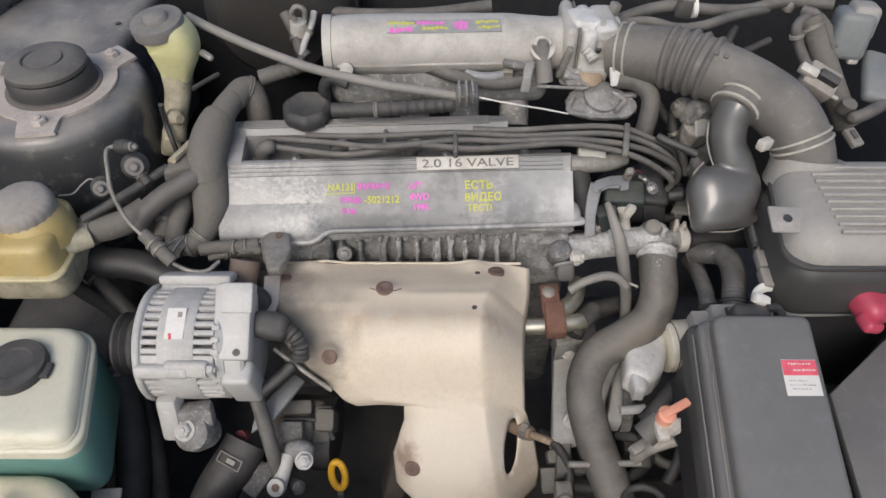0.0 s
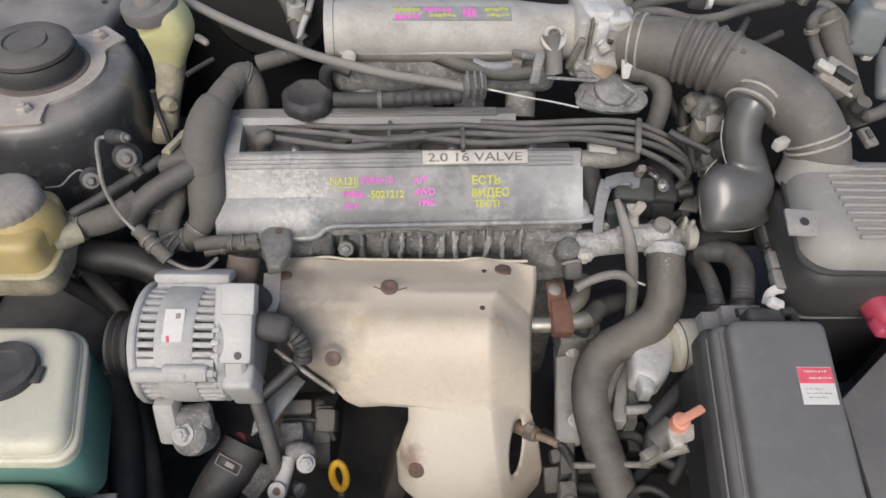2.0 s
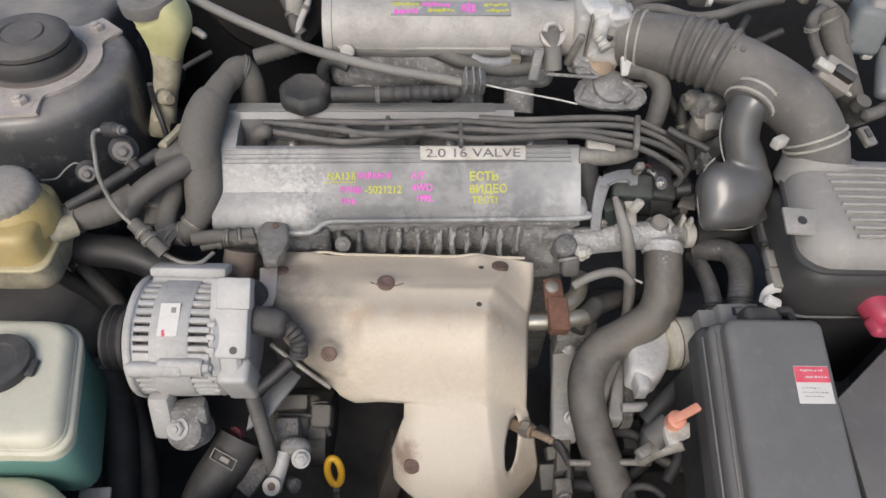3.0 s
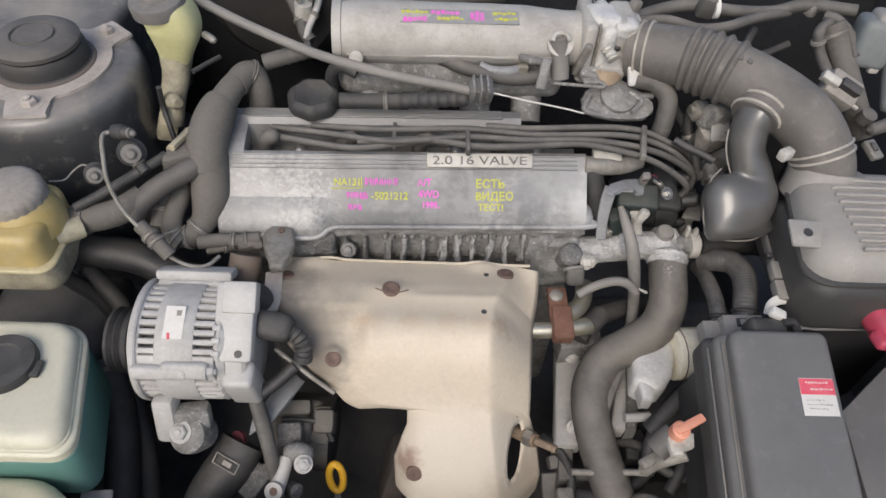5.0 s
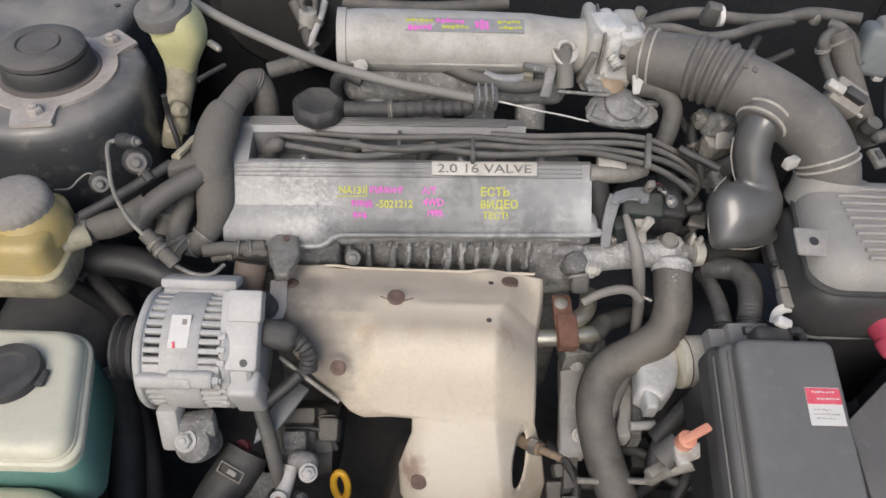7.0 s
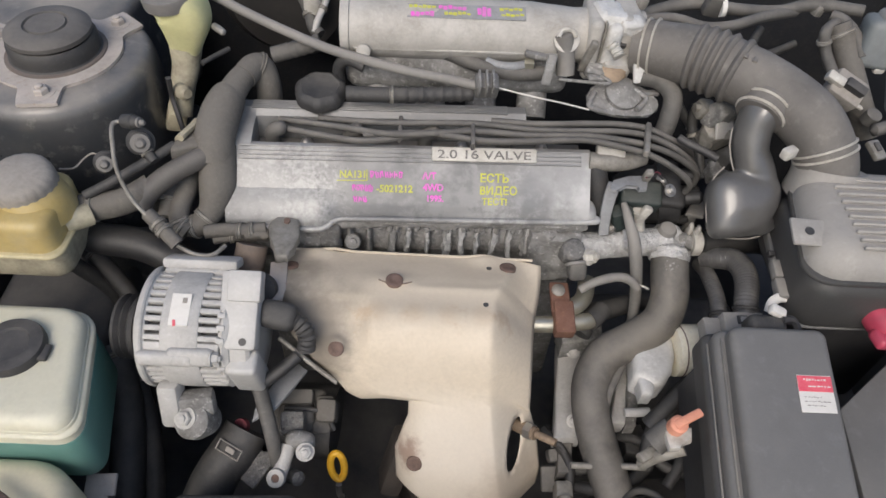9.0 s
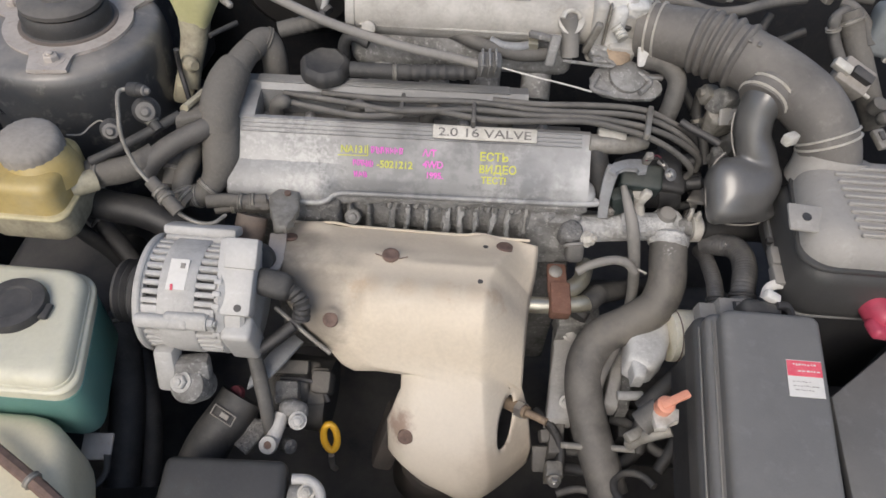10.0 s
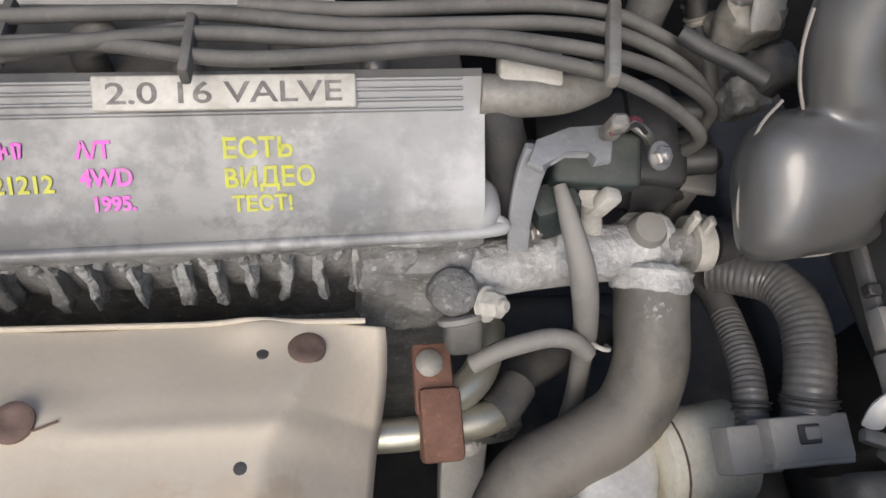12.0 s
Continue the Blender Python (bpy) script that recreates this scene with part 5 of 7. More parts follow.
def resonator():
    r = thing("intake_resonator", "glossy black plastic resonator elbow hanging from the intake duct", "air duct", (0.398, 0.671, 0.800))
    pts = [(0.3845, 0.727, 0.9655), (0.3715, 0.7115, 0.9560)]
    neck = [(0.382, 0.733, 0.970, 1.12), (0.376, 0.717, 0.9585, 1.14), (0.3695, 0.706, 0.942, 1.06), (0.371, 0.694, 0.919, 1.0), (0.379, 0.685, 0.904, 1.03), (0.386, 0.676, 0.889, 1.06), (0.388, 0.662, 0.872, 1.06)]
    shell = tube(neck, 0.0212, 36, 6)
    bulb = [
        (0.370, 0.681, 0.896, 0.027, 0.015), (0.3705, 0.674, 0.888, 0.0380, 0.022), (0.3705, 0.664, 0.878, 0.0425, 0.027), (0.370, 0.651, 0.864, 0.0432, 0.028),
        (0.371, 0.639, 0.851, 0.0430, 0.0275), (0.372, 0.630, 0.842, 0.0400, 0.024), (0.373, 0.625, 0.837, 0.030, 0.015),
    ]
    loft(bulb, power=2.8, bm=shell)
    for v in shell.verts:
        # a pinched waist in the outer wall of the bulb
        pinch = math.exp(-(((v.co.x - 0.416) / 0.016) ** 2 + ((v.co.z - 0.868) / 0.009) ** 2))
        groove = math.exp(-(((v.co.z - 0.866 - 0.3 * (v.co.x - 0.416)) / 0.007) ** 2)) * min(1.0, max(0.0, (v.co.x - 0.350) / 0.04))
        v.co += Vector((-0.007 * pinch, 0.0030 * groove, -0.0030 * groove))
        v.co += 0.0030 * noise.noise_vector(v.co * 28)
    moulding = part("elbow_shell", shell, M_GLOSS, r)
    melt = moulding.modifiers.new("one moulding", "REMESH")
    melt.mode, melt.voxel_size, melt.use_smooth_shade = "VOXEL", 0.0020, True
    relax = moulding.modifiers.new("soft edges", "SMOOTH")
    relax.factor, relax.iterations = 0.5, 9
    part("neck_seam", tube([(0.3435, 0.705, 0.943), (0.3445, 0.696, 0.925), (0.350, 0.688, 0.908), (0.356, 0.680, 0.896)], 0.0010, 6, 5), M_CAP, r, "pale moulding seam")
    part("bulb_seam", tube([(0.346, 0.686, 0.896), (0.333, 0.674, 0.888), (0.3277, 0.660, 0.874), (0.3265, 0.648, 0.860), (0.3295, 0.637, 0.847), (0.338, 0.626, 0.838), (0.352, 0.6225, 0.8350), (0.380, 0.6225, 0.8350), (0.398, 0.626, 0.838)], 0.0010, 6, 5), M_CAP, r, "pale moulding seam")
    a, b = Vector(pts[0][:3]), Vector(pts[1][:3])
    part("rubber_collar", lathe([(0.023, -0.014), (0.0288, -0.013), (0.0288, 0.012), (0.023, 0.013)], a.lerp(b, 0.5), b - a, 36), M_DUCT, r)
    for u in (0.25, 0.85):
        clamp_ring(r, a.lerp(b, u), b - a, 0.0288, 0.0026, M_PALE)


def air_box():
    a = thing("air_filter_box", "dusty grey-black plastic air filter box with a ribbed lid", "air filter box", (0.5, 0.58, 0.74))

    def flared(outline):
        """The box widens towards the front."""
        return [(x + (0.64 - x) / 0.22 * (0.005 - 0.26 * max(0.0, min(0.09, 0.664 - y))), y) for x, y in outline]

    lid = part("lid", pillow(flared(rounded_corners(0.420, 0.514, 0.640, 0.672, 0.030)), 0.884, 0.926, 0.032, 6), M_LID, a, "dusty pale grey ribbed lid")
    for k in range(10):
        part("lid_rib", box((0.5435, 0.531 + 0.0118 * k, 0.9275), (0.191, 0.0042, 0.0056), 0.0014, 1), M_LID, lid)
    part("inlet_collar", loft([(0.463, 0.660, 0.884, 0.044, 0.040), (0.463, 0.663, 0.900, 0.042, 0.039), (0.464, 0.671, 0.916, 0.0405, 0.0385)], power=2.4), M_LID, a, "smooth inlet shoulder of the lid")
    part("lower_case", pillow(rounded_corners(0.409, 0.511, 0.640, 0.668, 0.030), 0.796, 0.886, 0.022, 5, 0.020), M_CASE, a, "dark plastic lower case")
    part("case_rim", pillow(flared(rounded_corners(0.416, 0.510, 0.642, 0.676, 0.028)), 0.885, 0.892, 0.0025, 2, 0.0025), M_CASE, a)
    part("case_foot", box((0.535, 0.585, 0.70), (0.12, 0.09, 0.20), 0.01), M_BLACK, a)
    latch = part("latch_strip", box((0.4075, 0.587, 0.8275), (0.006, 0.092, 0.012), 0.002, 2, (10, 0, -1)), M_PLASTIC, a, "stepped grey latch strip")
    part("latch_block", box((0.405, 0.576, 0.832), (0.011, 0.024, 0.013), 0.002, 2, (10, 0, 0)), M_AIRBOX, latch)
    part("latch_foot", box((0.405, 0.550, 0.827), (0.014, 0.026, 0.014), 0.002, 2, (10, 0, 0)), M_AIRBOX, latch)
    part("latch_slot", box((0.4035, 0.598, 0.836), (0.008, 0.007, 0.008), 0.001, 1, (10, 0, 0)), M_BLACK, latch)
    part("case_seam", tube([(0.404, 0.540, 0.808), (0.412, 0.528, 0.801), (0.432, 0.520, 0.798), (0.470, 0.519, 0.798), (0.530, 0.521, 0.798)], 0.0026, 8, 5), M_PLASTIC, a)
    tab = part("mount_tab", box((0.401, 0.560, 0.917), (0.038, 0.034, 0.005), 0.002, 2, (12, 0, -4)), M_LID, a, "flat tab with a round hole")
    part("tab_hole", lathe([(0.0052, 0), (0.0052, 0.0012), (0.001, 0.0012)], Vector((0.401, 0.560, 0.919)), (0, -0.2, 1), 16), M_BLACK, tab)
    part("spring_clip", tube([(0.410, 0.541, 0.824), (0.400, 0.538, 0.826), (0.392, 0.534, 0.822), (0.391, 0.528, 0.812)], 0.0062, 10, 4, squash=0.6), M_LABEL, a, "curled white clip")


def fuse_box():
    """Built about the back edge of its lid, then leaned forward."""
    f = thing("fuse_box", "dark grey plastic fuse box with a red and white sticker", "fuse box", (0.33, 0.36, 0.62))
    skew = Matrix.Identity(4)
    skew[0][1] = 0.085
    m = Matrix.Translation((0.358, 0.4635, 0.866)) @ pose(0, 0, 0, 8, 0, 0) @ skew

    def at(bm):
        bm.transform(m)
        return bm

    def slab(x0, x1, y0, y1, z0, z1, r, low=0.0):
        return at(pillow(rounded_corners(x0, y0, x1, y1, min(0.012, r * 1.3)), z0, z1, r, 4, low))

    part("base", slab(-0.050, 0.056, -0.245, 0.004, -0.17, -0.060, 0.004), M_BLACK, f)
    part("skirt", slab(-0.068, 0.062, -0.255, 0.012, -0.066, -0.034, 0.010), M_CASE, f, "dark lower rim")
    part("step", slab(-0.0605, 0.058, -0.250, 0.008, -0.05, -0.018, 0.009), M_PLASTIC, f)
    part("lid", slab(-0.050, 0.055, -0.246, 0.004, -0.034, 0.0, 0.008), M_PLASTIC, f, "smooth dark grey lid")
    for x, z in ((-0.0545, -0.017), (-0.0635, -0.0335)):
        part("edge_line", at(box((x, -0.122, z), (0.0016, 0.235, 0.003), 0.0007, 1)), M_AIRBOX, f)
    stick = part("sticker", at(box((0.0295, -0.0715, 0.0006), (0.036, 0.040, 0.0008), 0.0003, 1)), M_LABEL, f, "white sticker with a red upper half")
    part("red_field", at(box((0.0295, -0.0610, 0.0012), (0.0355, 0.0170, 0.0005), 0.0002, 1)), M_LABEL_RED, stick)
    random.seed(8)
    for y, x0, x1, mat, h, z in ((-0.0568, 0.018, 0.041, M_LABEL, 0.0024, 0.0016), (-0.0640, 0.022, 0.043, M_LABEL, 0.0020, 0.0016), (-0.0755, 0.016, 0.034, M_CAP, 0.0010, 0.0012), (-0.0800, 0.016, 0.042, M_CAP, 0.0010, 0.0012), (-0.0845, 0.018, 0.036, M_CAP, 0.0010, 0.0012)):
        bm, x = bmesh.new(), x0
        while x < x1:
            w = random.uniform(0.0012, 0.0038)
            box((x + w / 2, y + random.uniform(-0.0004, 0.0004), z), (w, h * random.uniform(0.6, 1.0), 0.0004), 0.0001, 1, (0, 0, 0), bm)
            x += w + random.uniform(0.0006, 0.0016)
        part("text_bar", at(bm), mat, stick)
    part("plug", at(box((0.004, 0.020, -0.034), (0.046, 0.022, 0.026), 0.008, 3, (0, 8, 0))), M_RUBBER_DARK, f, "black plug housing")
    part("plug_clip", at(box((0.016, 0.034, -0.022), (0.020, 0.012, 0.010), 0.003, 2, (0, 20, -14))), M_LABEL, f, "white clip")
    part("plug_ear", at(tube([(0.020, 0.024, -0.024), (0.036, 0.027, -0.030), (0.046, 0.014, -0.040)], 0.0055, 8, 4)), M_BLACK, f)


def battery():
    b = thing("battery", "dark grey car battery beside the fuse box", "battery", (0.50, 0.36, 0.60))
    top = [(0.443, 0.412, 0.790)[:2], (0.429, 0.293, 0.790)[:2], (0.60, 0.24), (0.66, 0.50), (0.552, 0.499, 0.790)[:2]]
    part("case", prism(top, 0.19, Matrix.Translation((0, 0, 0.598)), 0.004), M_BLACK, b)
    part("cover", prism(top, 0.012, Matrix.Translation((0, 0, 0.783)), 0.003), M_PLASTIC, b, "grey flat cover")
    red = part("terminal_cover", box((0.515, 0.512, 0.830), (0.050, 0.050, 0.036), 0.014, 4, (10, 10, 20)), M_RED, b, "red plastic terminal cover")
    part("cover_lip", box((0.504, 0.486, 0.825), (0.026, 0.024, 0.016), 0.006, 3, (0, 20, 10)), M_RED, red)


intake_duct()
resonator()
air_box()
fuse_box()
battery()


# ---- coolant outlet, hoses and pipes ----
def coolant_outlet():
    c = thing("coolant_outlet_housing", "corroded pale aluminium coolant outlet housing on the head", "coolant outlet", (0.27, 0.67, 0.76))
    part("neck", tube([(0.162, 0.648, 0.775), (0.195, 0.650, 0.776), (0.233, 0.654, 0.778), (0.270, 0.656, 0.782), (0.304, 0.658, 0.785)], 0.0185, 20, 5), M_WHITE, c)
    hub = part("hub", crust(lathe([(0.020, -0.030), (0.0245, -0.02), (0.0255, 0.004), (0.021, 0.011), (0.010, 0.013)], (0.302, 0.660, 0.781), (0, -0.35, 1), 28), 0.0025, 90, 2), M_WHITE, c)
    part("casting_lip", crust(box((0.262, 0.651, 0.790), (0.050, 0.030, 0.020), 0.006, 2, (20, 0, 4)), 0.004, 70, 4), M_WHITE, c)
    part("bolt", lathe([(0.0125, -0.006), (0.0125, 0.007), (0.010, 0.012), (0.003, 0.0135)], (0.297, 0.662, 0.797), (0, -0.2, 1), 20), M_AIRBOX, hub, "round grey bolt head")
    part("side_port", tube([(0.313, 0.661, 0.782), (0.330, 0.663, 0.780), (0.354, 0.666, 0.778)], 0.0125, 16, 4), M_CAST, c)
    part("spring_clamp", lathe([(0.0165, -0.006), (0.0195, -0.006), (0.0195, 0.006), (0.0165, 0.006)], (0.340, 0.665, 0.779), (1, 0.1, 0), 24), M_PALE, c, "pale spring clamp")
    for ear in ((0.330, 0.668, 0.800), (0.339, 0.664, 0.800)):
        part("clamp_ear", box(ear, (0.005, 0.008, 0.020), 0.0015, 1), M_PALE, c)
    part("sensor_stem", tube([(0.263, 0.663, 0.790), (0.258, 0.670, 0.810), (0.253, 0.668, 0.830)], 0.008, 12, 4), M_PALE, c)
    part("sensor_tip", box((0.260, 0.664, 0.830), (0.012, 0.010, 0.022), 0.003, 2, (0, 20, 0)), M_PALE, c)
    part("green_plug", box((0.234, 0.669, 0.815), (0.030, 0.024, 0.034), 0.006, 2, (0, -15, 10)), M_TEAL, c, "dark green sensor plug")


coolant_outlet()
M_HOSE = material("radiator_hose_rubber", (0.070, 0.066, 0.060), 0.58, 0.0, (0.108, 0.101, 0.091), 0.8, 24, dust=0.35, bump=0.25, spots=(0.16, 0.15, 0.135), spot_amount=0.4)
hose_top = Vector((0.304, 0.644, 0.778))
for splash, far in (((0.294, 0.608, 0.795), 0.010), ((0.298, 0.613, 0.800), 0.007), ((0.286, 0.599, 0.790), 0.006)):
    tone_patch(M_HOSE, Vector(splash) - hose_top, 0.001, far, (0.50, 0.49, 0.46), 0.8, 260)
tone_patch(M_HOSE, Vector((0.260, 0.544, 0.740)) - hose_top, 0.02, 0.09, (0.20, 0.18, 0.15), 0.55, 30)
top_hose = hose("upper_radiator_hose", "thick grey-black rubber radiator hose curving down past the engine", [(0.304, 0.644, 0.778), (0.303, 0.618, 0.765), (0.303, 0.591, 0.745), (0.290, 0.566, 0.725), (0.258, 0.549, 0.708), (0.224, 0.535, 0.692), (0.205, 0.506, 0.675), (0.203, 0.470, 0.660), (0.213, 0.429, 0.640), (0.228, 0.387, 0.620), (0.238, 0.358, 0.605)], 0.0245, M_HOSE, seg=28)
part("hose_clamp", crust(lathe([(0.020, -0.010), (0.0258, -0.009), (0.0272, -0.004), (0.0258, 0.001), (0.0268, 0.004), (0.024, 0.008), (0.018, 0.009)], (0.3035, 0.641, 0.7765), (0.12, 0.85, 0.45), 32), 0.0020, 110, 1), M_WHITE, top_hose, "crusty white clamp ring")
hose("heater_hose", "black rubber heater hose beside the resonator", [(0.350, 0.666, 0.778), (0.383, 0.670, 0.775), (0.427, 0.679, 0.770), (0.468, 0.685, 0.760)], 0.017, M_OILY, seg=18)
hose("corrugated_hose", "dark corrugated conduit bending down to the fuse box", [(0.359, 0.655, 0.760), (0.373, 0.644, 0.772), (0.386, 0.632, 0.782), (0.391, 0.611, 0.788), (0.389, 0.586, 0.788), (0.383, 0.562, 0.784), (0.380, 0.538, 0.772)], 0.0150, M_CONDUIT, ribs=(0.0042, 0.00034, 0, 1), part_name="conduit", seg=24, clamps=(0.9,), clamp_mat=M_BLACK)
hose("corrugated_hose", "thin dark corrugated conduit beside a thicker one", [(0.360, 0.660, 0.740), (0.362, 0.640, 0.748), (0.361, 0.613, 0.756), (0.359, 0.584, 0.762), (0.356, 0.560, 0.762), (0.354, 0.531, 0.752)], 0.0102, M_CONDUIT, ribs=(0.0034, 0.00035, 0.3, 1), part_name="conduit", seg=20, clamps=(0.84,), clamp_mat=M_BLACK)
hose("breather_hose", "grey-black rubber hose from the throttle body", [(0.247, 0.806, 0.940), (0.276, 0.805, 0.935), (0.292, 0.787, 0.925), (0.290, 0.769, 0.905), (0.286, 0.760, 0.885)], 0.0125, M_RUBBER, seg=16)
hose("throttle_cable", "thick grey cable sheath crossing behind the engine", [(-0.325, 0.858, 1.000), (-0.284, 0.838, 0.990), (-0.234, 0.823, 0.975), (-0.168, 0.803, 0.960), (-0.111, 0.792, 0.950), (-0.053, 0.779, 0.945), (0.004, 0.773, 0.940), (0.033, 0.767, 0.938)], 0.0062, M_AIRBOX, category="cable", part_name="cable_sheath", seg=14)
hose("vacuum_hose", "grey rubber hose along the plenum", [(-0.096, 0.837, 0.945), (-0.055, 0.836, 0.950), (-0.011, 0.828, 0.945), (0.041, 0.806, 0.940), (0.086, 0.801, 0.935), (0.123, 0.807, 0.935)], 0.009, M_RUBBER, seg=14)
hose("fuel_rail_conduit", "black corrugated wiring conduit along the back of the cover", [(-0.130, 0.754, 0.925), (-0.080, 0.755, 0.925), (-0.024, 0.761, 0.925), (0.030, 0.768, 0.925)], 0.0098, M_RUBBER_DARK, ribs=(0.012, 0.0010, 0.4, 1), part_name="conduit", clamps=(0.38,), seg=16)
hose("insulated_pipe", "thick pipe wrapped in dusty grey insulation", [(*(-0.257, 0.786, 0.928), 0.86), (*(-0.266, 0.764, 0.927), 0.92), (*(-0.273, 0.742, 0.922), 1.0), (*(-0.278, 0.728, 0.917), 1.05)], 0.0178, M_DUSTY, category="pipe", part_name="insulation", seg=24)
hose("pipe_sleeve", "loose dusty sleeve round the wrapped pipe", [(*(-0.273, 0.745, 0.920), 0.92), (*(-0.277, 0.736, 0.918), 1.06), (*(-0.282, 0.714, 0.910), 1.12), (*(-0.285, 0.692, 0.899), 1.14), (*(-0.284, 0.676, 0.888), 1.05), (*(-0.283, 0.664, 0.876), 0.92)], 0.0218, M_DUSTY, category="pipe", part_name="sleeve", seg=28)
hose("wrapped_hose", "dusty wrapped hose below the pipe sleeve", [(*(-0.283, 0.684, 0.888), 1.0), (*(-0.281, 0.664, 0.868), 1.03), (*(-0.281, 0.649, 0.850), 1.0), (*(-0.287, 0.629, 0.832), 0.74), (*(-0.301, 0.613, 0.820), 0.62), (*(-0.318, 0.613, 0.815), 0.56)], 0.0225, M_DUSTY, category="hose", part_name="wrapping", seg=24, clamps=(0.72, 0.86))


def pipe_shield():
    p = thing("pipe_shield", "flat dusty heat wrap panel beside the pipe sleeve", "heat wrap", (-0.306, 0.70, 0.88))
    part("wrap_panel", crust(flat_casting([(-0.306, 0.735, 0.905), (-0.284, 0.735, 0.905), (-0.288, 0.668, 0.905), (-0.328, 0.652, 0.905), (-0.330, 0.664, 0.905)], 0.02, 0.004), 0.0016, 60, 3), M_DUSTY, p, angle=60)


pipe_shield()
hose("masking_strip", "cream tape strip along the wrapped pipe", [(-0.308, 0.704, 0.908), (-0.312, 0.692, 0.908), (-0.317, 0.680, 0.908), (-0.321, 0.670, 0.908)], 0.0095, M_NECK, category="tape", part_name="tape", seg=8, squash=0.5)
hose("pipe_elbow", "dusty rubber elbow at the end of the wrapped pipe", [(-0.262, 0.772, 0.928), (-0.253, 0.792, 0.930), (-0.244, 0.797, 0.925), (-0.238, 0.792, 0.905), (-0.238, 0.786, 0.870)], 0.0165, M_DUSTY, seg=20, clamps=(0.42,), clamp_mat=M_DUSTY)
hose("power_steering_hose", "black rubber hose to the power steering reservoir", [(-0.270, 0.687, 0.888), (-0.298, 0.659, 0.888), (-0.328, 0.639, 0.880), (-0.351, 0.621, 0.868), (-0.362, 0.609, 0.855)], 0.0130, M_STRUT, seg=20)
hose("dusty_hose", "brown dusty rubber hose at the power steering reservoir", [(-0.351, 0.628, 0.868), (-0.374, 0.610, 0.862), (-0.402, 0.601, 0.858), (-0.431, 0.598, 0.855)], 0.0160, M_DUSTY, seg=20, clamps=(0.8,))
hose("low_hose", "black rubber hose under the power steering reservoir", [(-0.377, 0.675, 0.720), (-0.415, 0.656, 0.730), (-0.460, 0.663, 0.740), (-0.487, 0.654, 0.760)], 0.021, M_RUBBER_DARK, seg=18, clamps=(0.7,))
hose("return_hose", "dusty black rubber hose sagging under the power steering hose", [(-0.470, 0.612, 0.800), (-0.425, 0.600, 0.800), (-0.375, 0.597, 0.795), (-0.330, 0.588, 0.780), (-0.300, 0.590, 0.760)], 0.020, M_OILY, seg=20)
hose("inlet_hose", "dusty black rubber coolant hose with a stamped clamp", [(-0.228, 0.420, 0.665), (-0.239, 0.399, 0.655), (-0.257, 0.374, 0.640), (-0.271, 0.347, 0.620)], 0.0275, M_RUBBER_DARK, seg=24)
hose("ac_pipe", "thin grey metal refrigerant pipe bent round the hoses", [(-0.365, 0.652, 0.945), (-0.378, 0.650, 0.945), (-0.380, 0.641, 0.944), (-0.376, 0.624, 0.935), (-0.371, 0.604, 0.915), (-0.359, 0.590, 0.885), (-0.340, 0.578, 0.866), (-0.317, 0.564, 0.845), (-0.289, 0.550, 0.840), (-0.267, 0.551, 0.838), (-0.255, 0.566, 0.838)], 0.0025, M_CLAMP, category="pipe", part_name="metal_pipe", seg=10)
hose("pipe_fitting", "thick grey fitting on the thin metal pipe", [(-0.344, 0.585, 0.865), (-0.332, 0.576, 0.860), (-0.318, 0.565, 0.853), (-0.307, 0.558, 0.845)], 0.0085, M_DUSTY, category="pipe fitting", part_name="fitting", seg=12, clamps=(0.4, 0.55))
hose("vacuum_pipe", "thin grey pipe bent beside the head", [(0.184, 0.594, 0.752), (0.199, 0.598, 0.762), (0.216, 0.600, 0.770), (0.232, 0.602, 0.772), (0.247, 0.601, 0.768), (0.259, 0.598, 0.755)], 0.0062, M_AIRBOX, category="pipe", seg=10)
thin_hose = hose("grey_hose", "grey rubber hose hanging over the coolant housing", [(*(0.231, 0.669, 0.840), 0.5), (*(0.235, 0.651, 0.834), 0.72), (*(0.244, 0.625, 0.815), 1.0), (*(0.255, 0.612, 0.775), 1.0), (*(0.270, 0.611, 0.710), 0.95), (*(0.269, 0.587, 0.670), 0.95), (*(0.254, 0.555, 0.640), 0.95)], 0.0080, M_AIRBOX, seg=16)
part("wire_hook", tube([(0.262, 0.606, 0.754), (0.268, 0.600, 0.757), (0.275, 0.601, 0.752), (0.277, 0.607, 0.744)], 0.0016, 8, 5), M_PALE, thin_hose, "thin bright wire hook")
hose("dark_hose", "dark rubber hose low behind the radiator hose", [(0.311, 0.655, 0.660), (0.250, 0.622, 0.680), (0.213, 0.599, 0.690), (0.196, 0.573, 0.680)], 0.014, M_RUBBER_DARK, seg=14)


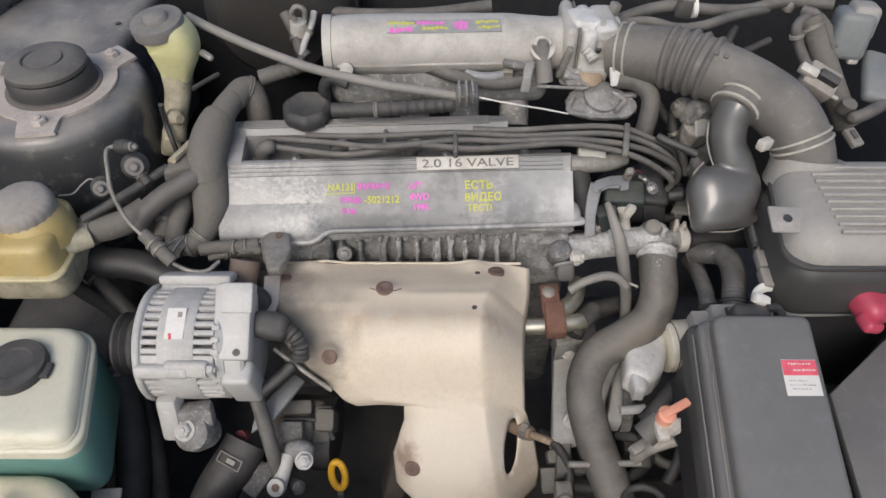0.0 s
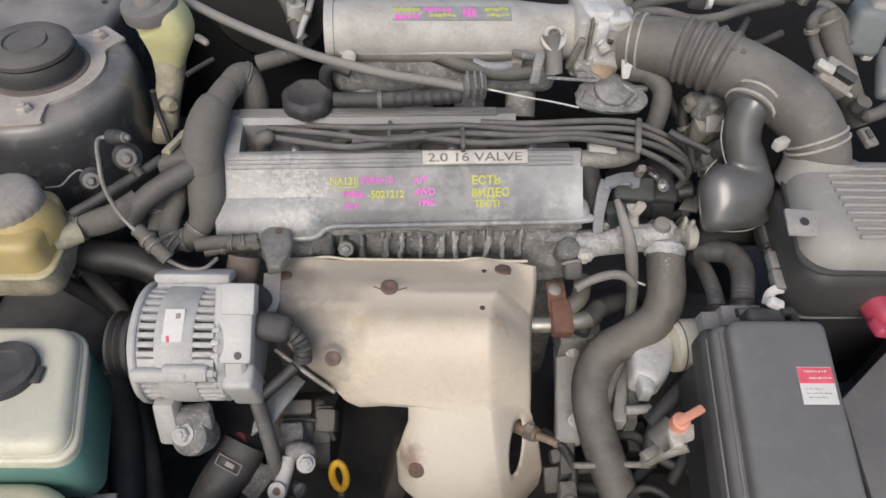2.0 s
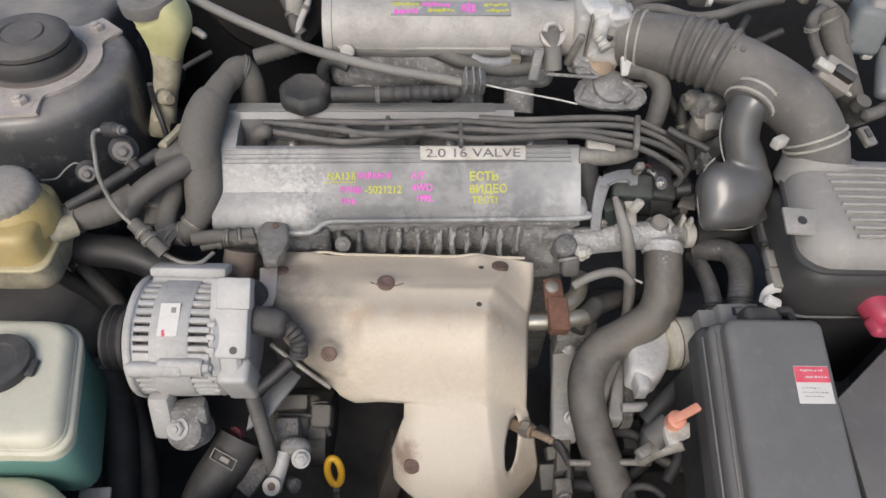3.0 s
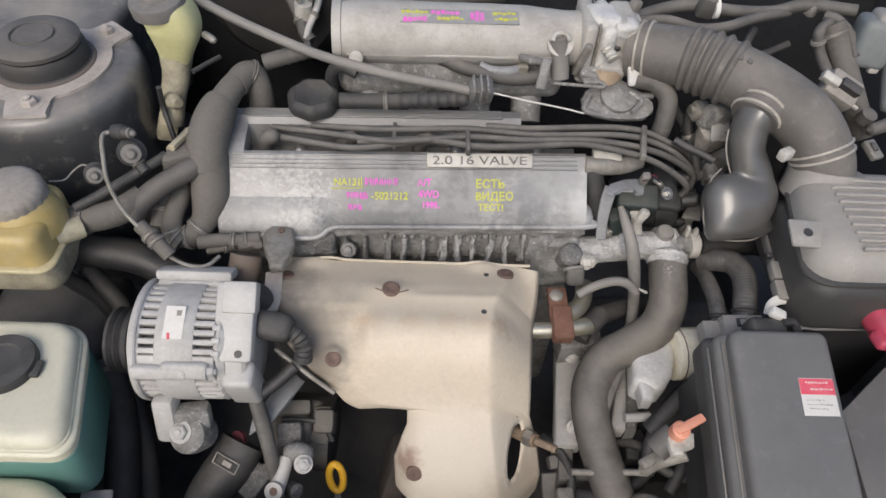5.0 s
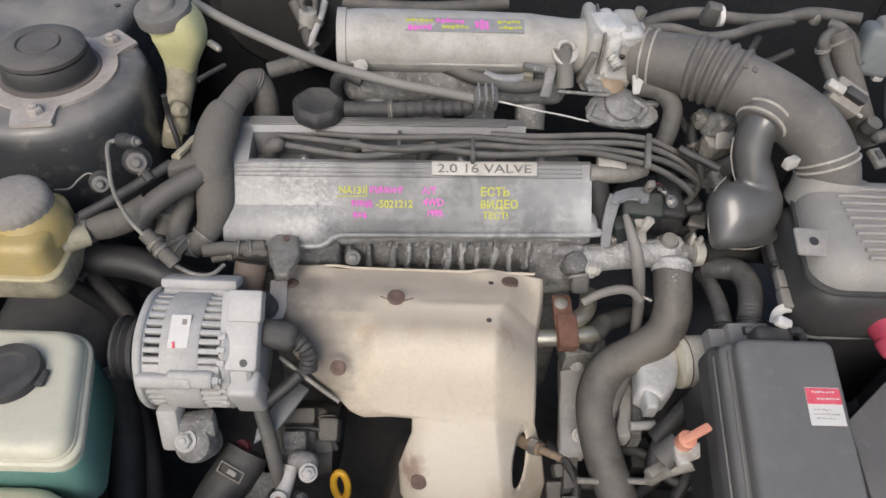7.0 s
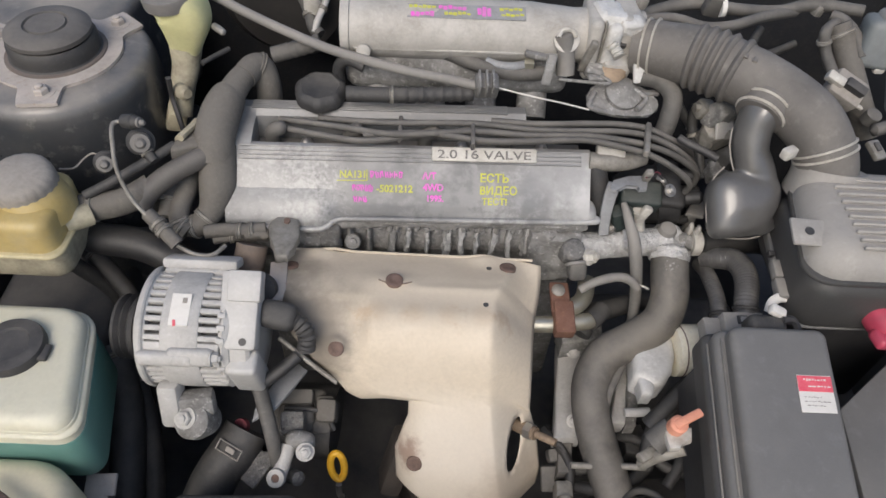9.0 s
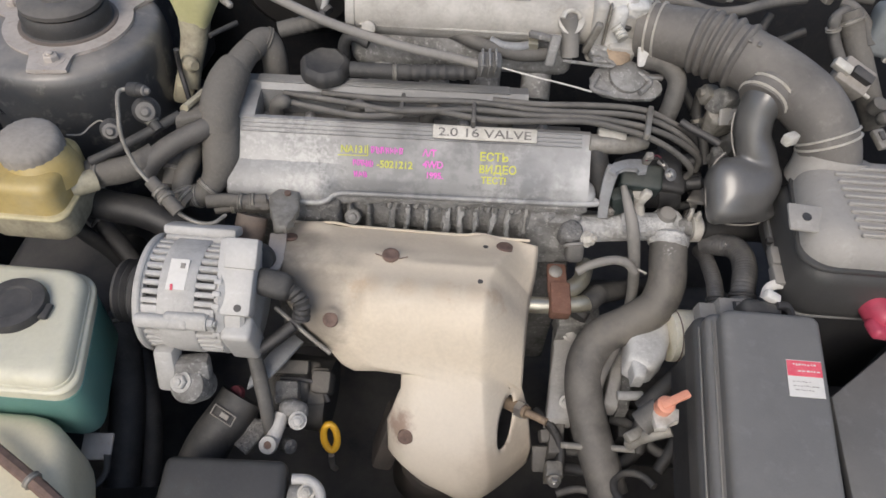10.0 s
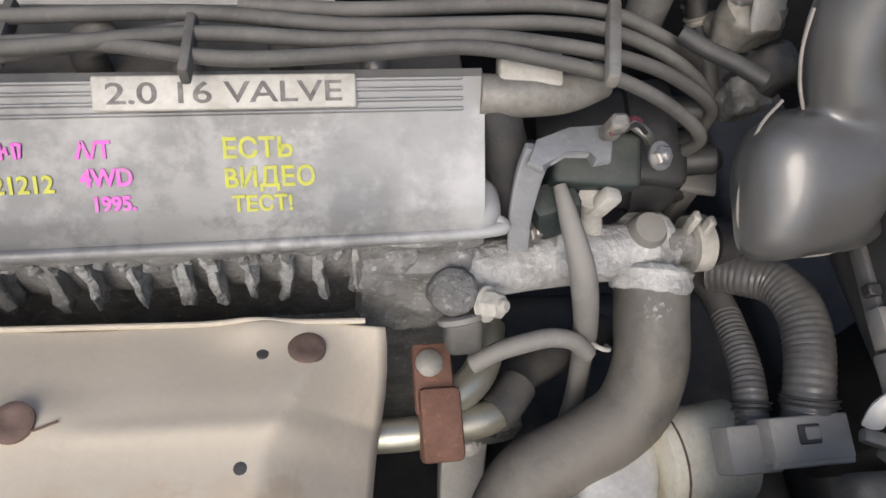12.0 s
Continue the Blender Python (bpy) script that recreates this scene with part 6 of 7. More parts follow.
def egr_pipes():
    e = thing("exhaust_gas_pipes", "plated metal pipes held by a rusty brown bracket", "pipe", (0.15, 0.58, 0.70))
    part("lower_pipe", tube([(0.117, 0.561, 0.715), (0.154, 0.563, 0.715), (0.192, 0.569, 0.715), (0.205, 0.575, 0.712)], 0.0112, 18, 5), M_PIPE, e)
    part("pipe_seal", tube([(0.202, 0.573, 0.712), (0.211, 0.581, 0.711), (0.222, 0.595, 0.708)], 0.0135, 16, 4), M_RUBBER_DARK, e, "dark rubber end of the pipe")
    part("upper_pipe", tube([(0.154, 0.577, 0.725), (0.179, 0.585, 0.725), (0.196, 0.604, 0.723), (0.204, 0.635, 0.720)], 0.0118, 18, 6), M_PIPE, e)
    clip = part("bracket", box((0.164, 0.564, 0.726), (0.027, 0.046, 0.024), 0.004, 2, (14, 0, 2)), M_RUST, e, "rusty brown bracket")
    part("bracket_tab", box((0.1605, 0.592, 0.734), (0.026, 0.046, 0.009), 0.003, 2, (8, 0, 2)), M_RUST, clip)
    part("bracket_bolt", lathe([(0.009, 0), (0.009, 0.005), (0.006, 0.007)], (0.158, 0.601, 0.737), (0, -0.2, 1), 14), M_CLAMP, clip)


def oxygen_sensor():
    o = thing("oxygen_sensor", "brown stained oxygen sensor sticking out of the heat shield", "sensor", (0.108, 0.443, 0.660))
    a, b, c = Vector((0.101, 0.455, 0.645)), Vector((0.129, 0.433, 0.660)), Vector((0.152, 0.418, 0.668))
    part("sensor_body", tube([a, a.lerp(b, 0.5), b], 0.0085, 14, 4), M_COPPER, o)
    part("sensor_nut", lathe([(0.011, -0.005), (0.011, 0.005)], a.lerp(b, 0.75), b - a, 6), M_STEEL, o)
    part("sensor_tail", tube([b, b.lerp(c, 0.6), c], 0.0050, 12, 4), M_COPPER, o)
    part("wire_tip", tube([c, c + Vector((0.006, -0.001, -0.004)), c + Vector((0.012, -0.006, -0.012))], 0.0028, 8, 3), M_BLACK, o)


def ignition_wires():
    rows = (
        [(0.054, 0.729, 0.914), (0.111, 0.725, 0.916), (0.173, 0.731, 0.916), (0.220, 0.736, 0.914), (0.256, 0.734, 0.911), (0.288, 0.729, 0.900), (0.321, 0.739, 0.875), (0.336, 0.750, 0.850)],
        [(-0.166, 0.737, 0.897), (-0.079, 0.722, 0.907), (0.029, 0.724, 0.912), (0.105, 0.718, 0.912), (0.172, 0.720, 0.913), (0.219, 0.725, 0.911), (0.254, 0.722, 0.909), (0.292, 0.716, 0.896), (0.324, 0.716, 0.870), (0.335, 0.722, 0.845)],
        [(-0.216, 0.736, 0.893), (-0.134, 0.713, 0.904), (-0.063, 0.697, 0.910), (0.030, 0.711, 0.910), (0.105, 0.708, 0.911), (0.172, 0.712, 0.912), (0.217, 0.710, 0.910), (0.251, 0.706, 0.907), (0.287, 0.705, 0.895), (0.327, 0.709, 0.865), (0.332, 0.710, 0.840)],
        [(-0.105, 0.699, 0.905), (-0.025, 0.705, 0.908), (0.050, 0.695, 0.909), (0.119, 0.700, 0.910), (0.171, 0.706, 0.910), (0.210, 0.701, 0.908), (0.249, 0.693, 0.904), (0.285, 0.686, 0.890), (0.314, 0.685, 0.865), (0.313, 0.691, 0.840)],
        [(-0.221, 0.725, 0.890), (-0.161, 0.703, 0.898), (-0.104, 0.690, 0.903), (-0.041, 0.704, 0.904), (0.010, 0.714, 0.906), (0.028, 0.719, 0.906)],
    )
    for row in rows:
        pts = [(x, y + 0.004, z - 0.0035) for x, y, z in row]
        wire("ignition_wire", "dusty dark grey rubber ignition wire over the valve cover", pts, 0.0041, M_RUBBER, "ignition wire")["group"] = "ignition wires"
    for x, y, z in ((-0.060, 0.720, 0.900), (0.031, 0.706, 0.906)):
        k = thing("wire_clip", "black plastic wire comb on the valve cover", "clip", (x, y, z), "wire clips")
        part("clip_bar", box((x, y, z), (0.0055, 0.042, 0.011), 0.002, 2), M_RUBBER, k)
    x, y, z = (0.249, 0.711, 0.912)
    k = thing("wire_clip", "pale grey plastic wire comb holding the ignition wires", "clip", (x, y, z), "wire clips")
    part("clip_bar", box((x, y, z), (0.0070, 0.060, 0.010), 0.002, 2, (0, 0, -12)), M_CLAMP, k)


def distributor():
    x, y, z = (0.308, 0.719, 0.815)
    d = thing("distributor", "dark plastic distributor at the end of the head", "distributor", (x, y, z - 0.05))
    part("housing", lathe([(0.028, -0.075), (0.036, -0.06), (0.040, -0.02), (0.044, -0.016)], (x, y, z), (1, -0.1, 0.25), 28), M_OILY, d)
    part("cap", lathe([(0.044, -0.018), (0.044, 0.004), (0.040, 0.010), (0.012, 0.013)], (x, y, z), (1, -0.1, 0.25), 32), M_OILY, d)
    tilt = Vector((0, 0, 1)).rotation_difference(Vector((1, -0.1, 0.25)).normalized()).to_matrix()
    for k in range(5):
        a = radians(72 * k + 20)
        r = 0.0 if k == 4 else 0.027
        c = Vector((x, y, z)) + tilt @ Vector((r * math.cos(a), r * math.sin(a), 0.008))
        part("tower", lathe([(0.010, 0), (0.009, 0.020), (0.0095, 0.021), (0.0095, 0.026), (0.006, 0.030)], c, (1, -0.1, 0.25), 14), M_OILY, d)
    part("igniter_box", box((0.255, 0.689, 0.835), (0.054, 0.034, 0.034), 0.005, 3, (25, 0, -4)), M_TEAL, d, "dark teal plastic ignition housing")
    part("igniter_lid", box((0.296, 0.692, 0.830), (0.040, 0.028, 0.026), 0.006, 3, (25, 5, -4)), M_OILY, d)
    part("housing_stem", tube([(0.190, 0.704, 0.875), (0.197, 0.694, 0.852), (0.206, 0.684, 0.828), (0.214, 0.676, 0.800)], 0.0145, 16, 5), M_RUBBER_DARK, d, "dark round stem beside the bracket")
    part("cap_clip", tube([(0.274, 0.698, 0.862), (0.280, 0.692, 0.862), (0.286, 0.691, 0.855)], 0.0035, 8, 4), M_STEEL, d)
    part("cap_screw", hexbolt((0.285, 0.674, 0.862), (0.3, -0.5, 0.8), 0.006, 0.006, 1.4), M_STEEL, d)
    part("connector", box((0.209, 0.713, 0.886), (0.036, 0.024, 0.016), 0.003, 2, (10, 0, -6)), M_PALE, d, "dirty white connector block")
    part("vent_pipe", tube([(0.181, 0.702, 0.880), (0.203, 0.701, 0.880), (0.230, 0.704, 0.880), (0.252, 0.715, 0.880)], 0.0115, 16, 5), M_CLAMP, d, "pale grey vent pipe")


def lifting_bracket():
    b = thing("lifting_bracket", "bent grey aluminium bracket beside the head", "bracket", (0.210, 0.660, 0.790))
    part("leg", loft([(*(0.211, 0.650, 0.800), 0.0065, 0.0028), (*(0.209, 0.659, 0.825), 0.0070, 0.0028), (*(0.210, 0.668, 0.852), 0.0080, 0.0028), (*(0.213, 0.673, 0.870), 0.0085, 0.0028)], 20, 6), M_STRAP, b)
    part("bent_arm", flat_casting([(0.204, 0.661, 0.873), (0.211, 0.677, 0.873), (0.231, 0.686, 0.873), (0.251, 0.688, 0.873), (0.256, 0.681, 0.873), (0.251, 0.663, 0.873), (0.241, 0.661, 0.873), (0.241, 0.670, 0.873), (0.226, 0.670, 0.873), (0.217, 0.664, 0.873), (0.212, 0.656, 0.873)], 0.006, 0.0018), M_STRAP, b)
    part("bolt", hexbolt((0.220, 0.662, 0.800), (0.5, -0.4, 0.7), 0.0065, 0.008, 1.5), M_STEEL, b)
    part("wire_plug", box((0.251, 0.675, 0.885), (0.010, 0.009, 0.022), 0.002, 1, (20, 0, 0)), M_CLAMP, b)


def coolant_sensor():
    s = thing("temperature_sensor", "grey plastic temperature sensor screwed into the head", "sensor", (0.178, 0.605, 0.750))
    part("sensor_body", lathe([(0.0145, -0.030), (0.0150, 0.002), (0.0142, 0.005), (0.0115, 0.0075), (0.006, 0.0088), (0.001, 0.0092)], (0.1695, 0.623, 0.797), (0, -0.5, 0.85), 44, teeth=22, tooth=0.0004), M_SOOT, s)
    part("sensor_collar", box((0.1755, 0.606, 0.778), (0.023, 0.022, 0.026), 0.006, 3, (-30, 0, 4)), M_RUBBER, s, "dark grey plug on the sensor")
    part("collar_rim", lathe([(0.012, -0.002), (0.0138, -0.001), (0.0138, 0.002), (0.012, 0.003)], (0.1735, 0.611, 0.785), (0.15, -0.75, -0.5), 24), M_AIRBOX, s)
    part("side_bolt", hexbolt((0.189, 0.617, 0.791), (0.6, -0.4, 0.6), 0.0085, 0.012, 1.3), M_PALE, s)


egr_pipes()
oxygen_sensor()
ignition_wires()
distributor()
lifting_bracket()
coolant_sensor()


# ---- low things: gearbox side, pump side ----
def gearbox():
    g = thing("gearbox", "pale cast aluminium gearbox casing deep beside the engine", "gearbox", (0.25, 0.52, 0.35))
    part("casing", box((0.36, 0.62, 0.47), (0.26, 0.24, 0.22), 0.03, 3), M_BLACK, g)
    part("edge_plate", crust(flat_casting([(0.161, 0.448, 0.620), (0.180, 0.607, 0.620), (0.218, 0.607, 0.620), (0.203, 0.523, 0.620), (0.196, 0.451, 0.620)], 0.03, 0.003), 0.002, 70, 4), M_ALU, g, "pale casing edge")
    for corners, z_thick, mat in (
        (((0.233, 0.464, 0.640), (0.251, 0.530, 0.640), (0.264, 0.566, 0.640), (0.274, 0.566, 0.640), (0.252, 0.464, 0.640)), 0.03, M_ALU),
        (((0.254, 0.464, 0.635), (0.276, 0.570, 0.635), (0.292, 0.577, 0.635), (0.268, 0.464, 0.635)), 0.03, M_CAST),
        (((0.176, 0.571, 0.660), (0.173, 0.599, 0.660), (0.235, 0.610, 0.660), (0.234, 0.581, 0.660)), 0.04, M_CAST),
        (((0.260, 0.442, 0.600), (0.260, 0.475, 0.600), (0.287, 0.485, 0.600), (0.295, 0.459, 0.600), (0.281, 0.438, 0.600)), 0.03, M_RUBBER_DARK),
    ):
        part("casing_lump", crust(flat_casting(corners, z_thick, 0.003), 0.0015, 80, 3), mat, g, angle=60)
    part("lower_lug", crust(flat_casting([(0.161, 0.378, 0.600), (0.163, 0.400, 0.600), (0.184, 0.401, 0.600), (0.183, 0.380, 0.600)], 0.03, 0.003), 0.001, 80, 3), M_CLAMP, g)
    part("lower_rib", crust(flat_casting([(0.164, 0.407, 0.605), (0.169, 0.455, 0.605), (0.190, 0.457, 0.605), (0.182, 0.409, 0.605)], 0.03, 0.003), 0.001, 80, 3), M_RUBBER, g)
    part("lug_bolt", hexbolt((0.171, 0.373, 0.600), (0, -0.8, 0.5), 0.007, 0.008, 1.3), M_STEEL, g)
    part("breather_pipe", tube([(0.174, 0.403, 0.640), (0.202, 0.403, 0.640), (0.236, 0.402, 0.645), (0.262, 0.395, 0.660)], 0.0042, 10, 5), M_CLAMP, g)
    part("casing_stud", tube([(0.248, 0.471, 0.655), (0.264, 0.472, 0.655), (0.281, 0.474, 0.655)], 0.0062, 12, 3), M_ALU, g)
    for at_bolt in ((0.232, 0.531, 0.660), (0.196, 0.576, 0.632), (0.186, 0.468, 0.632)):
        part("casing_bolt", hexbolt(at_bolt, (0, -0.6, 0.8), 0.007, 0.007, 1.4), M_ALU, g)
    st = thing("starter_motor", "pale metal starter motor under the radiator hose", "starter motor", (0.323, 0.579, 0.620))
    part("nose_casting", crust(flat_casting([(0.251, 0.493, 0.715), (0.256, 0.535, 0.715), (0.283, 0.558, 0.715), (0.314, 0.563, 0.715), (0.310, 0.527, 0.715), (0.301, 0.502, 0.715), (0.286, 0.484, 0.715), (0.273, 0.479, 0.715)], 0.05, 0.010), 0.0007, 60, 4), M_NOSE, st, "white cast nose", angle=75)
    part("nose_foot", crust(flat_casting([(0.256, 0.504, 0.712), (0.272, 0.504, 0.712), (0.275, 0.478, 0.712), (0.270, 0.468, 0.712), (0.256, 0.467, 0.712)], 0.03, 0.005), 0.001, 80, 3), M_NOSE, st, angle=75)
    a, b = Vector((0.309, 0.539, 0.702)), Vector((0.368, 0.545, 0.702))
    part("motor_drum", tube([a, a.lerp(b, 0.5), b], 0.034, 32, 4), M_DRUM, st, "yellowed motor drum")
    part("brown_seal", lathe([(0.033, -0.0007), (0.0348, -0.0007), (0.0348, 0.0007), (0.033, 0.0007)], a.lerp(b, 0.14), b - a, 32), M_BOLT, st)
    hose("starter_cable", "thick dark cable from the starter to the gearbox", [(0.340, 0.509, 0.690), (0.316, 0.487, 0.685), (0.295, 0.468, 0.675), (0.277, 0.455, 0.655)], 0.0105, M_RUBBER_DARK, category="cable", part_name="cable_sheath", seg=14)
    hose("breather_tube", "thin dark tube behind the radiator hose", [(0.249, 0.533, 0.685), (0.237, 0.510, 0.680), (0.225, 0.486, 0.675), (0.218, 0.465, 0.665)], 0.0062, M_RUBBER, seg=12)


def gearbox_loom():
    w = thing("loom_bracket", "grey steel bracket holding cables below the sensor", "bracket", (0.165, 0.40, 0.56))
    part("bracket_plate", box((0.160, 0.412, 0.575), (0.026, 0.034, 0.008), 0.003, 2, (35, 0, 4)), M_RUBBER, w)
    part("bracket_clip", box((0.165, 0.438, 0.590), (0.020, 0.018, 0.020), 0.004, 2, (20, 0, 10)), M_RUBBER, w)
    ring = [(0.262 + 0.026 * math.cos(a), 0.352 + 0.026 * math.sin(a), 0.640 - 0.010 * math.sin(a)) for a in [math.pi * (0.1 + 1.7 * k / 9) for k in range(10)]]
    hose("looped_hose", "thin grey rubber hose looped beside the fuse box", ring, 0.0048, M_RUBBER_DARK, seg=12)
    hose("gear_cable", "dark cable along the gearbox edge", [(0.150, 0.470, 0.600), (0.172, 0.440, 0.605), (0.182, 0.415, 0.600), (0.178, 0.380, 0.585)], 0.0065, M_OILY, category="cable", part_name="cable_sheath", seg=12)
    hose("gear_cable", "dark cable curving under the radiator hose", [(0.190, 0.400, 0.580), (0.225, 0.390, 0.600), (0.262, 0.402, 0.610), (0.290, 0.430, 0.610)], 0.0085, M_OILY, category="cable", part_name="cable_sheath", seg=12)
    hose("vent_tube", "grey tube across the gearbox edge", [(0.176, 0.362, 0.585), (0.200, 0.368, 0.590), (0.222, 0.366, 0.590)], 0.005, M_RUBBER, seg=10)


def clutch_cable_end():
    c = thing("cable_plug", "grey plug with a white clip and a faded orange locking tab", "connector", (0.259, 0.388, 0.760))
    part("plug_barrel", tube([(0.234, 0.370, 0.775), (0.242, 0.375, 0.782), (0.253, 0.381, 0.790)], 0.0140, 18, 5), M_RUBBER, c, "dark grey plug barrel")
    part("white_clip", flat_casting([(0.240, 0.370, 0.800), (0.244, 0.382, 0.800), (0.253, 0.379, 0.800), (0.270, 0.379, 0.800), (0.267, 0.364, 0.800), (0.257, 0.363, 0.800), (0.254, 0.355, 0.800), (0.242, 0.354, 0.800)], 0.010, 0.002), M_PALE, c, "dirty white plastic clip")
    tab = part("locking_tab", box((0.260, 0.379, 0.818), (0.034, 0.0095, 0.006), 0.0025, 2, (0, -10, 26)), M_ORANGE, c, "faded orange locking tab")
    part("tab_root", lathe([(0.0095, -0.010), (0.0095, 0.004), (0.007, 0.006)], (0.251, 0.375, 0.811), (0, -0.2, 1), 18), M_ORANGE, tab)
    part("plug_tail", tube([(0.267, 0.366, 0.775), (0.251, 0.365, 0.765), (0.240, 0.366, 0.750), (0.233, 0.367, 0.730)], 0.007, 12, 5), M_CLAMP, c)
    part("tail_clip", box((0.232, 0.367, 0.755), (0.022, 0.012, 0.012), 0.003, 2, (10, 0, 30)), M_CLAMP, c)


def pump_corner():
    p = thing("power_steering_pump", "grimy dark pump casting low beside the alternator", "pump", (-0.171, 0.453, 0.600))
    part("pump_body", tube([(-0.218, 0.468, 0.600), (-0.173, 0.469, 0.600), (-0.128, 0.466, 0.600)], 0.050, 24, 4), M_RUBBER_DARK, p)
    part("pump_cover", crust(box((-0.172, 0.474, 0.622), (0.066, 0.05, 0.05), 0.010, 3, (25, 0, 0)), 0.0015, 60, 4), M_DUSTY, p)
    part("pump_flange", box((-0.136, 0.462, 0.640), (0.026, 0.03, 0.05), 0.006, 2, (25, 0, 0)), M_DUSTY, p)
    part("casting_lump", box((-0.173, 0.449, 0.640), (0.045, 0.03, 0.04), 0.010, 3, (-20, 0, 10)), M_DUSTY, p)
    w = thing("water_inlet", "bright metal water inlet fitting with bolts", "pipe fitting", (-0.187, 0.387, 0.620))
    part("stem", tube([(-0.181, 0.367, 0.655), (-0.177, 0.383, 0.660), (-0.173, 0.401, 0.668)], 0.0092, 14, 5), M_ALU, w)
    part("flange", tube([(-0.178, 0.403, 0.668), (-0.162, 0.407, 0.670), (-0.142, 0.401, 0.668)], 0.0118, 14, 5, round_end=True), M_CAST, w)
    part("end_ring", lathe([(0.0045, 0.002), (0.0105, 0), (0.0115, 0.005), (0.0105, 0.010), (0.005, 0.010), (0.0045, 0.006)], (-0.182, 0.366, 0.655), (-0.1, -0.55, 0.8), 24), M_ALU, w)
    part("ring_bore", lathe([(0.0055, 0), (0.0055, 0.0085), (0.002, 0.0085)], (-0.182, 0.366, 0.655), (-0.1, -0.55, 0.8), 16), M_BOLT, w)
    part("nut", hexbolt((-0.151, 0.389, 0.676), (0.2, -0.6, 1), 0.0085, 0.008, 1.3), M_ALU, w)
    part("neck_block", box((-0.174, 0.434, 0.660), (0.030, 0.030, 0.03), 0.005, 2, (30, 0, 5)), M_SOOT, w)
    part("side_boss", lathe([(0.009, 0), (0.009, 0.018), (0.006, 0.020)], (-0.172, 0.379, 0.630), (0.6, -0.4, 0.5), 14), M_SOOT, w)
    part("red_seal", lathe([(0.010, -0.003), (0.010, 0.003)], (-0.233, 0.420, 0.672), (-0.4, -0.5, 0.7), 18), M_SEAL, w, "dark red seal")
    part("grey_web", box((-0.211, 0.400, 0.630), (0.03, 0.012, 0.05), 0.005, 2, (25, 0, 20)), M_SOOT, w)
    for at_bit, size in (((-0.139, 0.472, 0.640), (0.024, 0.02, 0.04)), ((-0.142, 0.448, 0.625), (0.024, 0.02, 0.04)), ((-0.179, 0.477, 0.645), (0.05, 0.02, 0.045))):
        part("pump_ear", box(at_bit, size, 0.005, 2, (25, 0, 3)), M_DUSTY, p)
    part("pump_wire", tube([(-0.188, 0.453, 0.660), (-0.157, 0.453, 0.660), (-0.136, 0.450, 0.655), (-0.125, 0.436, 0.640)], 0.0035, 8, 5), M_BLACK, p)
    d = thing("dipstick", "orange-yellow plastic dipstick loop handle", "dipstick", (-0.123, 0.409, 0.580))
    c = Vector((-0.119, 0.404, 0.605))
    loop = [c + Vector((0.0088 * math.cos(t) - 0.002 * math.sin(t), 0.0150 * math.sin(t) * 0.7, 0.0150 * math.sin(t))) for t in [2 * math.pi * k / 12 for k in range(13)]]
    part("loop_handle", tube(loop, 0.0048, 10, 3), M_YELLOW, d)
    part("stem", tube([c + Vector((0.002, -0.014, -0.022)), c + Vector((0.0, -0.012, -0.06)), c + Vector((0, 0, -0.10))], 0.004, 8, 3), M_STEEL, d)
    s = thing("support_strap", "grey steel alternator support strap", "bracket", (-0.204, 0.451, 0.680))
    part("strap_plate", flat_casting([(-0.174, 0.494, 0.703), (-0.160, 0.484, 0.703), (-0.174, 0.458, 0.703), (-0.190, 0.430, 0.703), (-0.214, 0.412, 0.703), (-0.214, 0.430, 0.703), (-0.198, 0.464, 0.703)], 0.005, 0.0015), M_STRAP, s)
    part("strap_foot", box((-0.212, 0.380, 0.645), (0.030, 0.04, 0.006), 0.002, 2, (15, 0, -35)), M_SOOT, s)
    k = thing("drive_belt", "dusty black rubber belt below the alternator", "belt", (-0.209, 0.423, 0.660))
    bm = tube([(*(-0.208, 0.443, 0.735), 1.0), (*(-0.199, 0.422, 0.710), 1.0), (*(-0.189, 0.396, 0.685), 0.95), (*(-0.186, 0.381, 0.655), 0.8)], 0.0092, 14, 5, squash=0.8)
    part("belt_run", bm, M_RUBBER, k)
    f = thing("radiator_overflow_box", "black rounded plastic cover at the radiator", "cover", (-0.21, 0.30, 0.62))
    part("cover_body", box((-0.213, 0.296, 0.645), (0.128, 0.060, 0.08), 0.012, 3, (0, 0, 2)), M_BLACK, f)
    part("cover_lid", box((-0.213, 0.292, 0.689), (0.136, 0.070, 0.026), 0.010, 4, (4, 0, 2)), M_CASE, f)
    part("hinge_pipe", tube([(-0.140, 0.312, 0.69), (-0.122, 0.312, 0.69), (-0.108, 0.302, 0.688), (-0.104, 0.285, 0.68)], 0.006, 10, 5), M_ALU, f)
    part("hinge_bolt", hexbolt((-0.122, 0.298, 0.688), (0, -0.3, 1), 0.007, 0.007, 1.4), M_PALE, f)
    part("red_stop", lathe([(0.006, 0), (0.006, 0.006), (0.003, 0.008)], (-0.118, 0.280, 0.684), (0, -0.2, 1), 14), M_RED, f, "small red rubber stop")
    part("side_fitting", tube([(-0.142, 0.300, 0.675), (-0.125, 0.298, 0.675), (-0.108, 0.292, 0.668)], 0.013, 14, 4), M_CAST, f)


gearbox()
gearbox_loom()
clutch_cable_end()
pump_corner()


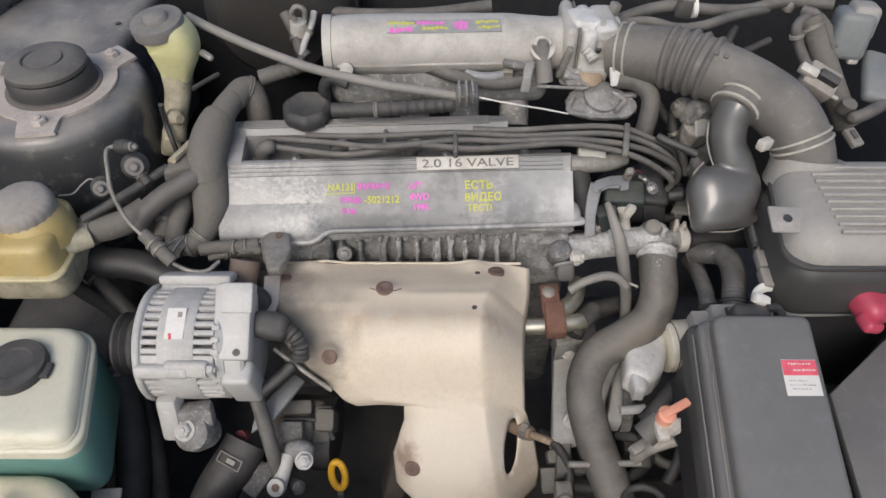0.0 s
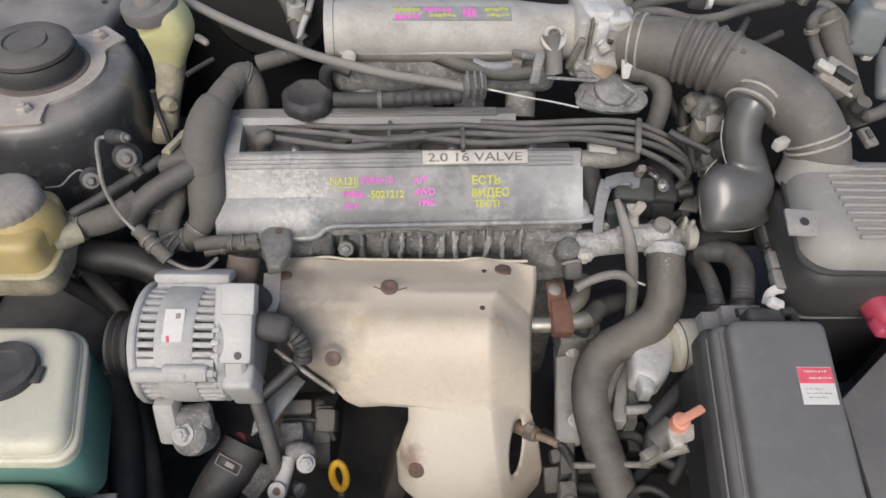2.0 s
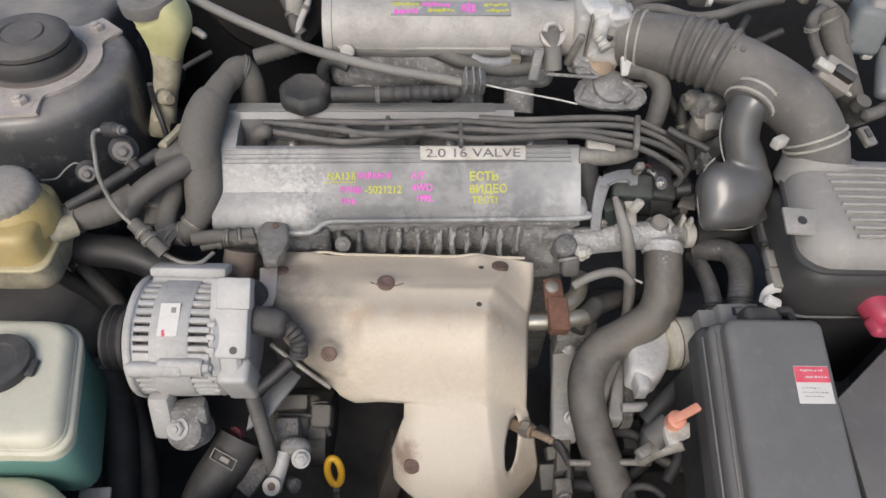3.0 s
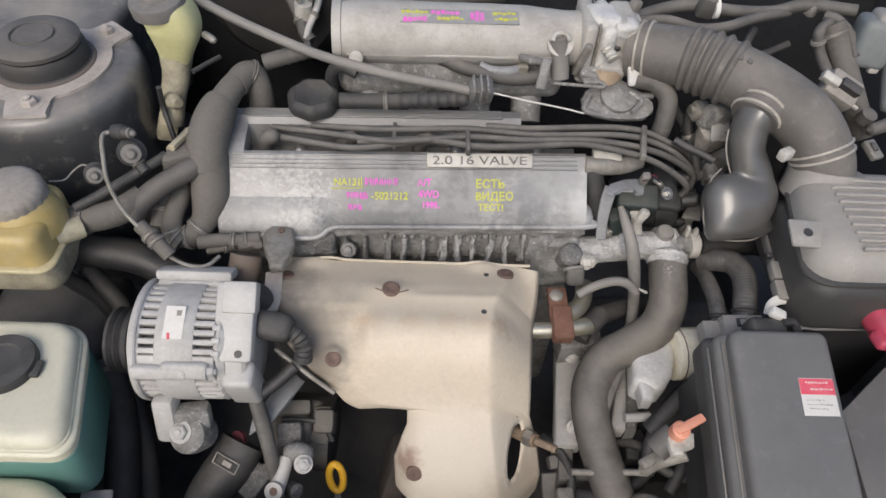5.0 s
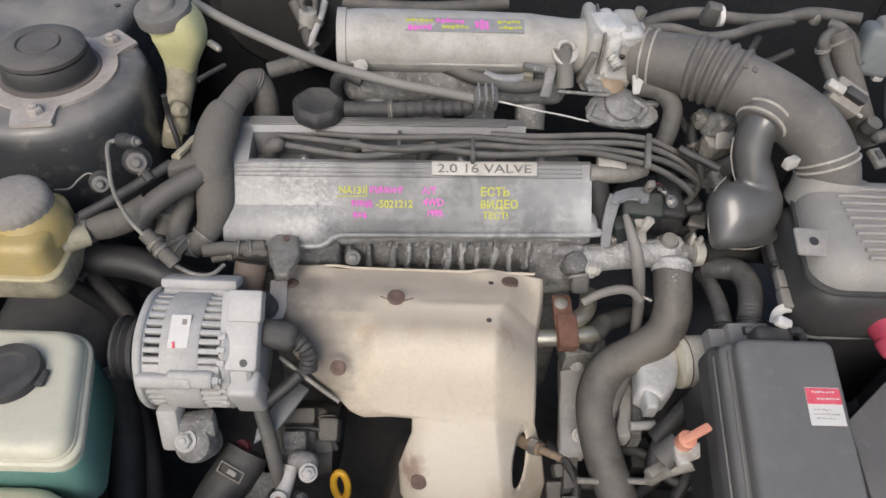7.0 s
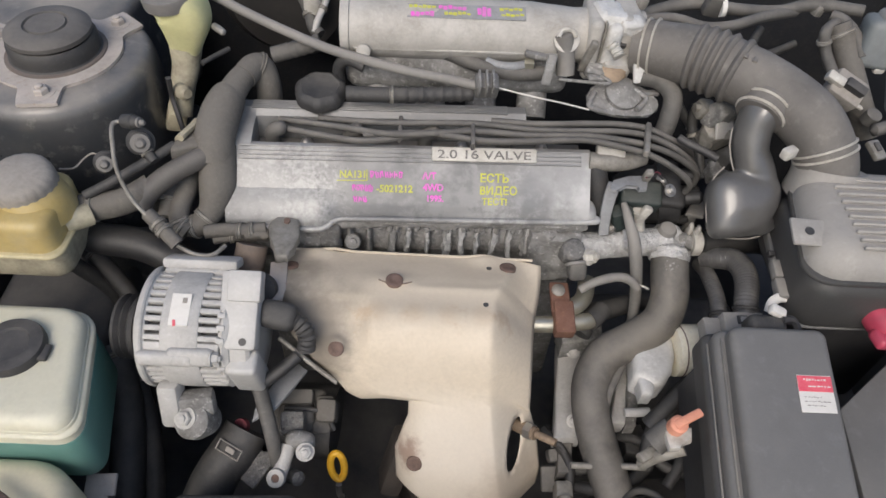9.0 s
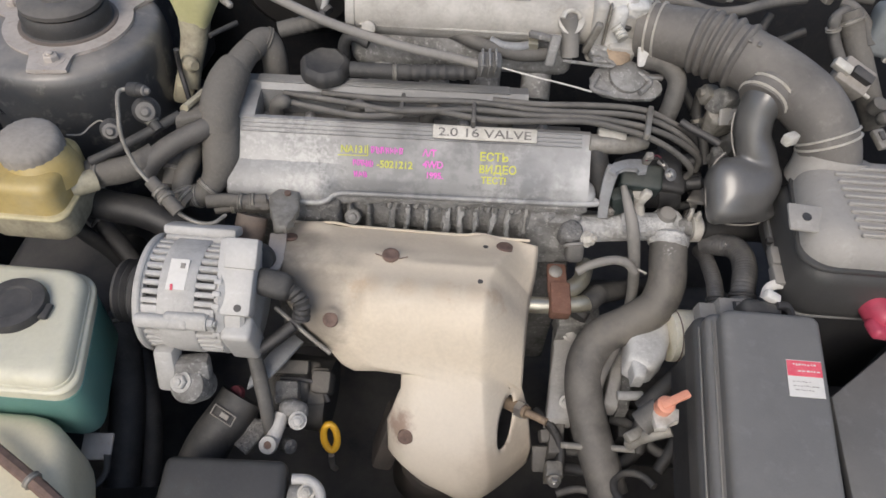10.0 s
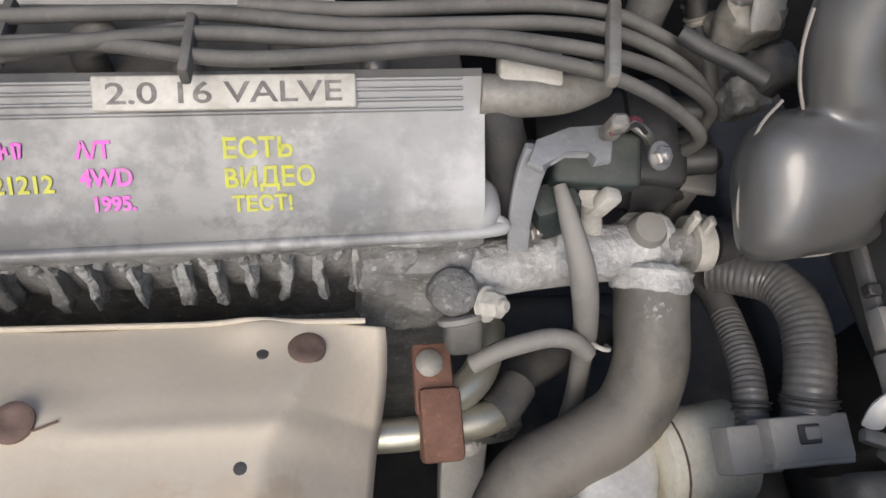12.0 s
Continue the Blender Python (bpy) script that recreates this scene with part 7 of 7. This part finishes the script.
def shield_corner():
    g = thing("rubber_grommet", "black rubber boot between alternator and heat shield", "fitting", (-0.212, 0.549, 0.790))
    part("body", lathe([(0.012, -0.024), (0.017, -0.020), (0.018, 0.012), (0.014, 0.020)], (-0.212, 0.535, 0.800), (0.3, -0.7, 0.7), 20), M_RUBBER_DARK, g)
    r = thing("guide_rod", "thin pale metal rod along the edge of the shield", "rod", (-0.153, 0.474, 0.740))
    part("rod", tube([(-0.188, 0.489, 0.765), (-0.164, 0.474, 0.757), (-0.140, 0.460, 0.748), (-0.116, 0.446, 0.742)], 0.0030, 10, 4), M_CLAMP, r)
    part("dark_sleeve", tube([(-0.199, 0.441, 0.745), (-0.182, 0.453, 0.752), (-0.163, 0.469, 0.760)], 0.0075, 12, 5), M_BLACK, r, "black rubber sleeve")
    t = thing("shield_tab", "brownish steel tab bent over the corner of the heat shield", "bracket", (-0.200, 0.553, 0.790))
    part("tab_plate", flat_casting([(-0.201, 0.513, 0.804), (-0.208, 0.572, 0.804), (-0.188, 0.576, 0.804), (-0.183, 0.534, 0.804), (-0.185, 0.517, 0.804)], 0.004, 0.001), M_PLATE, t)


shield_corner()


def plug(label, at, axis, r):
    c = thing("wiring_plug", label, "connector", at, "wiring plugs")
    part("collar", lathe([(r * 1.15, -0.012), (r * 1.25, -0.004), (r * 1.25, 0.001), (r, 0.003), (r, 0.007), (r * 0.8, 0.009)], at, axis, 24), M_RUBBER_DARK, c)
    part("rim", lathe([(r * 0.62, 0.008), (r * 0.84, 0.0085), (r * 0.84, 0.0115), (r * 0.62, 0.012)], at, axis, 24), M_CAP_DARK, c, "dusty grey rim")
    part("core", lathe([(r * 0.5, 0.0), (r * 0.5, 0.014), (r * 0.3, 0.017)], at, axis, 16), M_CAP_DARK, c)


plug("black round wiring plug on the tower", (-0.400, 0.636, 0.895), (0.3, -0.8, 0.5), 0.011)
plug("black round wiring plug on the tower", (-0.359, 0.653, 0.915), (0.3, -0.8, 0.5), 0.013)
plug("brass ended wiring plug on the tower", (-0.360, 0.652, 0.945), (1, -0.3, 0.2), 0.007)
hose("plug_stalk", "black plastic stalk of the tower plug", [(-0.359, 0.652, 0.912), (-0.353, 0.647, 0.905), (-0.344, 0.640, 0.897)], 0.0062, M_RUBBER_DARK, category="cable", part_name="stalk", seg=12, clamps=(0.5,))
hose("tower_pipe", "black pipe running below the tower plugs", [(-0.327, 0.667, 0.900), (-0.354, 0.641, 0.895), (-0.386, 0.618, 0.885), (-0.418, 0.599, 0.875)], 0.0062, M_RUBBER_DARK, seg=10)

# ---- wiring and pipes towards the firewall ----
hose("wiring_loom", "grey taped wiring loom behind the intake duct", [(0.228, 0.870, 0.962), (0.261, 0.890, 0.981), (0.321, 0.900, 0.994), (0.385, 0.900, 0.989), (0.438, 0.900, 0.990), (0.480, 0.900, 1.002), (0.538, 0.880, 1.008)], 0.0085, M_RUBBER, category="wiring", part_name="loom_tape", seg=12)
hose("wiring_loom", "grey taped wiring loom lying on the intake duct", [(0.231, 0.870, 0.979), (0.286, 0.870, 0.988), (0.330, 0.860, 0.984), (0.366, 0.860, 0.988), (0.409, 0.880, 0.991), (0.461, 0.900, 0.991)], 0.007, M_RUBBER, category="wiring", part_name="loom_tape", seg=12)
hose("canister_hose", "beige-grey rubber hose behind the intake duct", [(0.502, 0.860, 0.999), (0.517, 0.840, 0.975), (0.531, 0.800, 0.942), (0.557, 0.760, 0.896)], 0.0155, M_DUSTY, seg=16, clamps=(0.15,))
hose("canister_pipe", "grey rubber pipe beside the beige hose", [(0.505, 0.870, 0.996), (0.485, 0.850, 0.992), (0.492, 0.840, 0.970), (0.498, 0.810, 0.956)], 0.0075, M_RUBBER, seg=12, clamps=(0.5,))

hose("canister_pipe", "grey rubber pipe over the relay box", [(0.500, 0.880, 1.000), (0.512, 0.868, 1.000), (0.524, 0.845, 0.992), (0.530, 0.822, 0.975)], 0.0070, M_RUBBER, seg=12)


def back_plugs():
    c = thing("connector_block", "grey and white wiring connector on the hose", "connector", (0.501, 0.780, 0.958))
    part("pale_shell", box((0.499, 0.775, 0.956), (0.044, 0.036, 0.028), 0.004, 2, (30, 20, -25)), M_CAP, c)
    part("window", box((0.503, 0.764, 0.968), (0.028, 0.012, 0.016), 0.002, 2, (30, 20, -25)), M_BLACK, c, "dark slot in the housing")
    part("white_latch", box((0.479, 0.772, 0.974), (0.024, 0.012, 0.012), 0.002, 2, (30, 20, -25)), M_PALE, c, "pale latch")
    part("white_edge", box((0.510, 0.768, 0.946), (0.038, 0.005, 0.005), 0.0015, 1, (30, 20, -25)), M_PALE, c)
    b = thing("relay_box", "grey-green plastic relay box near the firewall", "relay box", (0.553, 0.840, 0.985))
    part("case", box((0.552, 0.842, 0.988), (0.046, 0.050, 0.062), 0.010, 3, (-12, 0, -14)), M_RELAY, b)
    part("lid", box((0.562, 0.846, 1.004), (0.034, 0.044, 0.044), 0.008, 3, (-12, 0, -14)), M_LID, b, "pale grey lid")
    part("socket", box((0.558, 0.818, 0.962), (0.014, 0.010, 0.010), 0.003, 2), M_PALE, b)
    f = thing("fender_bracket", "grey steel bracket with a cast arm by the wing", "bracket", (0.575, 0.79, 0.95))
    part("plate", box((0.584, 0.795, 0.950), (0.034, 0.080, 0.020), 0.008, 3, (18, 10, -12)), M_RELAY, f)
    part("cast_arm", tube([(0.530, 0.730, 0.930), (0.553, 0.737, 0.932), (0.575, 0.750, 0.934), (0.592, 0.760, 0.936)], 0.0085, 14, 5, round_end=True), M_RUBBER, f)
    part("arm_lug", lathe([(0.010, -0.008), (0.010, 0.006), (0.006, 0.008)], (0.534, 0.748, 0.938), (0.1, -0.3, 1), 16), M_RUBBER, f)
    part("catch", box((0.522, 0.692, 0.930), (0.016, 0.026, 0.008), 0.002, 2, (20, 0, 20)), M_CLAMP, f, "pale steel catch")
    part("catch_slot", box((0.522, 0.693, 0.935), (0.007, 0.012, 0.004), 0.001, 1, (20, 0, 20)), M_BLACK, f)
    j = thing("cable_joint", "grey plastic joint in the throttle cable", "connector", (0.047, 0.770, 0.938))
    part("joint_shell", box((0.046, 0.768, 0.938), (0.030, 0.024, 0.026), 0.004, 2, (20, 0, 4)), M_PLASTIC, j)
    for rib in ((0.036, 0.760, 0.946), (0.045, 0.761, 0.946), (0.053, 0.762, 0.946)):
        part("joint_rib", box(rib, (0.003, 0.026, 0.026), 0.001, 1, (20, 0, 4)), M_CAST, j)
    part("bare_cable", tube([(0.060, 0.765, 0.938), (0.105, 0.759, 0.932), (0.149, 0.757, 0.925), (0.179, 0.754, 0.920)], 0.0012, 6, 3), M_ZINC, j, "thin bright steel cable")


back_plugs()


def hanging_plug():
    h = thing("hanging_plug", "dirty white wiring plug hanging before the firewall", "connector", (-0.203, 0.950, 0.923))
    part("plug_body", tube([(-0.202, 0.950, 0.916), (-0.201, 0.950, 0.930), (-0.200, 0.950, 0.943)], 0.0125, 16, 4), M_PALE, h)
    part("plug_ring", tube([(-0.188, 0.945, 0.950), (-0.188, 0.945, 0.964), (-0.199, 0.945, 0.969), (-0.207, 0.945, 0.958), (-0.203, 0.945, 0.948)], 0.004, 10, 5), M_CLAMP, h)
    c = thing("loom_connector", "blue-grey wiring connector in the loom", "connector", (0.325, 0.890, 1.001))
    part("shell", box((0.343, 0.885, 1.002), (0.024, 0.018, 0.030), 0.004, 2, (10, 10, 0)), M_RUBBER, c)
    part("pale_ring", lathe([(0.012, -0.003), (0.0135, -0.003), (0.0135, 0.003), (0.012, 0.003)], (0.353, 0.882, 1.002), (1, 0, 0.1), 18), M_LABEL, c)
    for px in ((0.243, 0.870, 1.007), (0.487, 0.895, 0.998)):
        k = thing("loom_clip", "small pale clip on the wiring loom", "clip", px)
        part("clip", box(px, (0.012, 0.014, 0.016), 0.003, 2, (0, 15, 20)), M_CLAMP, k)


hanging_plug()
hose("cowl_pipe", "grey pipe along the firewall", [(-0.162, 1.000, 0.931), (-0.096, 1.000, 0.927), (-0.011, 1.000, 0.929), (0.089, 1.000, 0.942)], 0.010, M_RUBBER, category="pipe", seg=12)
hose("booster_hose", "black rubber vacuum hose before the brake booster", [(-0.232, 0.813, 0.935), (-0.212, 0.817, 0.940), (-0.190, 0.822, 0.945), (-0.171, 0.826, 0.950)], 0.0105, M_RUBBER, seg=16, ribs=(0.010, 0.0008, 0.3, 1))
hose("small_hose", "black rubber hose bent behind the oil filler cap", [(-0.146, 0.802, 0.905), (-0.145, 0.802, 0.930), (-0.132, 0.798, 0.945), (-0.111, 0.792, 0.940)], 0.008, M_RUBBER_DARK, seg=12)


# ---- small hoses and castings between alternator and tower ----
hose("bypass_hose", "dusty beige-grey rubber hose bent beside the valve cover", [(-0.321, 0.681, 0.852), (-0.320, 0.653, 0.845), (-0.325, 0.629, 0.835), (-0.323, 0.610, 0.825), (-0.311, 0.603, 0.818)], 0.0125, M_DUSTY, clamps=(0.75, 0.85), seg=16)
hose("bypass_hose", "short dusty hose stub with a dark end", [(-0.336, 0.662, 0.845), (-0.339, 0.640, 0.838), (-0.341, 0.619, 0.825)], 0.0115, M_DUSTY, clamps=(0.6,), seg=14)
hose("coolant_pipe", "grimy cast pipe across the end of the head", [(-0.291, 0.600, 0.822), (-0.265, 0.605, 0.822), (-0.242, 0.607, 0.820), (-0.219, 0.612, 0.820)], 0.0085, M_DUSTY, category="pipe", part_name="cast_pipe", clamps=(0.55, 0.75), seg=14)
hose("drain_pipe", "dusty lower pipe under the cast pipe", [(-0.282, 0.598, 0.810), (-0.260, 0.603, 0.812), (-0.237, 0.607, 0.810)], 0.006, M_DUSTY, category="pipe", part_name="pipe_wall", clamps=(0.5,), seg=10)


def casting_ear():
    e = thing("casting_ear", "grey cast ear plate bolted to the end of the head", "casting", (-0.202, 0.616, 0.800))
    part("ear_plate", crust(flat_casting([(-0.215, 0.608, 0.832), (-0.207, 0.623, 0.832), (-0.196, 0.626, 0.832), (-0.179, 0.620, 0.832), (-0.173, 0.592, 0.832), (-0.177, 0.574, 0.832), (-0.183, 0.559, 0.832), (-0.197, 0.559, 0.832), (-0.206, 0.583, 0.832)], 0.014, 0.004), 0.003, 70, 3), M_CLAMP, e, angle=60)
    part("ear_hole", lathe([(0.004, -0.002), (0.004, 0.0012), (0.001, 0.0012)], (-0.192, 0.615, 0.833), (0, -0.1, 1), 14), M_BOLT, e)
    part("ear_web", crust(box((-0.229, 0.607, 0.815), (0.030, 0.016, 0.018), 0.005, 2, (15, 0, 10)), 0.003, 80, 4), M_DUSTY, e)
    part("brown_stub", tube([(-0.232, 0.589, 0.815), (-0.234, 0.579, 0.805), (-0.237, 0.569, 0.790)], 0.019, 18, 4), M_BROWN, e, "brown stained stub below the ear")


casting_ear()
hose("tower_wire", "thin pale wire to a plug on the tower", [(-0.452, 0.626, 0.890), (-0.436, 0.629, 0.890), (-0.427, 0.640, 0.895), (-0.416, 0.645, 0.900), (-0.405, 0.641, 0.895)], 0.0011, M_CAP, category="cable", part_name="wire", seg=6)
hose("valve_wire", "dark cable beside the brake reservoir neck", [(-0.353, 0.758, 0.930), (-0.355, 0.758, 0.900), (-0.347, 0.743, 0.880), (-0.342, 0.734, 0.860)], 0.0036, M_BLACK, category="cable", part_name="wire", seg=8)


def wedge_bracket():
    b = thing("hose_bracket", "grey ribbed rubber bracket beside the head", "bracket", (-0.383, 0.671, 0.780))
    part("rib_plate", box((-0.371, 0.668, 0.800), (0.030, 0.012, 0.05), 0.005, 2, (20, 0, 20)), M_RUBBER, b)
    part("rib_plate", box((-0.353, 0.670, 0.810), (0.020, 0.012, 0.05), 0.005, 2, (20, 10, 0)), M_RUBBER, b)
    c = thing("conduit_clip", "grey plastic clip that holds the corrugated conduits", "clip", (0.37, 0.54, 0.755))
    seat = Vector((0.371, 0.532, 0.787))
    part("clip_body", box(seat - Vector((0, 0, 0.012)), (0.050, 0.026, 0.026), 0.002, 2, (14, 0, 2)), M_LID, c)
    window = part("clip_window", box(seat + Vector((-0.002, -0.001, 0.0013)), (0.0135, 0.011, 0.003), 0.0008, 1, (14, 0, 2)), M_BLACK, c, "dark rimmed square window")
    part("window_core", box(seat + Vector((-0.0005, -0.0008, 0.0021)), (0.0090, 0.0072, 0.0030), 0.0006, 1, (14, 0, 2)), M_LID, window)
    part("clip_lip", box(seat + Vector((0, -0.0155, -0.006)), (0.050, 0.004, 0.005), 0.001, 1, (14, 0, 2)), M_LID, c)
    part("clip_arm", box(Vector((0.342, 0.530, 0.772)) - Vector((0, 0, 0.008)), (0.032, 0.028, 0.022), 0.002, 2, (14, 0, 2)), M_LID, c)
    w = thing("metal_clip", "small grey metal clip behind the fuse box", "clip", (0.411, 0.521, 0.785))
    part("clip_head", box((0.407, 0.525, 0.792), (0.020, 0.009, 0.009), 0.003, 2, (10, 0, -20)), M_CLAMP, w)
    part("clip_stem", box((0.424, 0.515, 0.780), (0.020, 0.006, 0.014), 0.002, 2, (10, 20, -30)), M_PALE, w)


wedge_bracket()
for pts, r in (
    ([(0.345, 0.520, 0.660), (0.311, 0.490, 0.650), (0.283, 0.447, 0.640), (0.274, 0.410, 0.620)], 0.010),
    ([(0.374, 0.535, 0.620), (0.342, 0.482, 0.620), (0.325, 0.426, 0.620), (0.306, 0.397, 0.600)], 0.008),
    ([(0.252, 0.465, 0.600), (0.277, 0.453, 0.610), (0.301, 0.422, 0.610), (0.335, 0.408, 0.610)], 0.007),
    ([(0.177, 0.448, 0.580), (0.189, 0.425, 0.580), (0.235, 0.426, 0.580), (0.274, 0.431, 0.580)], 0.007),
    ([(0.264, 0.579, 0.660), (0.253, 0.555, 0.640), (0.243, 0.531, 0.620), (0.239, 0.506, 0.600)], 0.008),
):
    hose("low_cable", "black cable deep beside the gearbox", pts, r, M_RUBBER_DARK, category="cable", part_name="cable_sheath", seg=10)


def sensor_cluster():
    c = thing("valve_cluster", "grey solenoid valves with plugs behind the resonator", "solenoid valve", (0.376, 0.815, 0.870))
    part("valve_body", crust(box((0.361, 0.780, 0.905), (0.036, 0.026, 0.040), 0.006, 3, (20, 10, 25)), 0.004, 60, 5), M_CAST, c)
    part("valve_plug", box((0.341, 0.789, 0.905), (0.024, 0.022, 0.022), 0.004, 2, (15, 15, 20)), M_CLAMP, c)
    part("valve_bracket", box((0.366, 0.766, 0.895), (0.030, 0.005, 0.030), 0.002, 2, (-30, 10, 25)), M_ALU, c)
    part("valve_stub", tube([(0.326, 0.786, 0.910), (0.332, 0.787, 0.910), (0.344, 0.791, 0.905)], 0.006, 10, 4), M_CLAMP, c)
    part("middle_valve", crust(box((0.361, 0.773, 0.875), (0.040, 0.030, 0.036), 0.008, 3, (20, 0, 20)), 0.004, 60, 5), M_CLAMP, c)
    part("lower_valve", crust(box((0.381, 0.751, 0.850), (0.030, 0.030, 0.044), 0.008, 3, (20, 5, 25)), 0.004, 60, 5), M_RUBBER, c)
    part("foot_valve", crust(box((0.370, 0.744, 0.835), (0.024, 0.024, 0.034), 0.006, 2, (20, 0, 10)), 0.004, 60, 5), M_CAST, c)


sensor_cluster()


def distributor_side():
    hose("vacuum_line", "black rubber line below the solenoid valves", [(0.294, 0.727, 0.905), (0.307, 0.717, 0.903), (0.323, 0.710, 0.900), (0.341, 0.702, 0.895)], 0.0052, M_BLACK, seg=12)
    b = thing("stay_plate", "dark grey stay plate beside the distributor", "bracket", (0.352, 0.714, 0.790))
    part("plate", crust(flat_casting([(0.330, 0.697, 0.800), (0.346, 0.726, 0.800), (0.364, 0.722, 0.800), (0.354, 0.692, 0.800)], 0.006, 0.002), 0.001, 60, 3), M_AIRBOX, b)
    part("stay_leg", box(Vector((0.345, 0.702, 0.800)) - Vector((0, -0.004, 0.04)), (0.012, 0.008, 0.08), 0.002, 2), M_AIRBOX, b)
    w = thing("sensor_wire", "thin red and dark wires at the bracket plug", "wiring", (0.251, 0.673, 0.885))
    part("red_wire", tube([(0.247, 0.669, 0.886), (0.253, 0.672, 0.888), (0.262, 0.681, 0.886), (0.270, 0.684, 0.880)], 0.0011, 6, 4), M_SEAL, w, "thin dark red wire")
    part("dark_wire", tube([(0.248, 0.670, 0.886), (0.254, 0.670, 0.888), (0.265, 0.678, 0.884), (0.273, 0.679, 0.876)], 0.0014, 6, 4), M_BLACK, w)


distributor_side()
for pts, r, m in (
    ([(0.310, 0.809, 0.900), (0.334, 0.806, 0.870), (0.357, 0.789, 0.850), (0.380, 0.772, 0.840)], 0.006, M_RUBBER_DARK),
    ([(0.336, 0.805, 0.900), (0.337, 0.794, 0.870), (0.351, 0.770, 0.840), (0.356, 0.746, 0.820)], 0.007, M_RUBBER_DARK),
    ([(0.347, 0.767, 0.800), (0.350, 0.732, 0.790), (0.340, 0.708, 0.780), (0.319, 0.702, 0.780)], 0.006, M_RUBBER_DARK),
    ([(0.435, 0.920, 0.953), (0.424, 0.900, 0.936), (0.440, 0.890, 0.929), (0.482, 0.900, 0.943)], 0.006, M_RUBBER_DARK),
    ([(-0.223, 0.970, 0.946), (-0.207, 0.950, 0.923), (-0.199, 0.930, 0.908), (-0.188, 0.920, 0.901)], 0.009, M_RUBBER),
    ([(-0.178, 0.970, 0.948), (-0.183, 0.950, 0.933), (-0.192, 0.930, 0.917), (-0.196, 0.920, 0.905)], 0.005, M_ALU),
):
    hose("small_cable", "small dark cable in the back of the engine bay", pts, r, m, category="cable", part_name="cable_sheath", seg=10, clamps=(0.45,))


def downpipe():
    d = thing("exhaust_downpipe", "dark rusty exhaust pipe below the heat shield", "exhaust pipe", (0.02, 0.42, 0.40))
    part("pipe", tube([(0.045, 0.50, 0.62), (0.035, 0.44, 0.56), (0.02, 0.42, 0.48), (0.0, 0.46, 0.38)], 0.045, 24, 5), M_PIPE_DARK, d)
    part("collector", lathe([(0.05, -0.01), (0.058, -0.006), (0.058, 0.006), (0.05, 0.01)], (0.028, 0.425, 0.52), (0.1, 0.25, 1), 28), M_PIPE_DARK, d, "burnt flange ring")
    part("side_stay", box((-0.045, 0.43, 0.57), (0.03, 0.05, 0.09), 0.008, 2, (-20, 15, 0)), M_PIPE_DARK, d)
    h = thing("hose_clip", "stamped pale clip on the coolant hose", "clip", (-0.243, 0.387, 0.675))
    c = Vector((-0.239, 0.385, 0.682))
    m = Matrix.Translation(c) @ pose(0, 0, 0, 30, 0, -28)
    for x, y, w, l in ((0, 0.006, 0.032, 0.0014), (0, -0.006, 0.032, 0.0014), (-0.016, 0, 0.0014, 0.0134), (0.016, 0, 0.0014, 0.0134), (0.002, 0, 0.012, 0.006)):
        bm = box((x, y, 0), (w, l, 0.002), 0.0005, 1)
        bm.transform(m)
        part("clip_edge", bm, M_CAP, h)


downpipe()


def radiator():
    r = thing("radiator", "grey plastic topped radiator across the front of the bay", "radiator", (0.05, 0.22, 0.32))
    part("top_tank", box((0.17, 0.248, 0.655), (0.24, 0.05, 0.05), 0.014, 4), M_AIRBOX, r, "dusty grey top tank")
    part("core", box((0.10, 0.245, 0.48), (0.62, 0.035, 0.30), 0.004), M_BLACK, r)
    w = thing("tank_bracket", "grey bracket with a cable beside the washer tank", "bracket", (-0.377, 0.337, 0.660))
    part("plate", box((-0.371, 0.335, 0.680), (0.034, 0.030, 0.006), 0.002, 2, (20, 0, 4)), M_PLATE, w)
    part("cable", tube([(-0.356, 0.326, 0.680), (-0.357, 0.312, 0.665), (-0.364, 0.300, 0.660), (-0.375, 0.291, 0.660)], 0.004, 8, 5), M_RUBBER_DARK, w)


radiator()
for pts, r in (
    ([(-0.427, 0.526, 0.660), (-0.400, 0.470, 0.640), (-0.387, 0.409, 0.600), (-0.380, 0.335, 0.560)], 0.022),
    ([(-0.409, 0.517, 0.620), (-0.377, 0.460, 0.600), (-0.357, 0.395, 0.570), (-0.352, 0.346, 0.540)], 0.013),
    ([(-0.472, 0.633, 0.740), (-0.431, 0.603, 0.720), (-0.409, 0.581, 0.700), (-0.418, 0.559, 0.680)], 0.012),
    ([(-0.481, 0.598, 0.780), (-0.470, 0.596, 0.750), (-0.443, 0.599, 0.700), (-0.430, 0.591, 0.660)], 0.010),
):
    hose("low_hose", "black rubber hose deep beside the alternator", pts, r, M_RUBBER_DARK, seg=14, clamps=(0.12,))
